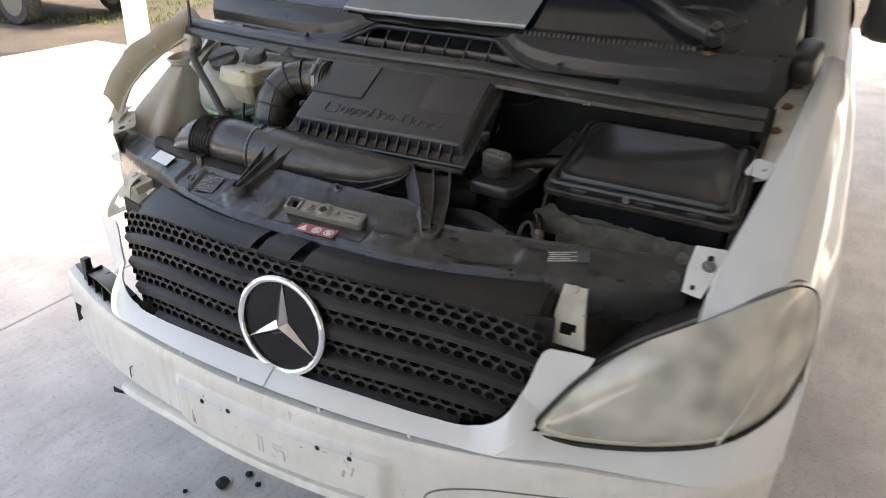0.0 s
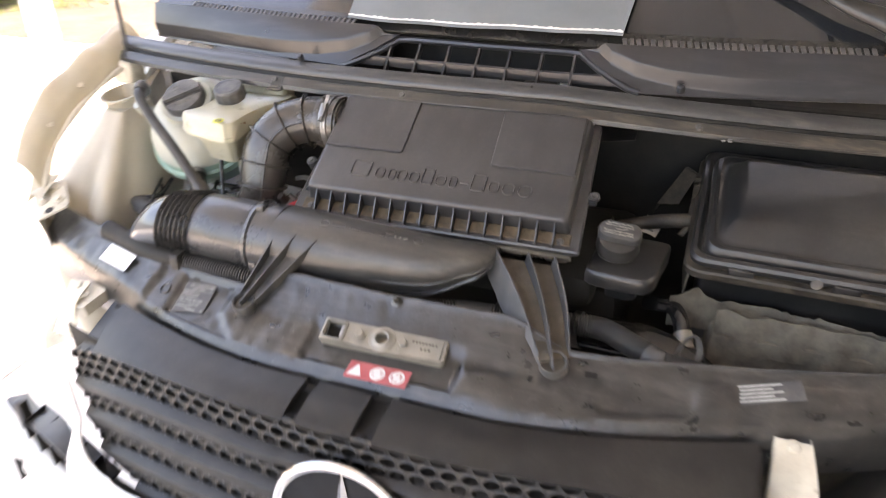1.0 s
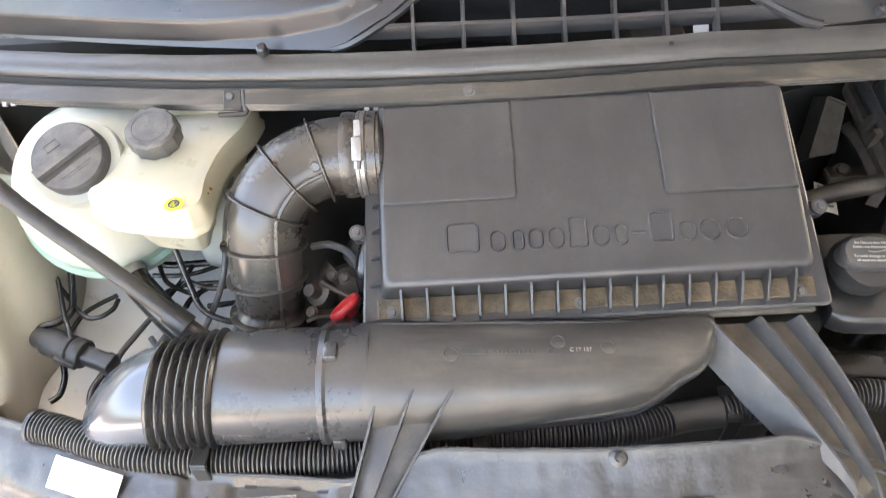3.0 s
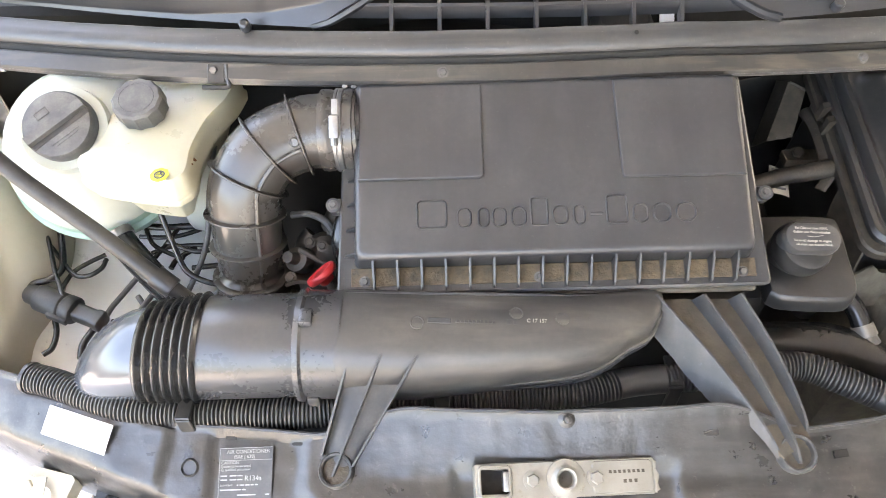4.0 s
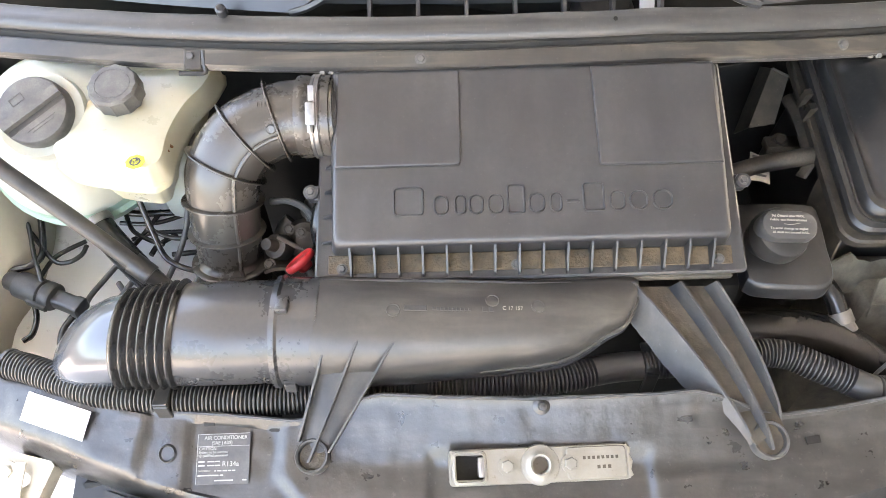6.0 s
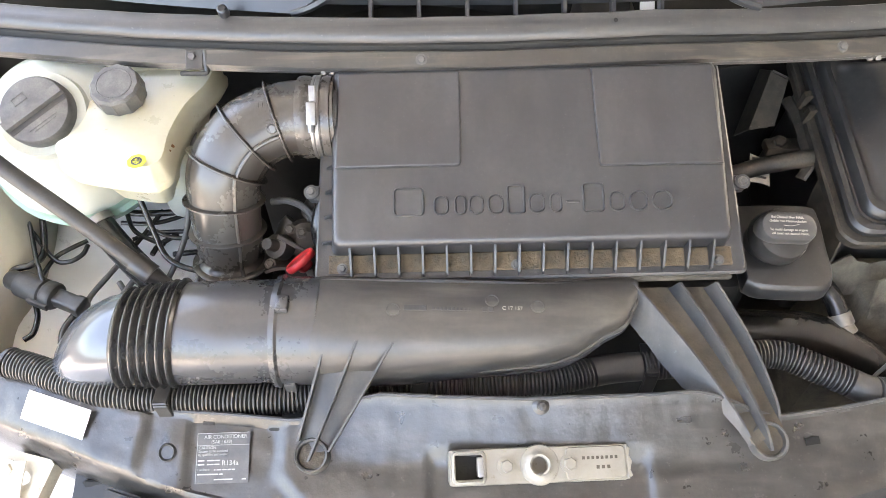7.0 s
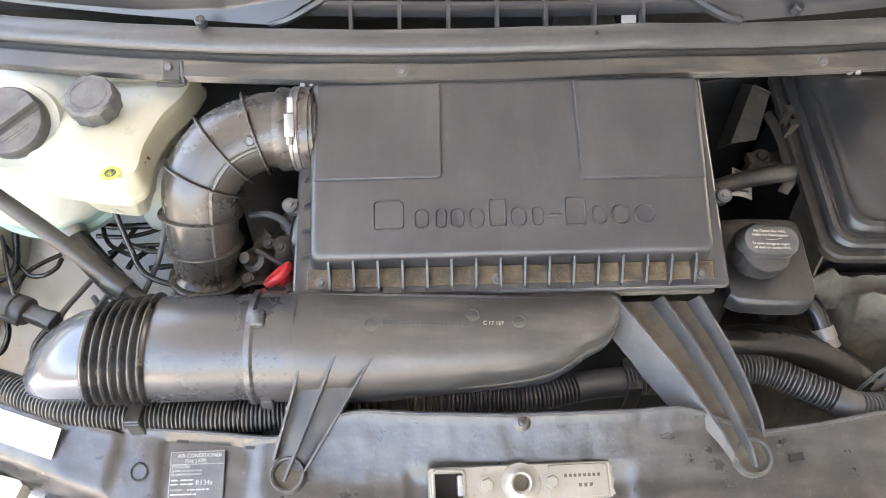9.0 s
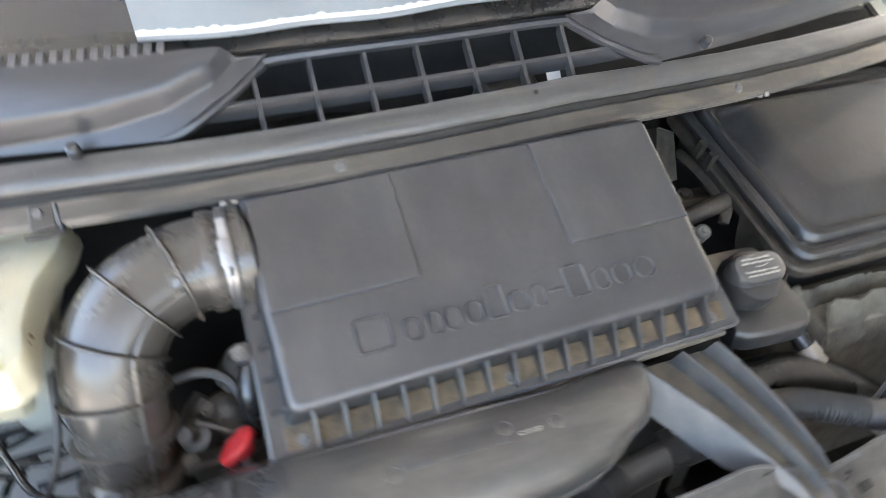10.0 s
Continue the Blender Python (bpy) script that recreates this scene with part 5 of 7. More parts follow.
def brake_reservoir():
    r = thing("brake_fluid_reservoir", "yellowish white brake fluid reservoir with ribbed grey cap", "reservoir")
    line = [(-0.520, 0.622), (-0.385, 0.622), (-0.374, 0.575), (-0.392, 0.525), (-0.399, 0.470), (-0.396, 0.428), (-0.404, 0.414), (-0.420, 0.409), (-0.490, 0.423), (-0.512, 0.434), (-0.532, 0.452), (-0.522, 0.468), (-0.514, 0.50), (-0.522, 0.56)]
    soft = [(p.x, p.y) for p in smooth_path([(x, y, 0) for x, y in line + line[:1]], 4)[:-1]]
    cx, cy = -0.45, 0.49
    rings = [[(cx + (x - cx) * k, cy + (y - cy) * k, z) for x, y in soft] for k, z in ((0.55, 1.085), (0.62, 1.10), (0.80, 1.132), (0.95, 1.136), (0.995, 1.138), (1.0, 1.141), (0.995, 1.144), (0.972, 1.146), (0.962, 1.158), (0.945, 1.166), (0.905, 1.171), (0.70, 1.174))]
    part("body", loft(rings), M_RESERVOIR, r)
    # filled shoulder below the wing cover
    part("shoulder", box((-0.515, 0.585, 1.150), (-0.39, 0.630, 1.186), 0.012, 3), M_RESERVOIR, r)
    for x, y, w, h in ((-0.404, 0.462, 0.0035, 0.008), (-0.402, 0.452, 0.002, 0.004), (-0.408, 0.50, 0.0025, 0.006), (-0.4035, 0.43, 0.002, 0.006)):
        part("stain", prism([(w * math.cos(a) * (1 + 0.3 * math.sin(3 * a)), h * math.sin(a)) for a in (2 * math.pi * k / 14 for k in range(14))], 0, 0.0006, 0, axis_pose((x, y, 1.1635), (0.75, 0.0, 0.66))), M_RUST, r, "brown fluid stain")
    n = 24
    ring = lambda q, z: [((q - (0.0016 if k % 2 else 0)) * math.cos(2 * math.pi * k / n), (q - (0.0016 if k % 2 else 0)) * math.sin(2 * math.pi * k / n), z) for k in range(n)]
    cap = part("cap", loft([ring(0.0285, 0.0), ring(0.0295, 0.003), ring(0.0290, 0.0215), ring(0.0265, 0.0245), ring(0.012, 0.0250)]), M_CAP, r, "grey ribbed screw cap")
    cap.matrix_local = axis_pose((-0.468, 0.5260, 1.1805), (0.02, -0.30, 0.95))
    for k in range(20):
        a = 2 * math.pi * k / 20
        part("raised_print", box((-0.0022, -0.0006, 0.0244), (0.0016 + 0.0008 * (k % 3), 0.0006, 0.0254), 0.0002, 1, None, pose(0.0195 * math.cos(a), 0.0195 * math.sin(a), 0, 0, 0, 90 + 18 * k)), M_CAP, cap)
    s = part("sticker", lathe([(0, 0), (0.0105, 0), (0.0105, 0.0006), (0, 0.0006)], 8), M_YELLOW, r, "small yellow eight-sided sticker")
    s.matrix_local = axis_pose((-0.424, 0.421, 1.1745), (0, -0.06, 1))
    ring2 = lathe([(0.0045, 0), (0.006, 0), (0.006, 0.0004), (0.0045, 0.0004), (0.0045, 0)], 16)
    q = part("print", ring2, M_LABEL, s)
    q.location = (0, 0, 0.0006)
    part("neck", box((-0.46, 0.49, 1.0), (-0.40, 0.56, 1.108), 0.02, 3), M_TANK, r)


def washer_bottle():
    w = thing("washer_bottle", "dusty cream moulded washer bottle with open filler", "washer bottle")
    rings = []
    for k in range(25):
        t = k / 24
        z = 0.66 + 0.47 * t
        shoulder = max(0, (t - 0.66) / 0.34)
        sx = 0.087 + 0.010 * math.sin(3 * t) - 0.057 * shoulder ** 1.3
        sy = 0.150 - 0.105 * shoulder ** 1.2
        cx, cy = -0.736 - 0.022 * shoulder, 0.452 + 0.104 * shoulder
        ring = []
        for i in range(64):
            a = 2 * math.pi * i / 64
            c, s = math.cos(a), math.sin(a)
            c, s = math.copysign(abs(c) ** 0.7, c), math.copysign(abs(s) ** 0.7, s)
            low = math.sin(math.pi * min(1, 0.15 + t * 0.95)) ** 0.7
            dent = 0.040 * math.exp(-(((a - 4.98) / 0.22) ** 2)) * low + 0.014 * math.exp(-(((a - 5.9) / 0.25) ** 2)) * low - 0.010 * math.exp(-(((a - 5.45) / 0.3) ** 2))
            wave = 0.005 * math.sin(7 * t + 2 * c)
            ring.append((cx + (sx - dent + wave) * c, cy + (sy - dent + wave) * s, z))
        rings.append(ring)
    part("body", loft(rings), M_CREAM, w)
    neck = lathe([(0.030, -0.06), (0.033, 0.0), (0.043, 0.03), (0.046, 0.032), (0.046, 0.036), (0.040, 0.036), (0.030, 0.0), (0.028, -0.05), (0.0, -0.05)], 32)
    o = part("filler", neck, M_CREAM, w)
    o.matrix_local = pose(-0.758, 0.560, 1.118, 10, -4, 0)


coolant_tank()
brake_reservoir()
washer_bottle()


# ---- oil filler and dipstick ----
def oil_filler():
    o = thing("oil_filler", "black oil filler cap with white print on the valve cover", "oil filler")
    line = [(0.246, 0.350), (0.262, 0.341), (0.318, 0.337), (0.338, 0.342), (0.348, 0.360), (0.353, 0.395), (0.361, 0.450), (0.350, 0.466), (0.268, 0.468), (0.256, 0.455)]
    soft = [(p.x, p.y) for p in smooth_path([(x, y, 0) for x, y in line + line[:1]], 3)[:-1]]
    cx, cy = 0.30, 0.40
    part("cover_corner", loft([[(cx + (x - cx) * k, cy + 0.01 * (1 - k) + (y - cy) * k, z) for x, y in soft] for k, z in ((0.45, 0.985), (0.5, 1.018), (0.965, 1.022), (0.99, 1.0235), (1.0, 1.026), (1.0, 1.040), (0.985, 1.045), (0.95, 1.0475), (0.7, 1.050))]), M_FUSE, o)
    cap = part("cap", lathe([(0.0, 0.036), (0.023, 0.036), (0.029, 0.033), (0.0315, 0.026), (0.032, 0.016), (0.0325, 0.012), (0.030, 0.008), (0.027, -0.01), (0, -0.01)], 40), M_FUSE, o, "black cap with white print")
    cap.matrix_local = pose(0.284, 0.400, 1.056, 24, 4, 0)
    part("grip", loft([[(x, y + 0.004, z) for x, y in rounded(0.064 * k, 0.036 * j, 0.017 * j, 8)] for k, j, z in ((0.98, 0.96, 0.024), (1.02, 1.0, 0.036), (1.0, 0.97, 0.042), (0.95, 0.88, 0.0455), (0.85, 0.7, 0.047))]), M_SEAL, cap)
    for text, x, y in (("Bei \u00d6lstand \u00fcber MAX.", -0.021, 0.0125), ("Gefahr von Motorschaden", -0.0235, 0.008), ("To avoid damage to engine", -0.024, -0.002), ("oil must not exceed MAX.", -0.022, -0.0065)):
        words(text, 0.0039, Matrix.Translation((x, y, 0.0473)), cap, M_TAG)
    part("pictogram", tube(smooth_path([(-0.008, 0.0045, 0.0472), (0.0, 0.0038, 0.0472), (0.010, 0.0058, 0.0472)], 4), 0.0004, 6), M_TAG, cap)


def dipstick():
    d = thing("dipstick", "red plastic oil dipstick handle", "dipstick")
    m = axis_pose((-0.265, 0.384, 1.049), (-0.60, 0.38, 0.70))
    part("handle", lathe([(0.0, 0.0022), (0.013, 0.0022), (0.0155, 0.0042), (0.0185, 0.0042), (0.0200, 0.002), (0.0200, -0.002), (0.0185, -0.0042), (0.0155, -0.0042), (0.013, -0.0022), (0.0, -0.0022)], 32, m), M_REDPULL, d)
    part("grip", box((-0.009, -0.007, -0.014), (0.009, 0.007, 0.0), 0.005, 3, None, m), M_REDPULL, d)
    part("stem", tube([(-0.262, 0.392, 1.036), (-0.262, 0.400, 1.00), (-0.262, 0.41, 0.7)], 0.0045, 10), M_STEEL, d)


oil_filler()
dipstick()


# ---- loom in front of the duct ----
def loom():
    h = thing("corrugated_conduit", "dusty black corrugated cable conduit with clips", "cable conduit")
    way = smooth_path([(-0.592, 0.281, 0.999), (-0.559, 0.272, 0.999), (-0.507, 0.253, 0.998), (-0.465, 0.241, 0.998), (-0.407, 0.2365, 0.997), (-0.357, 0.236, 0.995), (-0.302, 0.236, 0.992), (-0.250, 0.240, 0.988), (-0.160, 0.256, 0.984), (-0.097, 0.259, 0.982), (-0.033, 0.261, 0.980), (0.031, 0.264, 0.980), (0.090, 0.276, 0.980),
                       (0.150, 0.281, 0.980), (0.188, 0.283, 0.981), (0.258, 0.290, 0.986), (0.290, 0.286, 0.988), (0.318, 0.271, 0.988), (0.345, 0.257, 0.986), (0.376, 0.244, 0.982), (0.43, 0.248, 0.972)], 160)
    way = even(way, 0.0015)
    sleeves = [(0.070, 0.125), (0.352, 0.372)]
    r = []
    for i, p in enumerate(way):
        plain = any(a < p.x < b for a, b in sleeves)
        r.append(0.0168 if plain or i % 3 else 0.0122)
    part("conduit", tube(way, r, 16), M_CONDUIT, h)
    part("end_collar", tube([way[0], way[3]], 0.0178, 16), M_PLASTIC, h)
    for x, y, z in ((-0.398, 0.2365, 0.998), (-0.125, 0.258, 0.976), (0.135, 0.283, 0.972)):
        bm = box((x - 0.008, y - 0.021, z - 0.03), (x + 0.008, y - 0.0175, z + 0.016), 0.001, 1)
        box((x - 0.008, y - 0.02, z + 0.0165), (x + 0.008, y + 0.02, z + 0.02), 0.001, 1, bm)
        box((x - 0.008, y - 0.05, z - 0.03), (x + 0.008, y - 0.018, z - 0.024), 0.001, 1, bm)
        part("clip", bm, M_PLASTIC, h)


loom()


# ---- cowl, seal rail and windscreen ----
def rail_y(x):
    return 0.541 + 0.03 * x + 0.17 * x * x


def rail_z(x):
    return 1.219 - 0.006 * abs(x) - 0.06 * max(0, x - 0.15)


def louvre_y(x):
    return 0.633 + 0.15 * x * x


def cowl():
    c = thing("cowl_panel", "faded grey black plastic cowl with a central vent grid", "cowl panel")
    inner = [(0.0, 0.268), (0.25, 0.236), (0.5, 0.203), (0.8, 0.176), (1.0, 0.163)]
    low = [(0.16, 1.0), (0.195, 0.95), (0.22, 0.62), (0.26, 0.36), (0.32, 0.2), (0.42, 0.10), (0.85, 0.06)]
    for side in (-1, 1):
        def f(u, v, side=side):
            xi = lerp_table(v, inner)
            x = xi + (0.765 - xi) * u ** 1.3
            ya, yb = rail_y(x) + 0.040, louvre_y(x)
            y = ya + (yb - ya) * v
            z = 1.238 + 0.055 * v - 0.02 * max(0, x - 0.6)
            d = min(1, max(0, (v - lerp_table(x, low)) / 0.16))
            z += 0.014 * d * d * (3 - 2 * d) + 0.004 * math.sin(math.pi * v)
            return (side * x, y - 0.006 * d, z)
        part("wing_cover", skin(70, 40, f, 0.004), M_COWL, c)
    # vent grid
    # floor and back sheets in near-black, painted shade of the vent's depth
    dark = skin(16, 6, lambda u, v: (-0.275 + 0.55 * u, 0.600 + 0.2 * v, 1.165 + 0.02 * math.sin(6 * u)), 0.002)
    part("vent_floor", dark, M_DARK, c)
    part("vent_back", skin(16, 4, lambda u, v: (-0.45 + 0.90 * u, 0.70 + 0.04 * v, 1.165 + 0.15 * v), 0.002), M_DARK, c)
    part("blower_motor", lathe([(0.0, 0.03), (0.03, 0.028), (0.038, 0.015), (0.038, -0.03), (0, -0.03)], 20, pose(0.10, 0.645, 1.20, 20, 0, 0)), M_PLASTIC, c)
    def grid(v, x):
        return Vector((x, 0.589 + 0.2 * x * x + (0.050 - 0.2 * x * x) * v, 1.238 + 0.045 * v))
    for k in range(7):
        x = -0.179 + 0.056 * k
        bm = loft([[grid(v, x) + Vector((sx * 0.0026, 0, dz)) for sx, dz in ((-1, -0.014), (1, -0.014), (0.8, 0.002), (-0.8, 0.002))] for v in np.linspace(-0.1, 1.05, 8)])
        part("vent_bar", bm, M_COWL, c)
    bm = loft([[grid(0.42 + dv, x) + Vector((0, 0, dz)) for dv, dz in ((-0.035, -0.014), (0.035, -0.014), (0.03, 0.001), (-0.03, 0.001))] for x in np.linspace(-0.235, 0.235, 24)])
    part("vent_bar", bm, M_COWL, c)
    edge = [(-0.272, 0.603, 1.238), (-0.245, 0.606, 1.246), (-0.20, 0.624, 1.265), (-0.172, 0.638, 1.280), (-0.15, 0.642, 1.285), (0, 0.640, 1.285), (0.15, 0.642, 1.285), (0.172, 0.638, 1.280), (0.20, 0.624, 1.265), (0.245, 0.606, 1.246), (0.272, 0.603, 1.238)]
    part("vent_rim", tube(smooth_path(edge, 6), 0.006, 8), M_COWL, c)
    tag = part("tag", box((-0.009, -0.001, 0), (0.009, 0.001, 0.035), 0.0005, 1), M_PAPER, c, "small white tag under the grid")
    tag.matrix_local = pose(0.148, 0.612, 1.215, -30, 0, 8)
    for x in (-0.345, 0.335):
        boss = lathe([(0.0, 0.0055), (0.004, 0.0055), (0.006, 0.004), (0.0065, -0.006), (0, -0.006)], 16)
        o = part("boss", boss, M_COWL, c)
        o.matrix_local = axis_pose((x, rail_y(x) + 0.035, 1.252), (0, -0.5, 1))
    # toothed strip under the glass
    for side, x0, n in ((-1, 0.255, 36), (1, 0.235, 34)):
        for k in range(n):
            x = side * (x0 + 0.0112 * k)
            w = 0.0034
            bm = box((-w, -0.010, -0.0015), (w, 0.004, 0.0015), 0.0006, 1)
            t = part("tooth", bm, M_STAY, c)
            t.matrix_local = pose(x, louvre_y(x) - 0.001, 1.3125, 30, 0, side * 14)
    rust = [(0.014 * math.cos(t) * (1 + 0.35 * math.sin(3 * t + 1)), 0.008 * math.sin(t) * (1 + 0.3 * math.cos(5 * t))) for t in (2 * math.pi * k / 24 for k in range(24))]
    part("rust_spot", prism(rust, 0, 0.0008, 0, axis_pose((0.634, louvre_y(0.634) - 0.012, 1.3045), (0, -0.35, 0.94))), M_RUST, c, "brown rust spot")
    strip_ = skin(60, 4, lambda u, v: (-0.77 + 1.54 * u, louvre_y(-0.77 + 1.54 * u) - 0.002 + 0.03 * v, 1.300 + 0.018 * v), 0.004)
    part("glass_seal", strip_, M_RUBBER, c)


def seal_rail():
    r = thing("seal_rail", "long dusty metal rail with rubber bonnet seal", "seal rail")
    prof = [(-0.007, -0.014), (-0.009, -0.012), (-0.008, -0.008), (0.005, 0.003), (0.008, 0.003), (0.011, -0.003), (0.018, -0.005)]
    groove = [(0.008, -0.004), (0.012, 0.001), (0.014, 0.006), (0.018, 0.008), (0.022, 0.006), (0.022, -0.004)]
    seal = [(0.017, 0.004), (0.0165, 0.010), (0.0185, 0.0155), (0.0225, 0.0195), (0.029, 0.0225), (0.036, 0.0240), (0.0385, 0.0262), (0.0398, 0.0262), (0.0405, 0.0245), (0.039, 0.019), (0.036, 0.010), (0.030, 0.002), (0.020, 0.0)]
    lo = [(x, rail_y(x), rail_z(x)) for x in np.linspace(-0.84, 0.778, 160)]
    part("strip", loft([[(x, y + a, z + b + 0.0004 * math.sin(31 * x)) for a, b in prof] + [(x, y + a, z + b - 0.003) for a, b in prof[::-1]] for x, y, z in lo]), M_RAIL, r)
    part("groove", loft([[(x, y + a, z + b) for a, b in groove] for x, y, z in lo]), M_DARK, r)
    part("seal", loft([[(x, y + a + 0.0002 * math.sin(60 * x), z + b + 0.0002 * math.sin(47 * x)) for a, b in seal] for x, y, z in lo]), M_SEAL, r, "flat grey rubber seal with a thin raised lip")
    for x in (-0.383, -0.120, 0.372):
        bolt("screw", (x, rail_y(x) - 0.001, rail_z(x) - 0.0025), (0, -0.72, 0.69), r, 0.0046, M_CAP)
    for x in (-0.652, -0.226, 0.206, 0.417):
        for dx in (-0.006, 0.004):
            part("spring_clip", box((-0.0032, -0.004, -0.003), (0.0032, 0.003, 0.001), 0.001, 1, None, pose(x + dx, rail_y(x) - 0.008, rail_z(x) - 0.014, 40, 0, 0)), M_STEEL, r)
    for x in (0.105, 0.100):
        part("drain_hole", lathe([(0, 0.0006), (0.0022, 0.0006), (0.0026, 0), (0, 0)], 10, axis_pose((x, rail_y(x) + (0.0 if x > 0.102 else 0.027), rail_z(x) + (-0.0022 if x > 0.102 else 0.0232)), (0, -0.66, 0.75))), M_DARK, r)
    x = -0.379
    part("clip", box((-0.012, -0.013, -0.002), (0.009, 0.010, 0.0022), 0.0015, 1, None, pose(x, rail_y(x) - 0.002, rail_z(x) - 0.004, 41, 0, 0)), M_PLASTIC, r)
    part("clip", tube(smooth_path([(x + 0.010, rail_y(x) + 0.004, rail_z(x) + 0.002), (x + 0.0115, rail_y(x) - 0.008, rail_z(x) - 0.010), (x + 0.010, rail_y(x) - 0.014, rail_z(x) - 0.016), (x - 0.018, rail_y(x) - 0.014, rail_z(x) - 0.016)], 5), 0.0028, 8), M_PLASTIC, r)


def windscreen():
    w = thing("windscreen", "dusty dark windscreen glass above the cowl", "windscreen", kind="structure")
    w.name = "window_1"
    g = skin(30, 10, lambda u, v: (-0.80 + 1.6 * u, louvre_y(-0.80 + 1.6 * u) + 0.022 + 0.84 * v, 1.308 + 0.583 * v), 0.005)
    part("pane", g, M_GLASS, w)
    s = thing("sun_shade", "pale silver sheet lying along the bottom of the windscreen", "sheet")

    def f(u, v):
        half = 0.252 + 0.03 * v
        x = -0.022 + (2 * u - 1) * half
        y = louvre_y(x) + 0.004 + 0.326 * v + 0.003 * math.sin(40 * x) * (1 - v)
        return (x, y, 1.308 + 0.43 * (0.30 * v) / 0.62 + 0.009 + 0.002 * math.sin(9 * x + 3 * v))
    part("sheet", skin(60, 12, f, 0.002), M_SHEET, s)
    part("frayed_edge", skin(120, 1, lambda u, v: Vector(f(u, 0)) + Vector((0, 0.0, 0.002)) + Vector((0, 0.70, 0.48)) * (0.004 + v * (0.004 + 0.007 * abs(noise.noise(Vector((u * 40, 0, 5)))))), 0.0008), M_PAPER, s, "pale frayed edge of the sheet")


def wiper():
    w = thing("wiper_arm", "black wiper arm with washer hose on the windscreen", "wiper arm")
    base = Vector((0.639, 0.715, 1.325))
    part("pivot", lathe([(0.0, 0.032), (0.012, 0.031), (0.018, 0.026), (0.020, 0.0), (0, 0)], 20, axis_pose(base, (0, -0.5, 0.86))), M_PLASTIC, w)
    ends = smooth_path([base + Vector((0.012, -0.006, 0.014)), base + Vector((-0.03, 0.010, 0.028)), (0.560, 0.741, 1.368), (0.481, 0.776, 1.402), (0.30, 0.84, 1.46), (0.05, 0.90, 1.50)], 8)
    part("arm", tube(ends, lambda t: 0.023 - 0.014 * min(1, t * 1.6), 12, squash=0.7), M_PLASTIC, w)
    part("washer_hose", tube(smooth_path([(0.560, 0.735, 1.385), (0.585, 0.712, 1.392), (0.645, 0.715, 1.390), (0.690, 0.735, 1.372), (0.672, 0.725, 1.352), (0.625, 0.715, 1.345)], 8), 0.004, 8), M_RUBBER, w)
    part("nut", lathe([(0.006, 0.0), (0.011, 0.0), (0.011, 0.004), (0.006, 0.004), (0.006, 0.0)], 16, axis_pose(base + Vector((0.002, -0.014, 0.034)), (0, -0.5, 0.86))), M_CAP, w)


cowl()
seal_rail()
windscreen()
wiper()


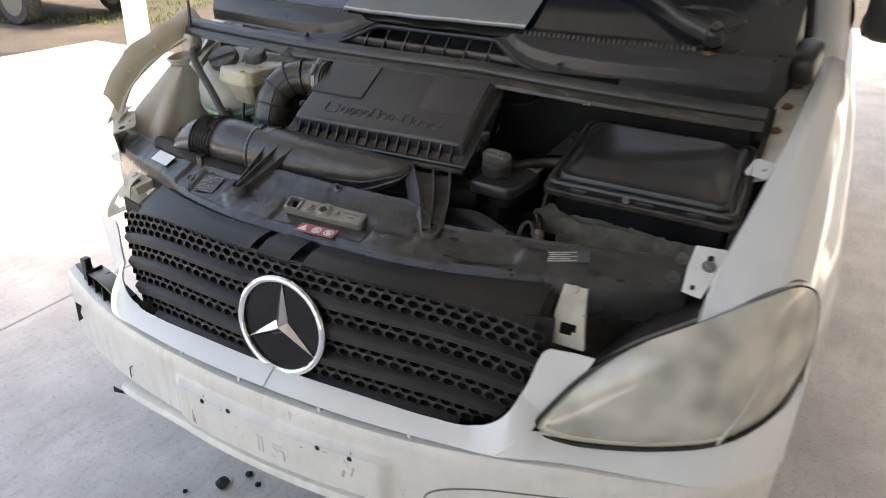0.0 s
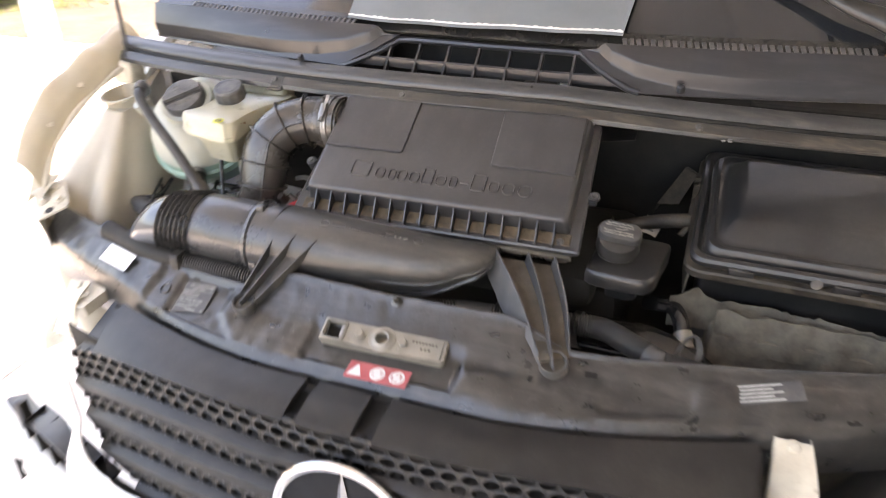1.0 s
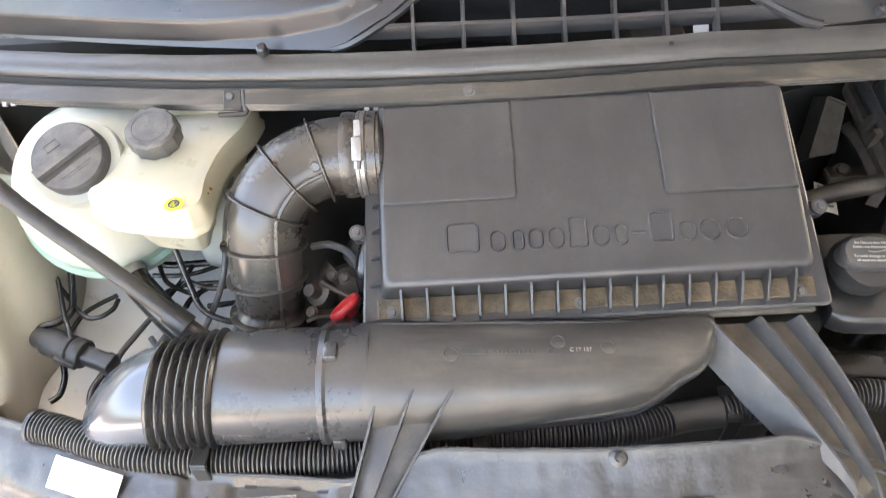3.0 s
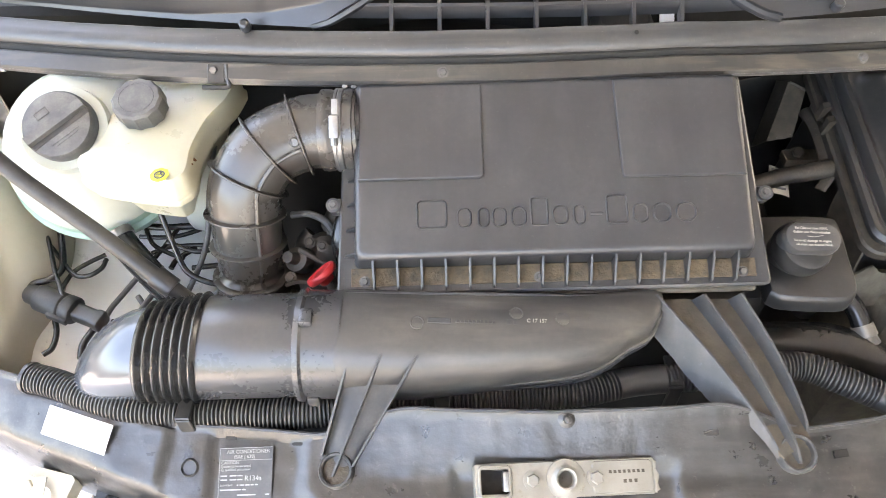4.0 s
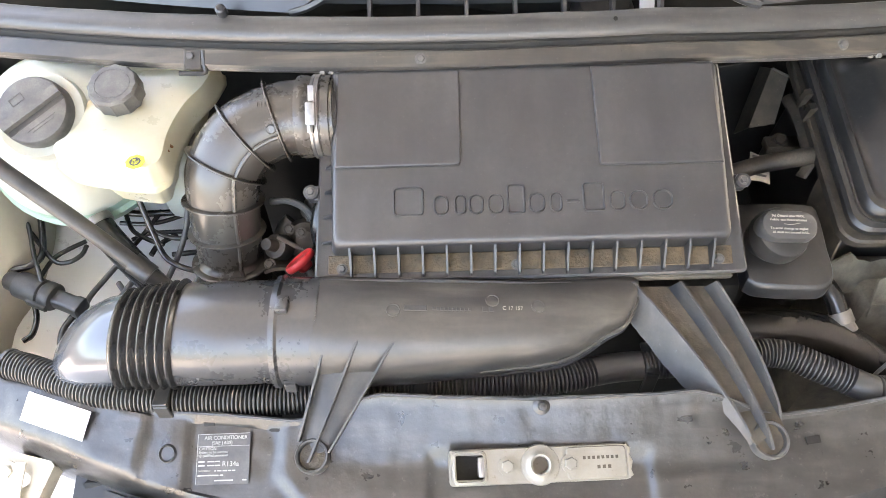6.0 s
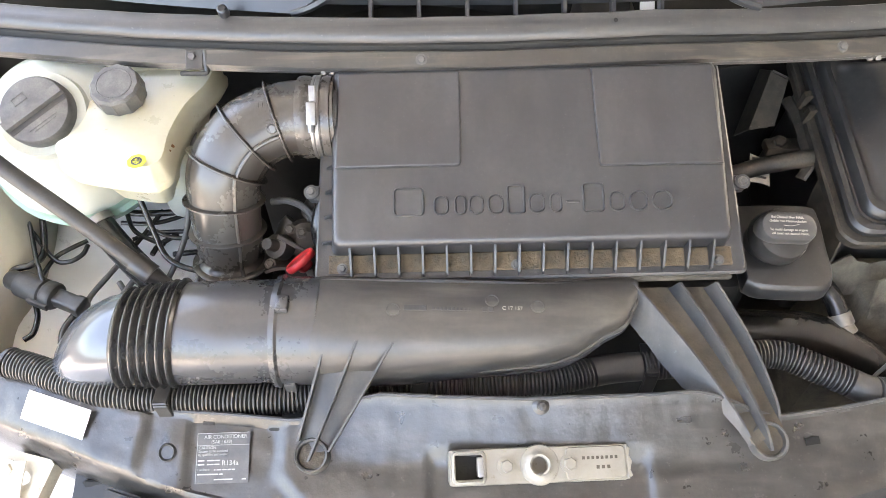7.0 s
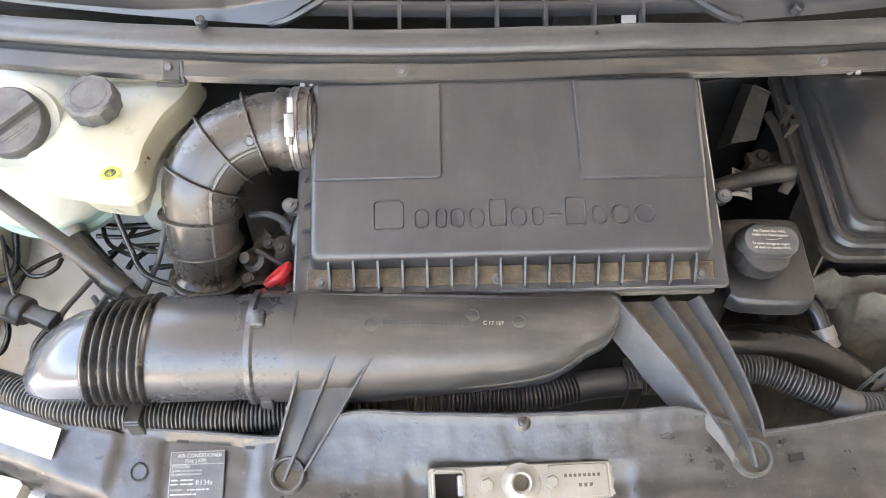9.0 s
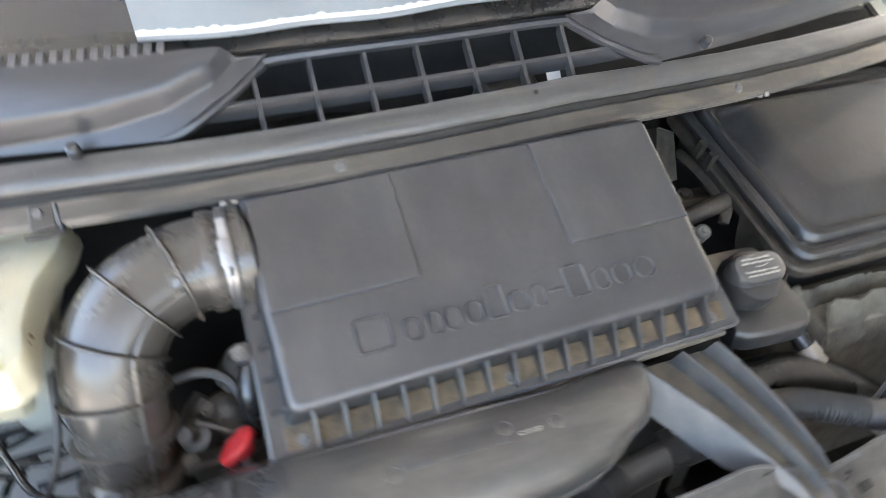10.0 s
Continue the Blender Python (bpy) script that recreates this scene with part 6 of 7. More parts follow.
# ---- battery and fuse box ----
def fuse_box():
    b = thing("battery_box", "black plastic battery box with a dusty sloping lid", "battery box")
    T = pose(0.586, 0.556, 1.086, 12, 0, -1)
    b.matrix_world = T

    def ring(hx, hy, z, r, cy=0.0):
        return [(x, y + cy, z) for x, y in rounded(2 * hx, 2 * hy, r)]
    steps = [(0.190, -0.016), (0.194, -0.012), (0.195, -0.004), (0.192, 0.001), (0.186, 0.002), (0.182, -0.001), (0.180, -0.005), (0.177, -0.004), (0.1755, 0.003), (0.172, 0.008), (0.166, 0.009), (0.162, 0.006), (0.158, 0.006), (0.153, 0.010)]
    lid = [ring(h, h - 0.046, z, 0.022) for h, z in steps] + [ring(0.138, 0.090, 0.026, 0.02, 0.004), ring(0.131, 0.083, 0.0295, 0.02, 0.006), ring(0.124, 0.076, 0.0305, 0.02, 0.006)]
    part("lid", loft(lid), M_FUSE, b)
    part("rim", loft([ring(0.186, 0.140, -0.016, 0.02), ring(0.199, 0.153, -0.017, 0.022), ring(0.2015, 0.1555, -0.020, 0.024), ring(0.2015, 0.1555, -0.030, 0.024), ring(0.196, 0.150, -0.033, 0.022), ring(0.182, 0.136, -0.034, 0.02)]), M_FRAME, b)
    part("body", loft([ring(0.180, 0.134, -0.03, 0.014), ring(0.176, 0.128, -0.10, 0.014), ring(0.172, 0.124, -0.28, 0.014)]), M_FUSE, b)
    k = part("knob", lathe([(0, 0.004), (0.008, 0.004), (0.009, 0), (0, 0)], 16), M_CAP, b)
    k.matrix_local = pose(-0.02, -0.147, -0.01, 70, 0, 0)
    for x in (-0.12, 0.02, 0.12):
        part("clasp", box((x - 0.018, -0.152, -0.036), (x + 0.018, -0.142, -0.006), 0.003, 2), M_FUSE, b)
    for y in (0.060, 0.036):
        part("clasp", prism([(-0.004, -0.024), (0.002, -0.024), (0.006, 0.001), (0.003, 0.004), (-0.004, 0.001)], -0.005, 0.005, 0.001, Matrix.Translation((-0.2015, y, 0.0)) @ Matrix(((1, 0, 0, 0), (0, 0, 1, 0), (0, 1, 0, 0), (0, 0, 0, 1)))), M_FRAME, b, "dusty wire clasp")
    c = thing("battery", "brown dusty battery case below the box", "battery")
    part("case", box((0.435, 0.375, 0.62), (0.735, 0.50, 0.955), 0.012, 2), M_FIBRE, c)
    part("flap", skin(20, 6, lambda u, v: (0.44 + 0.29 * u, 0.395 - 0.02 * v + 0.004 * math.sin(30 * u), 0.985 - 0.055 * v + 0.006 * noise.noise(Vector((u * 9, 0, 0)))), 0.003), M_FIBRE, c)
    side = [Vector(p) for p in ((0.404, 0.535, 1.058), (0.402, 0.435, 1.050), (0.388, 0.505, 0.985), (0.392, 0.420, 0.985))]
    part("jacket_side", skin(14, 8, lambda u, v: side[0].lerp(side[1], u).lerp(side[2].lerp(side[3], u), v) + Vector((-0.004 * math.sin(3 * v), 0, 0.004 * noise.noise(Vector((u * 6, v * 4, 2))))), 0.003), M_SHIELD, c, "torn brown insulation flap")

    def torn(u, v):
        edge = 0.020 * max(0, 1 - abs(u - 0.10) / 0.07) + 0.004 * noise.noise(Vector((u * 22, 0, 3))) + 0.006 * noise.noise(Vector((u * 70, 0, 1)))
        return (0.372 + 0.37 * u, 0.418 + 0.012 * math.sin(5 * u) - 0.014 * v, 0.982 + edge * (1 - v) - 0.045 * v + 0.004 * noise.noise(Vector((u * 9, v * 3, 0))))
    part("jacket_front", skin(60, 6, torn, 0.003), M_FIBRE, c, "torn grey brown insulation blanket")


fuse_box()


# ---- lock plate, stickers, brackets on the cross panel ----
def on_panel(x, y, lift=0.0):
    """The pose of a flat thing on the cross panel at (x, y)."""
    s = (y - slam_front(x)) / (slam_back(x) - slam_front(x))
    p = slam_point(x, s)
    du = slam_point(x + 0.01, s) - slam_point(x - 0.01, s)
    dv = slam_point(x, s + 0.06) - slam_point(x, s - 0.06)
    du.normalize()
    n = du.cross(dv).normalized()
    v = n.cross(du)
    return Matrix(((du.x, v.x, n.x, p.x + n.x * lift), (du.y, v.y, n.y, p.y + n.y * lift), (du.z, v.z, n.z, p.z + n.z * lift), (0, 0, 0, 1)))


def latch():
    a = thing("lock_plate", "dusty bare metal bonnet lock plate with two bolts", "lock plate")
    a.matrix_world = Matrix.Translation((-0.001, 0.161, 0.986)) @ pose(0, 0, 0, 24, 1.2, 2.5)
    hw, hh = 0.092, 0.017
    # plate in strips round its window and its hole
    bm = bmesh.new()
    for x0, x1, y0, y1 in ((-hw, -0.086, -hh, hh), (-0.086, -0.056, hh - 0.005, hh), (-0.086, -0.056, -hh, -hh + 0.005), (-0.056, -0.014, -hh, hh), (0.014, hw, -hh, hh), (-0.014, 0.014, 0.013, hh), (-0.014, 0.014, -hh, -0.013)):
        box((x0, y0, -0.004), (x1, y1, 0.004), 0.0, 1, bm)
    bmesh.ops.remove_doubles(bm, verts=bm.verts[:], dist=0.0001)
    part("plate", bm, M_ZINC, a)
    part("skirt", loft([[(x * k, y * k2, z) for x, y in rounded(2 * hw, 2 * hh, 0.005)] for k, k2, z in ((1.0, 1.0, 0.003), (1.012, 1.06, 0.0), (1.015, 1.08, -0.012))], True, False), M_ZINC, a)
    rim = [rounded(w, h, r, 4) for w, h, r in ((0.036, 0.034, 0.006), (0.034, 0.032, 0.006), (0.030, 0.028, 0.005), (0.029, 0.027, 0.005))]
    part("window_rim", loft([[(x - 0.0725, y, z) for x, y in o] for o, z in zip(rim, (0.002, 0.0072, 0.0078, 0.001))], True, False), M_ZINC, a)
    part("collar", lathe([(0.0085, -0.004), (0.0085, 0.008), (0.0105, 0.009), (0.013, 0.007), (0.0155, 0.0052), (0.0195, 0.0048), (0.0205, 0.003), (0.0205, -0.004), (0.0085, -0.004)], 32), M_ZINC, a)
    part("pressed_step", loft([[(0.058 + x, y, z) for x, y in o] for o, z in ((rounded(0.062, 0.0325, 0.004, 3), 0.0038), (rounded(0.060, 0.0305, 0.004, 3), 0.0058), (rounded(0.050, 0.021, 0.003, 3), 0.0060))]), M_ZINC, a)
    for k in range(8):
        part("stamped_bar", box((0.044 + 0.0048 * k, 0.0035, 0.0058), (0.0468 + 0.0048 * k, 0.0066, 0.0064)), M_SHIELD, a)
    for k in range(3):
        part("stamped_bar", box((0.058 + 0.0055 * k, -0.0060, 0.0058), (0.0612 + 0.0055 * k, -0.0025, 0.0064)), M_SHIELD, a)
    part("torn_end", prism([(0.090, 0.0165), (0.0945, 0.013), (0.0925, 0.006), (0.0955, 0.0), (0.0930, -0.008), (0.0950, -0.014), (0.090, -0.0165)], -0.003, 0.0052, 0.0006), M_ZINC, a, "broken metal end")
    part("catch", box((-0.064, -0.010, -0.01), (-0.056, 0.010, 0.0055), 0.002, 2), M_STEEL, a)
    for x in (-0.034, 0.031):
        ob = bolt("bolt", (x, 0, 0.0045), (0, 0, 1), a, 0.0066, M_ZINC)
        ob.rotation_euler.z += 0.4
    part("well", box((-0.09, -0.014, -0.03), (0.02, 0.014, -0.012), 0.002, 1), M_DARK, a)


def stickers():
    s = thing("warning_sticker", "red warning sticker with three white signs", "sticker")
    s.matrix_world = on_panel(0.010, 0.116, 0.0026)
    part("backing", box((-0.046, -0.0155, 0), (0.046, 0.0155, 0.0006), 0.0003, 1), M_RED, s)
    part("sign", prism([(-0.043, -0.010), (-0.021, -0.010), (-0.032, 0.011)], 0.0006, 0.001), M_PAPER, s)
    for x in (0.0, 0.029):
        part("sign", box((-0.005, -0.006, 0.0006), (0.004, 0.006, 0.0009), 0, 1, None, pose(x, 0, 0, 0, 0, 20)), M_PAPER, s)
        part("sign", lathe([(0.0085, 0.0006), (0.0112, 0.0006), (0.0112, 0.001), (0.0085, 0.001), (0.0085, 0.0006)], 20, Matrix.Translation((x, 0, 0))), M_PAPER, s)
        part("sign", box((-0.009, -0.0014, 0.0006), (0.009, 0.0014, 0.001), 0, 1, None, pose(x, 0, 0, 0, 0, -45)), M_PAPER, s)
    w = thing("paper_label", "blank white paper label on the cross panel", "label")
    w.matrix_world = on_panel(-0.521, 0.222, 0.002)
    part("sheet", box((-0.043, -0.016, 0), (0.043, 0.016, 0.0006), 0.0003, 1), M_PAPER, w)
    a = thing("service_label", "dark air conditioner service label with pale print", "label")
    a.matrix_world = on_panel(-0.333, 0.178, 0.0035) @ pose(0, 0, 0, 0, 0, 9)
    part("sheet", box((-0.029, -0.026, 0), (0.029, 0.026, 0.0006), 0.0003, 1), M_LABEL, a)
    for text, size, x, y in (("AIR CONDITIONER", 0.0054, -0.021, 0.0195), ("(SAE J 639)", 0.0050, -0.013, 0.0145), ("CAUTION", 0.0042, -0.0265, 0.0090), ("System to be serviced", 0.0036, -0.0265, 0.0056), ("by qualified personnel", 0.0036, -0.0265, 0.0022), ("Lubricant:", 0.0034, -0.0265, -0.0130), ("R134a", 0.0072, -0.0005, -0.0080)):
        words(text, size, Matrix.Translation((x, y, 0.0008)), a, M_INK)
    for y, x0, x1 in ((-0.0035, -0.0265, -0.0195), (-0.0035, -0.0165, -0.0095), (-0.0035, -0.0085, -0.003), (-0.0075, -0.0265, -0.0195), (-0.0075, -0.0165, -0.0095), (-0.0075, -0.0085, -0.003),
                      (-0.0130, -0.0085, -0.007), (-0.0130, -0.0055, -0.001), (-0.0130, 0.0005, 0.005), (-0.0130, 0.0065, 0.0095), (-0.0130, 0.011, 0.014), (-0.0175, -0.0265, -0.004), (-0.0175, -0.0025, 0.001), (-0.0228, -0.008, 0.012), (-0.0228, 0.022, 0.0265)):
        part("print_bar", box((x0, y, 0.0006), (x1, y + 0.0013, 0.0009)), M_INK, a)
    for x0, y0, x1, y1 in ((-0.0283, 0.0125, 0.0283, 0.0129), (-0.0283, 0.0250, 0.0283, 0.0254), (-0.0283, -0.0254, -0.0279, 0.0254)):
        part("print_line", box((x0, y0, 0.0006), (x1, y1, 0.0009)), M_INK, a)
    v = thing("barcode_label", "worn black label with pale print lines", "label")
    v.matrix_world = on_panel(0.495, 0.222, 0.002) @ pose(0, 0, 0, 0, 0, 0)
    part("sheet", box((-0.055, -0.014, 0), (0.055, 0.014, 0.0006), 0.0003, 1), M_LABEL, v)
    for k in range(5):
        part("print_bar", box((-0.048 + 0.003 * k, 0.009 - 0.005 * k, 0.0006), (0.030 - 0.012 * (k % 2), 0.0115 - 0.005 * k, 0.001)), M_INK, v)


def panel_bracket(side):
    """Cream sheet stay from the cross panel down to the front panel."""
    b = thing("trim_bracket", "bare cream sheet metal trim bracket with a square hole", "bracket", "trim brackets")
    x0 = 0.541 * side if side > 0 else -0.578
    top, foot = Vector((x0, 0.185, 0.950)), Vector((x0 + 0.012 * side, 0.118, 0.862))
    bend = 0.0 if side > 0 else 0.018

    def f(u, v):
        p = top + (foot - top) * v
        half = 0.021 + 0.012 * v
        q = (2 * u - 1)
        return p + Vector((q * half, -0.010 * math.sin(math.pi * v) - bend * math.sin(6 * v) * q * 0.5, 0.006 * math.sin(math.pi * v) + bend * q * v))
    bm = skin(8, 16, f, 0.0)
    gone = [fc for fc in bm.faces if 0.030 < (fc.calc_center_median() - top).length < 0.0 or (abs((fc.calc_center_median() - top).dot((foot - top).normalized()) - 0.082) < 0.011 and abs(fc.calc_center_median().x - (x0 + 0.008 * side)) < 0.012)]
    bmesh.ops.delete(bm, geom=gone, context="FACES")
    bmesh.ops.solidify(bm, geom=bm.faces[:], thickness=0.002)
    part("strap", bm, M_PRIMER, b)
    for q in ((-1, 1) if side > 0 else ()):
        part("flange", skin(12, 2, lambda u, v, q=q: Vector(f(0.5 + 0.5 * q, u)) + Vector((0.0, 0.012 * v, -0.002 * v)), 0.0015), M_PRIMER, b)
    if side < 0:
        hole, edge = [(0.011 * math.cos(t), 0.008 * math.sin(t)) for t in (2 * math.pi * k / 32 for k in range(32))], []
        for x, y in hole:
            k = 1 / max(abs(x) / 0.030, abs(y) / 0.026)
            edge.append((x * k, y * k))
        shelf = loft([[(x, y, z) for x, y in o] for o, z in ((hole, -0.003), (hole, 0.0), (edge, 0.0), (edge, -0.020))], True, False)
        o = part("shelf", shelf, M_PRIMER, b, "cream shelf with a round hole")
        o.matrix_local = pose(-0.566, 0.172, 0.935, 12, 0, -14)
    bolt("bolt", top + Vector((0, -0.006, -0.006)), (0, -0.6, 0.8), b, 0.0075, M_PRIMER, "rusty bolt")


def hinge_plate():
    h = thing("wing_stay_plate", "dusty metal plate with three bolts on the wing corner", "bracket")
    h.matrix_world = pose(-0.755, 0.315, 1.020, 18, 8, -42)
    out = rounded(0.105, 0.062, 0.012)
    part("plate", prism(out, -0.004, 0.0, 0.001), M_PRIMER, h)
    for x, y in ((-0.03, 0.012), (0.0, -0.014), (0.02, 0.014)):
        bolt("bolt", (x, y, 0.0), (0, 0, 1), h, 0.008, M_PRIMER)
    part("hole", lathe([(0.0, 0.0005), (0.008, 0.0005), (0.009, 0.0), (0, 0.0)], 16, Matrix.Translation((0.038, -0.006, 0))), M_DARK, h)
    part("stay", skin(8, 4, lambda u, v: (-0.05 + 0.1 * u, -0.03 - 0.01 * v, -0.004 - 0.06 * v), 0.002), M_PRIMER, h)


def fender_stay():
    f = thing("fender_stay", "white painted fender stay with a bolt in a slot", "bracket")
    f.matrix_world = pose(0.741, 0.299, 0.987, 29, 3, 2)
    part("plate", prism([(-0.024, -0.057), (0.011, -0.062), (0.034, 0.020), (0.034, 0.058), (-0.022, 0.052), (-0.026, 0.0)], -0.003, 0.0, 0.001), M_WHITE, f)
    part("slot", prism(rounded(0.011, 0.036, 0.005), 0.0, 0.0006, 0, Matrix.Translation((0.010, 0.018, 0))), M_DARK, f)
    part("hole", prism(rounded(0.008, 0.011, 0.003), 0.0, 0.0006, 0, Matrix.Translation((-0.008, -0.044, 0))), M_DARK, f)
    bolt("bolt", (0.010, 0.010, 0), (0, 0, 1), f, 0.009, M_STEEL)
    for x, y in ((0.702, 0.312), (0.696, 0.276)):
        m = on_panel(x, y, 0.001)
        bolt("panel_bolt", f.matrix_world.inverted() @ m.translation, f.matrix_world.to_3x3().inverted() @ m.to_3x3().col[2], f, 0.009, M_CAP)


def strut():
    s = thing("gas_strut", "thin black bonnet gas strut with a ball foot", "gas strut")
    a, b = Vector((-0.796, 0.632, 1.195)), Vector((-0.80, 0.64, 1.62))
    part("rod", tube([a, a.lerp(b, 0.5)], 0.0042, 12), M_CAP, s)
    part("cylinder", tube([a.lerp(b, 0.42), b], 0.0075, 16), M_PLASTIC, s)
    part("foot", box((-0.83, 0.605, 1.150), (-0.775, 0.655, 1.20), 0.012, 3), M_PRIMER, s)


def torn_mount():
    t = thing("headlight_mount", "broken black plastic headlight mount on the bumper end", "bracket")
    part("rail", skin(14, 3, lambda u, v: (-0.70 + 0.24 * u, bumper_y(-0.70 + 0.24 * u) + 0.012 + 0.05 * v, 0.672 + 0.03 * math.sin(2.6 * (1 - u)) * (1 - 0.3 * v)), 0.006), M_PLASTIC, t)
    for k in range(5):
        x = -0.69 + 0.048 * k
        part("rib", box((x, bumper_y(x) + 0.005, 0.645), (x + 0.004, bumper_y(x) + 0.055, 0.695), 0.001, 1), M_PLASTIC, t)
    part("hook", box((-0.715, bumper_y(-0.7) + 0.01, 0.66), (-0.695, bumper_y(-0.7) + 0.03, 0.725), 0.004, 2), M_PLASTIC, t)


def panel_details():
    d = thing("panel_fittings", "small clips, dimple and slot on the cross panel", "fittings")
    m = on_panel(0.288, 0.186, 0.0006)
    part("slot", box((-0.008, -0.004, 0), (0.008, 0.004, 0.0008), 0, 1, None, m), M_DARK, d)
    m = on_panel(-0.393, 0.182, 0.0)
    part("dimple", lathe([(0.0, 0.0005), (0.007, 0.0005), (0.0085, 0.0025), (0.010, 0.0005), (0.0, 0.0)], 24, m), M_PANEL, d)
    p = slam_point(0.002, 1.0)
    part("nib", lathe([(0.0, 0.012), (0.004, 0.011), (0.0045, 0.0), (0.009, -0.003), (0, -0.003)], 14, axis_pose(p + Vector((0, -0.004, 0.002)), (0, -0.5, 0.86))), M_PANEL, d)
    for x in (-0.352, -0.28, -0.47, -0.545):
        m = on_panel(x, slam_front(x) + (slam_back(x) - slam_front(x)) * 0.965, 0.0004)
        part("edge_notch", box((-0.006, -0.0018, 0), (0.006, 0.0018, 0.0008), 0, 1, None, m), M_DARK, d)
    part("back_edge", tube([slam_point(-0.76 + 1.48 * k / 200, 1.0) + Vector((0, 0.004, 0.004)) for k in range(201)], 0.0022, 6), M_STAY, d, "worn grey folded edge")


panel_details()
latch()
stickers()
panel_bracket(1)
panel_bracket(-1)
hinge_plate()
fender_stay()
strut()
torn_mount()


# ---- hoses, cables and engine parts ----
def hoses():
    h = thing("vent_hose", "grey rubber vent hose with a joining clip", "hose")
    part("hose", tube(smooth_path([(-0.640, 0.480, 1.190), (-0.628, 0.462, 1.186), (-0.585, 0.435, 1.158), (-0.51, 0.397, 1.115), (-0.437, 0.362, 1.062), (-0.395, 0.345, 1.02), (-0.37, 0.345, 0.93)], 8), 0.0094, 18), M_LOOM, h)
    part("clip", tube([(-0.449, 0.368, 1.071), (-0.430, 0.359, 1.057)], 0.0128, 14), M_PLASTIC, h)
    part("elbow_fitting", tube(smooth_path([(-0.640, 0.480, 1.190), (-0.646, 0.492, 1.195), (-0.655, 0.505, 1.18)], 4), 0.0125, 12), M_CAP, h)
    c = thing("coolant_hose", "black coolant hose with a wire clamp", "hose")
    part("hose", tube(smooth_path([(-0.530, 0.458, 1.045), (-0.512, 0.44, 1.03), (-0.48, 0.415, 1.0), (-0.44, 0.39, 0.95), (-0.42, 0.385, 0.86)], 8), 0.017, 16), M_RUBBER, c)
    part("clamp", tube([(-0.530, 0.458, 1.045), (-0.524, 0.452, 1.040)], 0.0195, 16), M_STEEL, c)
    b = thing("sensor_plug", "black cable plug on the pale inner wing", "plug")
    m = pose(-0.606, 0.395, 0.982, 0, 8, -20)
    part("socket", lathe([(0, -0.046), (0.010, -0.046), (0.0125, -0.042), (0.0130, -0.030), (0.0165, -0.028), (0.0172, -0.026), (0.0172, 0.006), (0.0150, 0.008), (0.0172, 0.010), (0.0178, 0.012), (0.0178, 0.022), (0.0165, 0.024), (0.0110, 0.026), (0.0, 0.026)], 20, m @ pose(0, 0, 0, 0, 90, 0)), M_LOOM, b, "dusty grey cable joint")
    part("latch", box((-0.004, -0.0205, -0.005), (0.024, -0.015, 0.005), 0.0015, 2, None, m), M_LOOM, b)
    part("plug", loft([[m @ Vector((x, y, z)) for y, z in rounded(0.021 * k, 0.019 * k, 0.005, 4)] for x, k in ((0.022, 1.0), (0.050, 1.0), (0.054, 1.12), (0.062, 1.12), (0.064, 0.9))]), M_PLASTIC, b)
    for k in range(3):
        part("wire", tube(smooth_path([m @ Vector((0.07, 0.006 * (k - 1), 0)), m @ Vector((0.09, 0.01 * (k - 1), -0.01)), (-0.49 + 0.01 * k, 0.33, 0.93), (-0.47, 0.32, 0.88)], 6), 0.0025, 6), M_REDPULL if k == 1 else M_RUBBER, b)


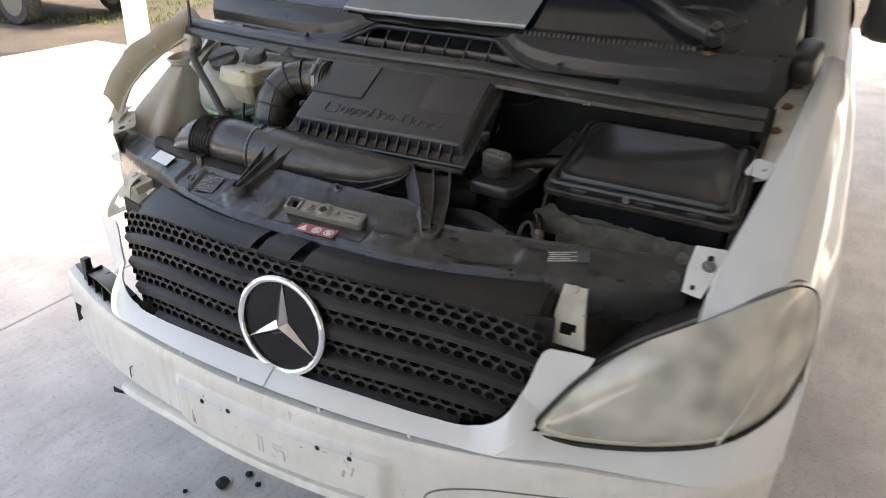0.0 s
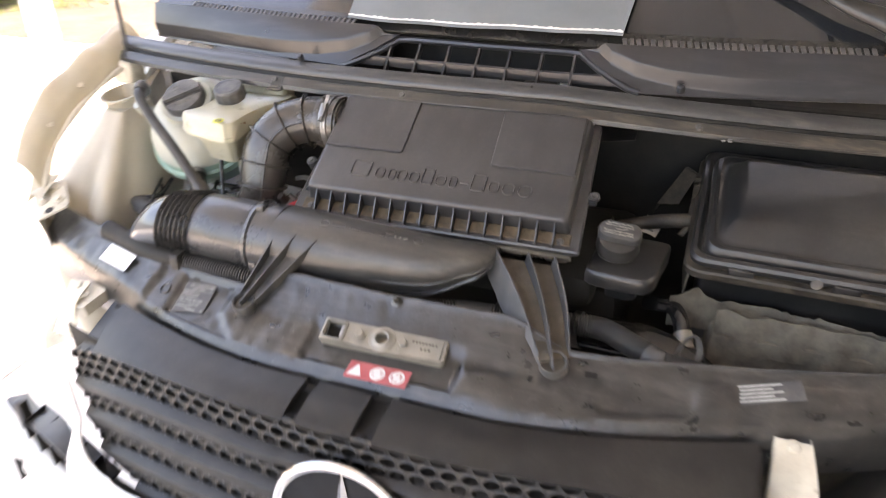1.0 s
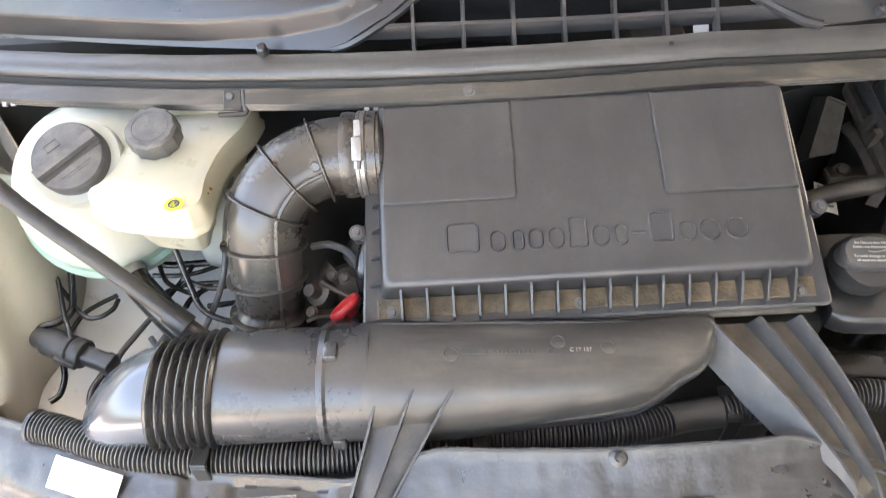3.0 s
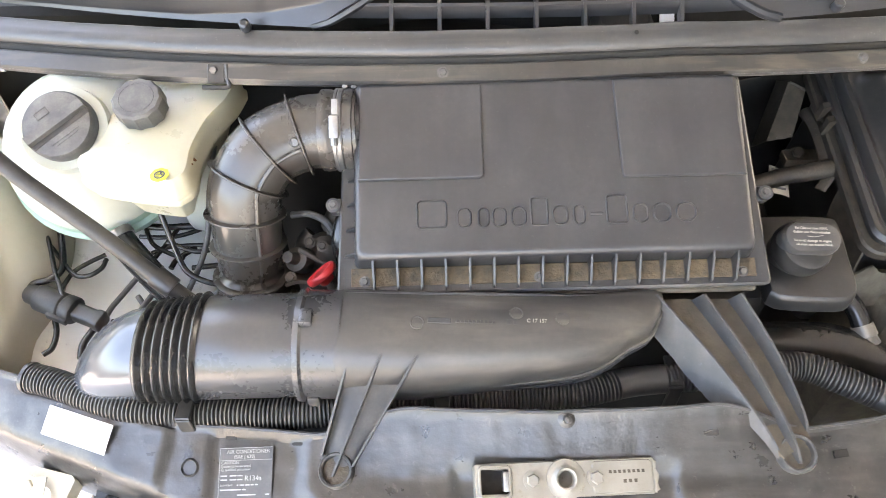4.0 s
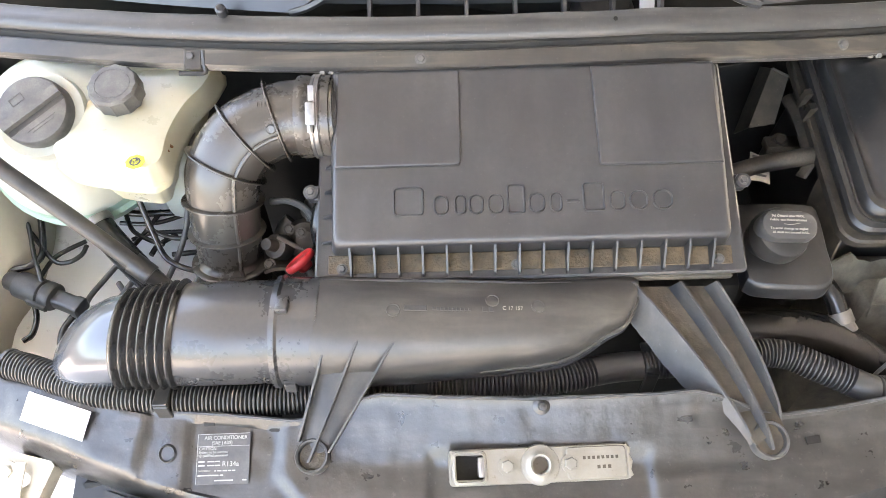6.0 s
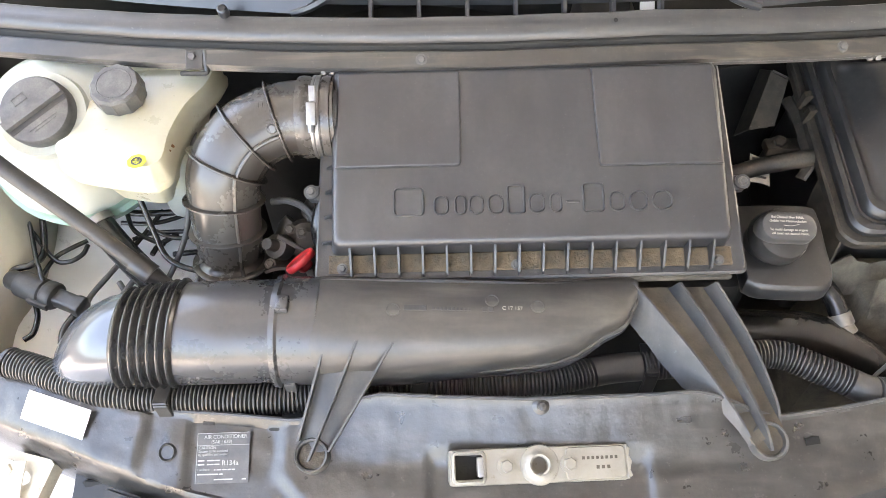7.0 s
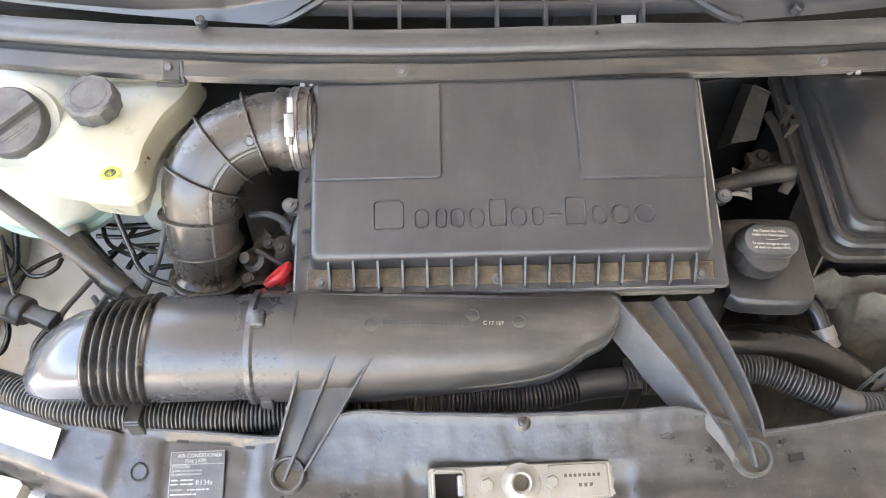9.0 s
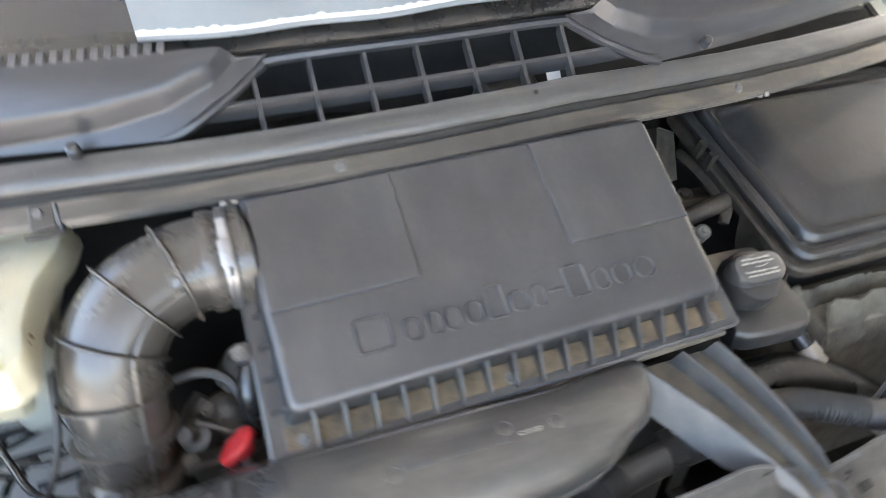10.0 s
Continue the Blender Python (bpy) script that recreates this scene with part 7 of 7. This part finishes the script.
def cables():
    rng = random.Random(7)
    runs = [
        [(-0.47, 0.47, 1.09), (-0.455, 0.44, 1.04), (-0.44, 0.42, 1.01), (-0.40, 0.41, 1.0), (-0.385, 0.43, 1.0), (-0.40, 0.45, 0.99), (-0.45, 0.45, 0.985)],
        [(-0.47, 0.455, 1.03), (-0.43, 0.447, 1.02), (-0.39, 0.46, 1.03), (-0.375, 0.48, 1.06)],
        [(-0.40, 0.56, 1.14), (-0.41, 0.50, 1.09), (-0.42, 0.45, 1.03), (-0.45, 0.41, 0.98), (-0.48, 0.38, 0.95)],
        [(-0.385, 0.52, 1.12), (-0.39, 0.46, 1.05), (-0.40, 0.42, 1.0), (-0.43, 0.38, 0.96)],
        [(-0.375, 0.50, 1.10), (-0.372, 0.45, 1.04), (-0.385, 0.41, 1.0), (-0.41, 0.37, 0.96)],
        [(-0.52, 0.42, 0.965), (-0.49, 0.385, 0.955), (-0.46, 0.36, 0.945), (-0.44, 0.34, 0.92)],
        [(-0.41, 0.47, 1.05), (-0.39, 0.44, 1.02), (-0.375, 0.42, 1.02), (-0.37, 0.40, 1.0)],
    ]
    loops = [
        [(-0.679, 0.519, 0.99), (-0.647, 0.487, 0.99), (-0.605, 0.444, 0.985), (-0.584, 0.439, 0.985), (-0.57, 0.451, 0.985), (-0.568, 0.467, 0.985)],
        [(-0.663, 0.501, 1.0), (-0.648, 0.491, 1.0), (-0.62, 0.438, 1.0), (-0.602, 0.408, 1.0), (-0.598, 0.395, 0.985)],
        [(-0.645, 0.517, 0.99), (-0.619, 0.453, 0.99), (-0.627, 0.431, 0.99), (-0.646, 0.422, 0.99), (-0.648, 0.405, 0.985)],
        [(-0.618, 0.424, 0.975), (-0.612, 0.453, 0.975), (-0.598, 0.469, 0.975), (-0.578, 0.484, 0.975)],
        [(-0.62, 0.393, 0.965), (-0.61, 0.37, 0.96), (-0.608, 0.347, 0.958), (-0.616, 0.337, 0.958)],
        [(-0.562, 0.375, 0.962), (-0.571, 0.352, 0.958), (-0.569, 0.333, 0.955)]]
    knots = [
        [(-0.527, 0.457, 0.965), (-0.54, 0.425, 0.965), (-0.551, 0.392, 0.965), (-0.547, 0.357, 0.965)],
        [(-0.494, 0.434, 0.97), (-0.502, 0.41, 0.97), (-0.508, 0.391, 0.97)],
        [(-0.529, 0.526, 1.01), (-0.502, 0.474, 1.01), (-0.474, 0.454, 1.01), (-0.453, 0.446, 1.01)],
        [(-0.548, 0.518, 1.0), (-0.511, 0.51, 1.0), (-0.472, 0.51, 1.0), (-0.43, 0.515, 1.0)],
        [(-0.532, 0.502, 0.99), (-0.501, 0.5, 0.99), (-0.474, 0.504, 0.99), (-0.44, 0.52, 0.99)],
        [(-0.476, 0.514, 1.0), (-0.487, 0.479, 1.0), (-0.495, 0.457, 1.0), (-0.505, 0.431, 1.0)],
        [(-0.43, 0.49, 0.985), (-0.469, 0.489, 0.985), (-0.493, 0.486, 0.985), (-0.511, 0.476, 0.985)],
        [(-0.481, 0.454, 0.98), (-0.476, 0.47, 0.98), (-0.456, 0.49, 0.98)]]
    runs += loops + knots
    for i, pts in enumerate(runs):
        metal = i in (2, 3, 5, 13, 14)
        c = thing("brake_pipe" if metal else "cable", "thin dusty metal brake pipe" if metal else "thin black cable in the engine bay", "pipe" if metal else "cable")
        part("pipe" if metal else "sheath", tube(smooth_path(pts, 8), 0.0036 if metal else rng.choice([0.003, 0.0036, 0.0045]), 14), M_CAP if metal else M_RUBBER, c)


def engine():
    e = thing("engine", "dark dusty diesel engine block under the air box", "engine")
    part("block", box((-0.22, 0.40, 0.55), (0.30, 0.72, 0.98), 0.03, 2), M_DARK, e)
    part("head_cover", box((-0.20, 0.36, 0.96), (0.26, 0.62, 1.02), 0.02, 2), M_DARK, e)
    snail = [Vector((-0.272 + (0.030 + 0.006 * k / 14) * math.cos(2 * math.pi * k / 16 + 2.2), 0.452 + 0.020 * math.sin(2 * math.pi * k / 16 + 2.2), 1.010 + 0.024 * math.sin(2 * math.pi * k / 16 + 2.2))) for k in range(15)]
    part("turbo", tube(snail, lambda t: 0.010 + 0.009 * t, 14), M_ALLOY, e, "dusty alloy turbocharger housing")
    part("turbo_centre", lathe([(0.0, 0.022), (0.012, 0.021), (0.018, 0.014), (0.022, 0.012), (0.026, 0.0), (0, -0.01)], 22, axis_pose((-0.272, 0.445, 1.018), (0.25, -0.72, 0.65))), M_ALLOY, e)
    part("turbo_outlet", tube(smooth_path([(-0.262, 0.470, 1.035), (-0.250, 0.475, 1.055), (-0.240, 0.470, 1.062)], 5), 0.017, 14), M_ALLOY, e)
    part("actuator", lathe([(0.0, 0.042), (0.007, 0.042), (0.008, 0.026), (0.015, 0.024), (0.0165, 0.006), (0.013, 0.0), (0, 0.0)], 18, axis_pose((-0.293, 0.428, 1.020), (-0.35, -0.5, 0.8))), M_ALLOY, e)
    part("actuator_rod", tube([(-0.296, 0.420, 1.052), (-0.252, 0.405, 1.030)], 0.0028, 8), M_ALLOY, e)
    part("bracket", skin(8, 4, lambda u, v: (-0.315 + 0.062 * u, 0.392 + 0.034 * v, 1.020 + 0.012 * u - 0.018 * v + 0.004 * math.sin(6 * u)), 0.004), M_ALLOY, e)
    for p in ((-0.308, 0.400, 1.024), (-0.262, 0.402, 1.030), (-0.270, 0.430, 1.046), (-0.286, 0.438, 1.044)):
        bolt("engine_bolt", p, (0.1, -0.5, 0.85), e, 0.0048, M_ALLOY)
    part("oil_pipe", tube(smooth_path([(-0.31, 0.47, 1.06), (-0.285, 0.465, 1.066), (-0.262, 0.455, 1.055), (-0.250, 0.435, 1.02)], 6), 0.0045, 8), M_CAP, e)
    part("breather_hose", tube(smooth_path([(-0.235, 0.455, 1.085), (-0.243, 0.44, 1.075), (-0.247, 0.425, 1.055), (-0.243, 0.415, 1.02)], 6), 0.010, 12), M_RUBBER, e)
    leg = thing("chassis_leg", "pale painted inner wing rail under the cables", "body panel")
    part("rail", skin(12, 8, lambda u, v: (-0.80 + 0.39 * u, 0.29 + 0.38 * v, 0.925 + 0.05 * v - 0.055 * u * u + 0.008 * math.sin(9 * u + 5 * v)), 0.02), M_WING, leg)
    # near-black side, painted shade below the pale rail
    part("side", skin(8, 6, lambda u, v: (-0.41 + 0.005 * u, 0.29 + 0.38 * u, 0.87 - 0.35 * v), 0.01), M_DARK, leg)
    # parts beside the battery
    s = thing("heat_shield", "folded dusty metal heat shield plate", "heat shield")
    q = [Vector(p) for p in ((0.366, 0.690, 1.085), (0.386, 0.678, 1.080), (0.362, 0.622, 1.043), (0.328, 0.618, 1.040), (0.366, 0.722, 1.065), (0.322, 0.640, 1.010))]
    part("plate", skin(10, 6, lambda u, v: q[0].lerp(q[3], u).lerp(q[1].lerp(q[2], u), v) + Vector((0, 0, 0.002 * noise.noise(Vector((u * 5, v * 4, 1))))), 0.002), M_SHIELD, s)
    part("fold", skin(8, 4, lambda u, v: q[0].lerp(q[3], u).lerp(q[4].lerp(q[5], u), v), 0.002), M_SHIELD, s)
    part("lip", tube([q[0], q[1]], 0.0022, 6), M_ALLOY, s, "bright worn edge")
    arm = thing("battery_bracket", "dusty metal arm bolted beside the battery box", "bracket")
    part("arm", tube(smooth_path([(0.388, 0.665, 1.055), (0.388, 0.625, 1.056), (0.385, 0.575, 1.052), (0.384, 0.545, 1.045), (0.372, 0.53, 1.03)], 6), 0.008, 8, squash=0.5), M_SHIELD, arm)
    part("lug", box((0.355, 0.60, 1.005), (0.415, 0.625, 1.02), 0.004, 2), M_SHIELD, arm)
    bolt("bolt", (0.374, 0.612, 1.02), (-0.2, -0.4, 1), arm, 0.008, M_SHIELD)
    h = thing("heater_hose", "dusty black heater hose behind the oil filler", "hose")
    part("hose", tube(smooth_path([(0.22, 0.525, 1.00), (0.265, 0.538, 1.020), (0.316, 0.546, 1.036), (0.353, 0.546, 1.046), (0.394, 0.550, 1.050), (0.425, 0.566, 1.035)], 8), 0.0118, 16), M_FRAME, h)
    part("sleeve", tube([(0.388, 0.549, 1.0495), (0.404, 0.553, 1.047)], 0.0138, 16), M_PLASTIC, h)
    k = thing("paper_tag", "dusty white printed tag under the heater hose", "tag")
    k.matrix_world = pose(0.322, 0.540, 1.026, 18, 6, -12)
    part("sheet", skin(8, 8, lambda u, v: (-0.015 + 0.030 * u, -0.012 + 0.042 * v, 0.004 * math.sin(3 * u + 2 * v)), 0.0006), M_TAG, k)
    for i in range(4):
        part("print_bar", box((-0.012, 0.022 - 0.009 * i, 0.0045), (0.005 + 0.003 * (i % 2), 0.025 - 0.009 * i, 0.005)), M_LABEL, k)
    t = thing("radiator_hose", "dusty black radiator hose", "hose")
    part("hose", tube(smooth_path([(0.22, 0.375, 0.915), (0.29, 0.362, 0.925), (0.36, 0.357, 0.925), (0.41, 0.340, 0.915), (0.46, 0.31, 0.89), (0.50, 0.29, 0.86)], 8), 0.028, 16), M_RUBBER, t)
    part("clamp", tube([(0.238, 0.371, 0.9175), (0.250, 0.369, 0.9195)], 0.0295, 20), M_CAP, t, "steel worm clamp")
    u = thing("air_con_pipe", "bent black air conditioning pipe with alloy end", "pipe")
    part("pipe", tube(smooth_path([(0.340, 0.450, 0.940), (0.362, 0.428, 0.956), (0.381, 0.410, 0.964), (0.392, 0.388, 0.960), (0.399, 0.368, 0.947)], 8), 0.0120, 16), M_RUBBER, u)
    part("fitting", tube([(0.398, 0.371, 0.949), (0.403, 0.359, 0.941), (0.4035, 0.358, 0.9405), (0.407, 0.350, 0.9355), (0.4075, 0.349, 0.935), (0.414, 0.335, 0.925)], [0.0138, 0.0138, 0.0115, 0.0125, 0.0095, 0.0095], 16), M_ZINC, u)
    c = thing("cable_tie_loop", "grey plastic cable strap standing on the panel", "strap")
    part("strap", tube(smooth_path([(0.395, 0.272, 0.955), (0.392, 0.268, 0.985), (0.400, 0.27, 1.01), (0.412, 0.272, 1.015), (0.42, 0.275, 0.99), (0.418, 0.275, 0.96)], 6), 0.005, 6, squash=0.4), M_CAP, c)


hoses()
cables()
engine()
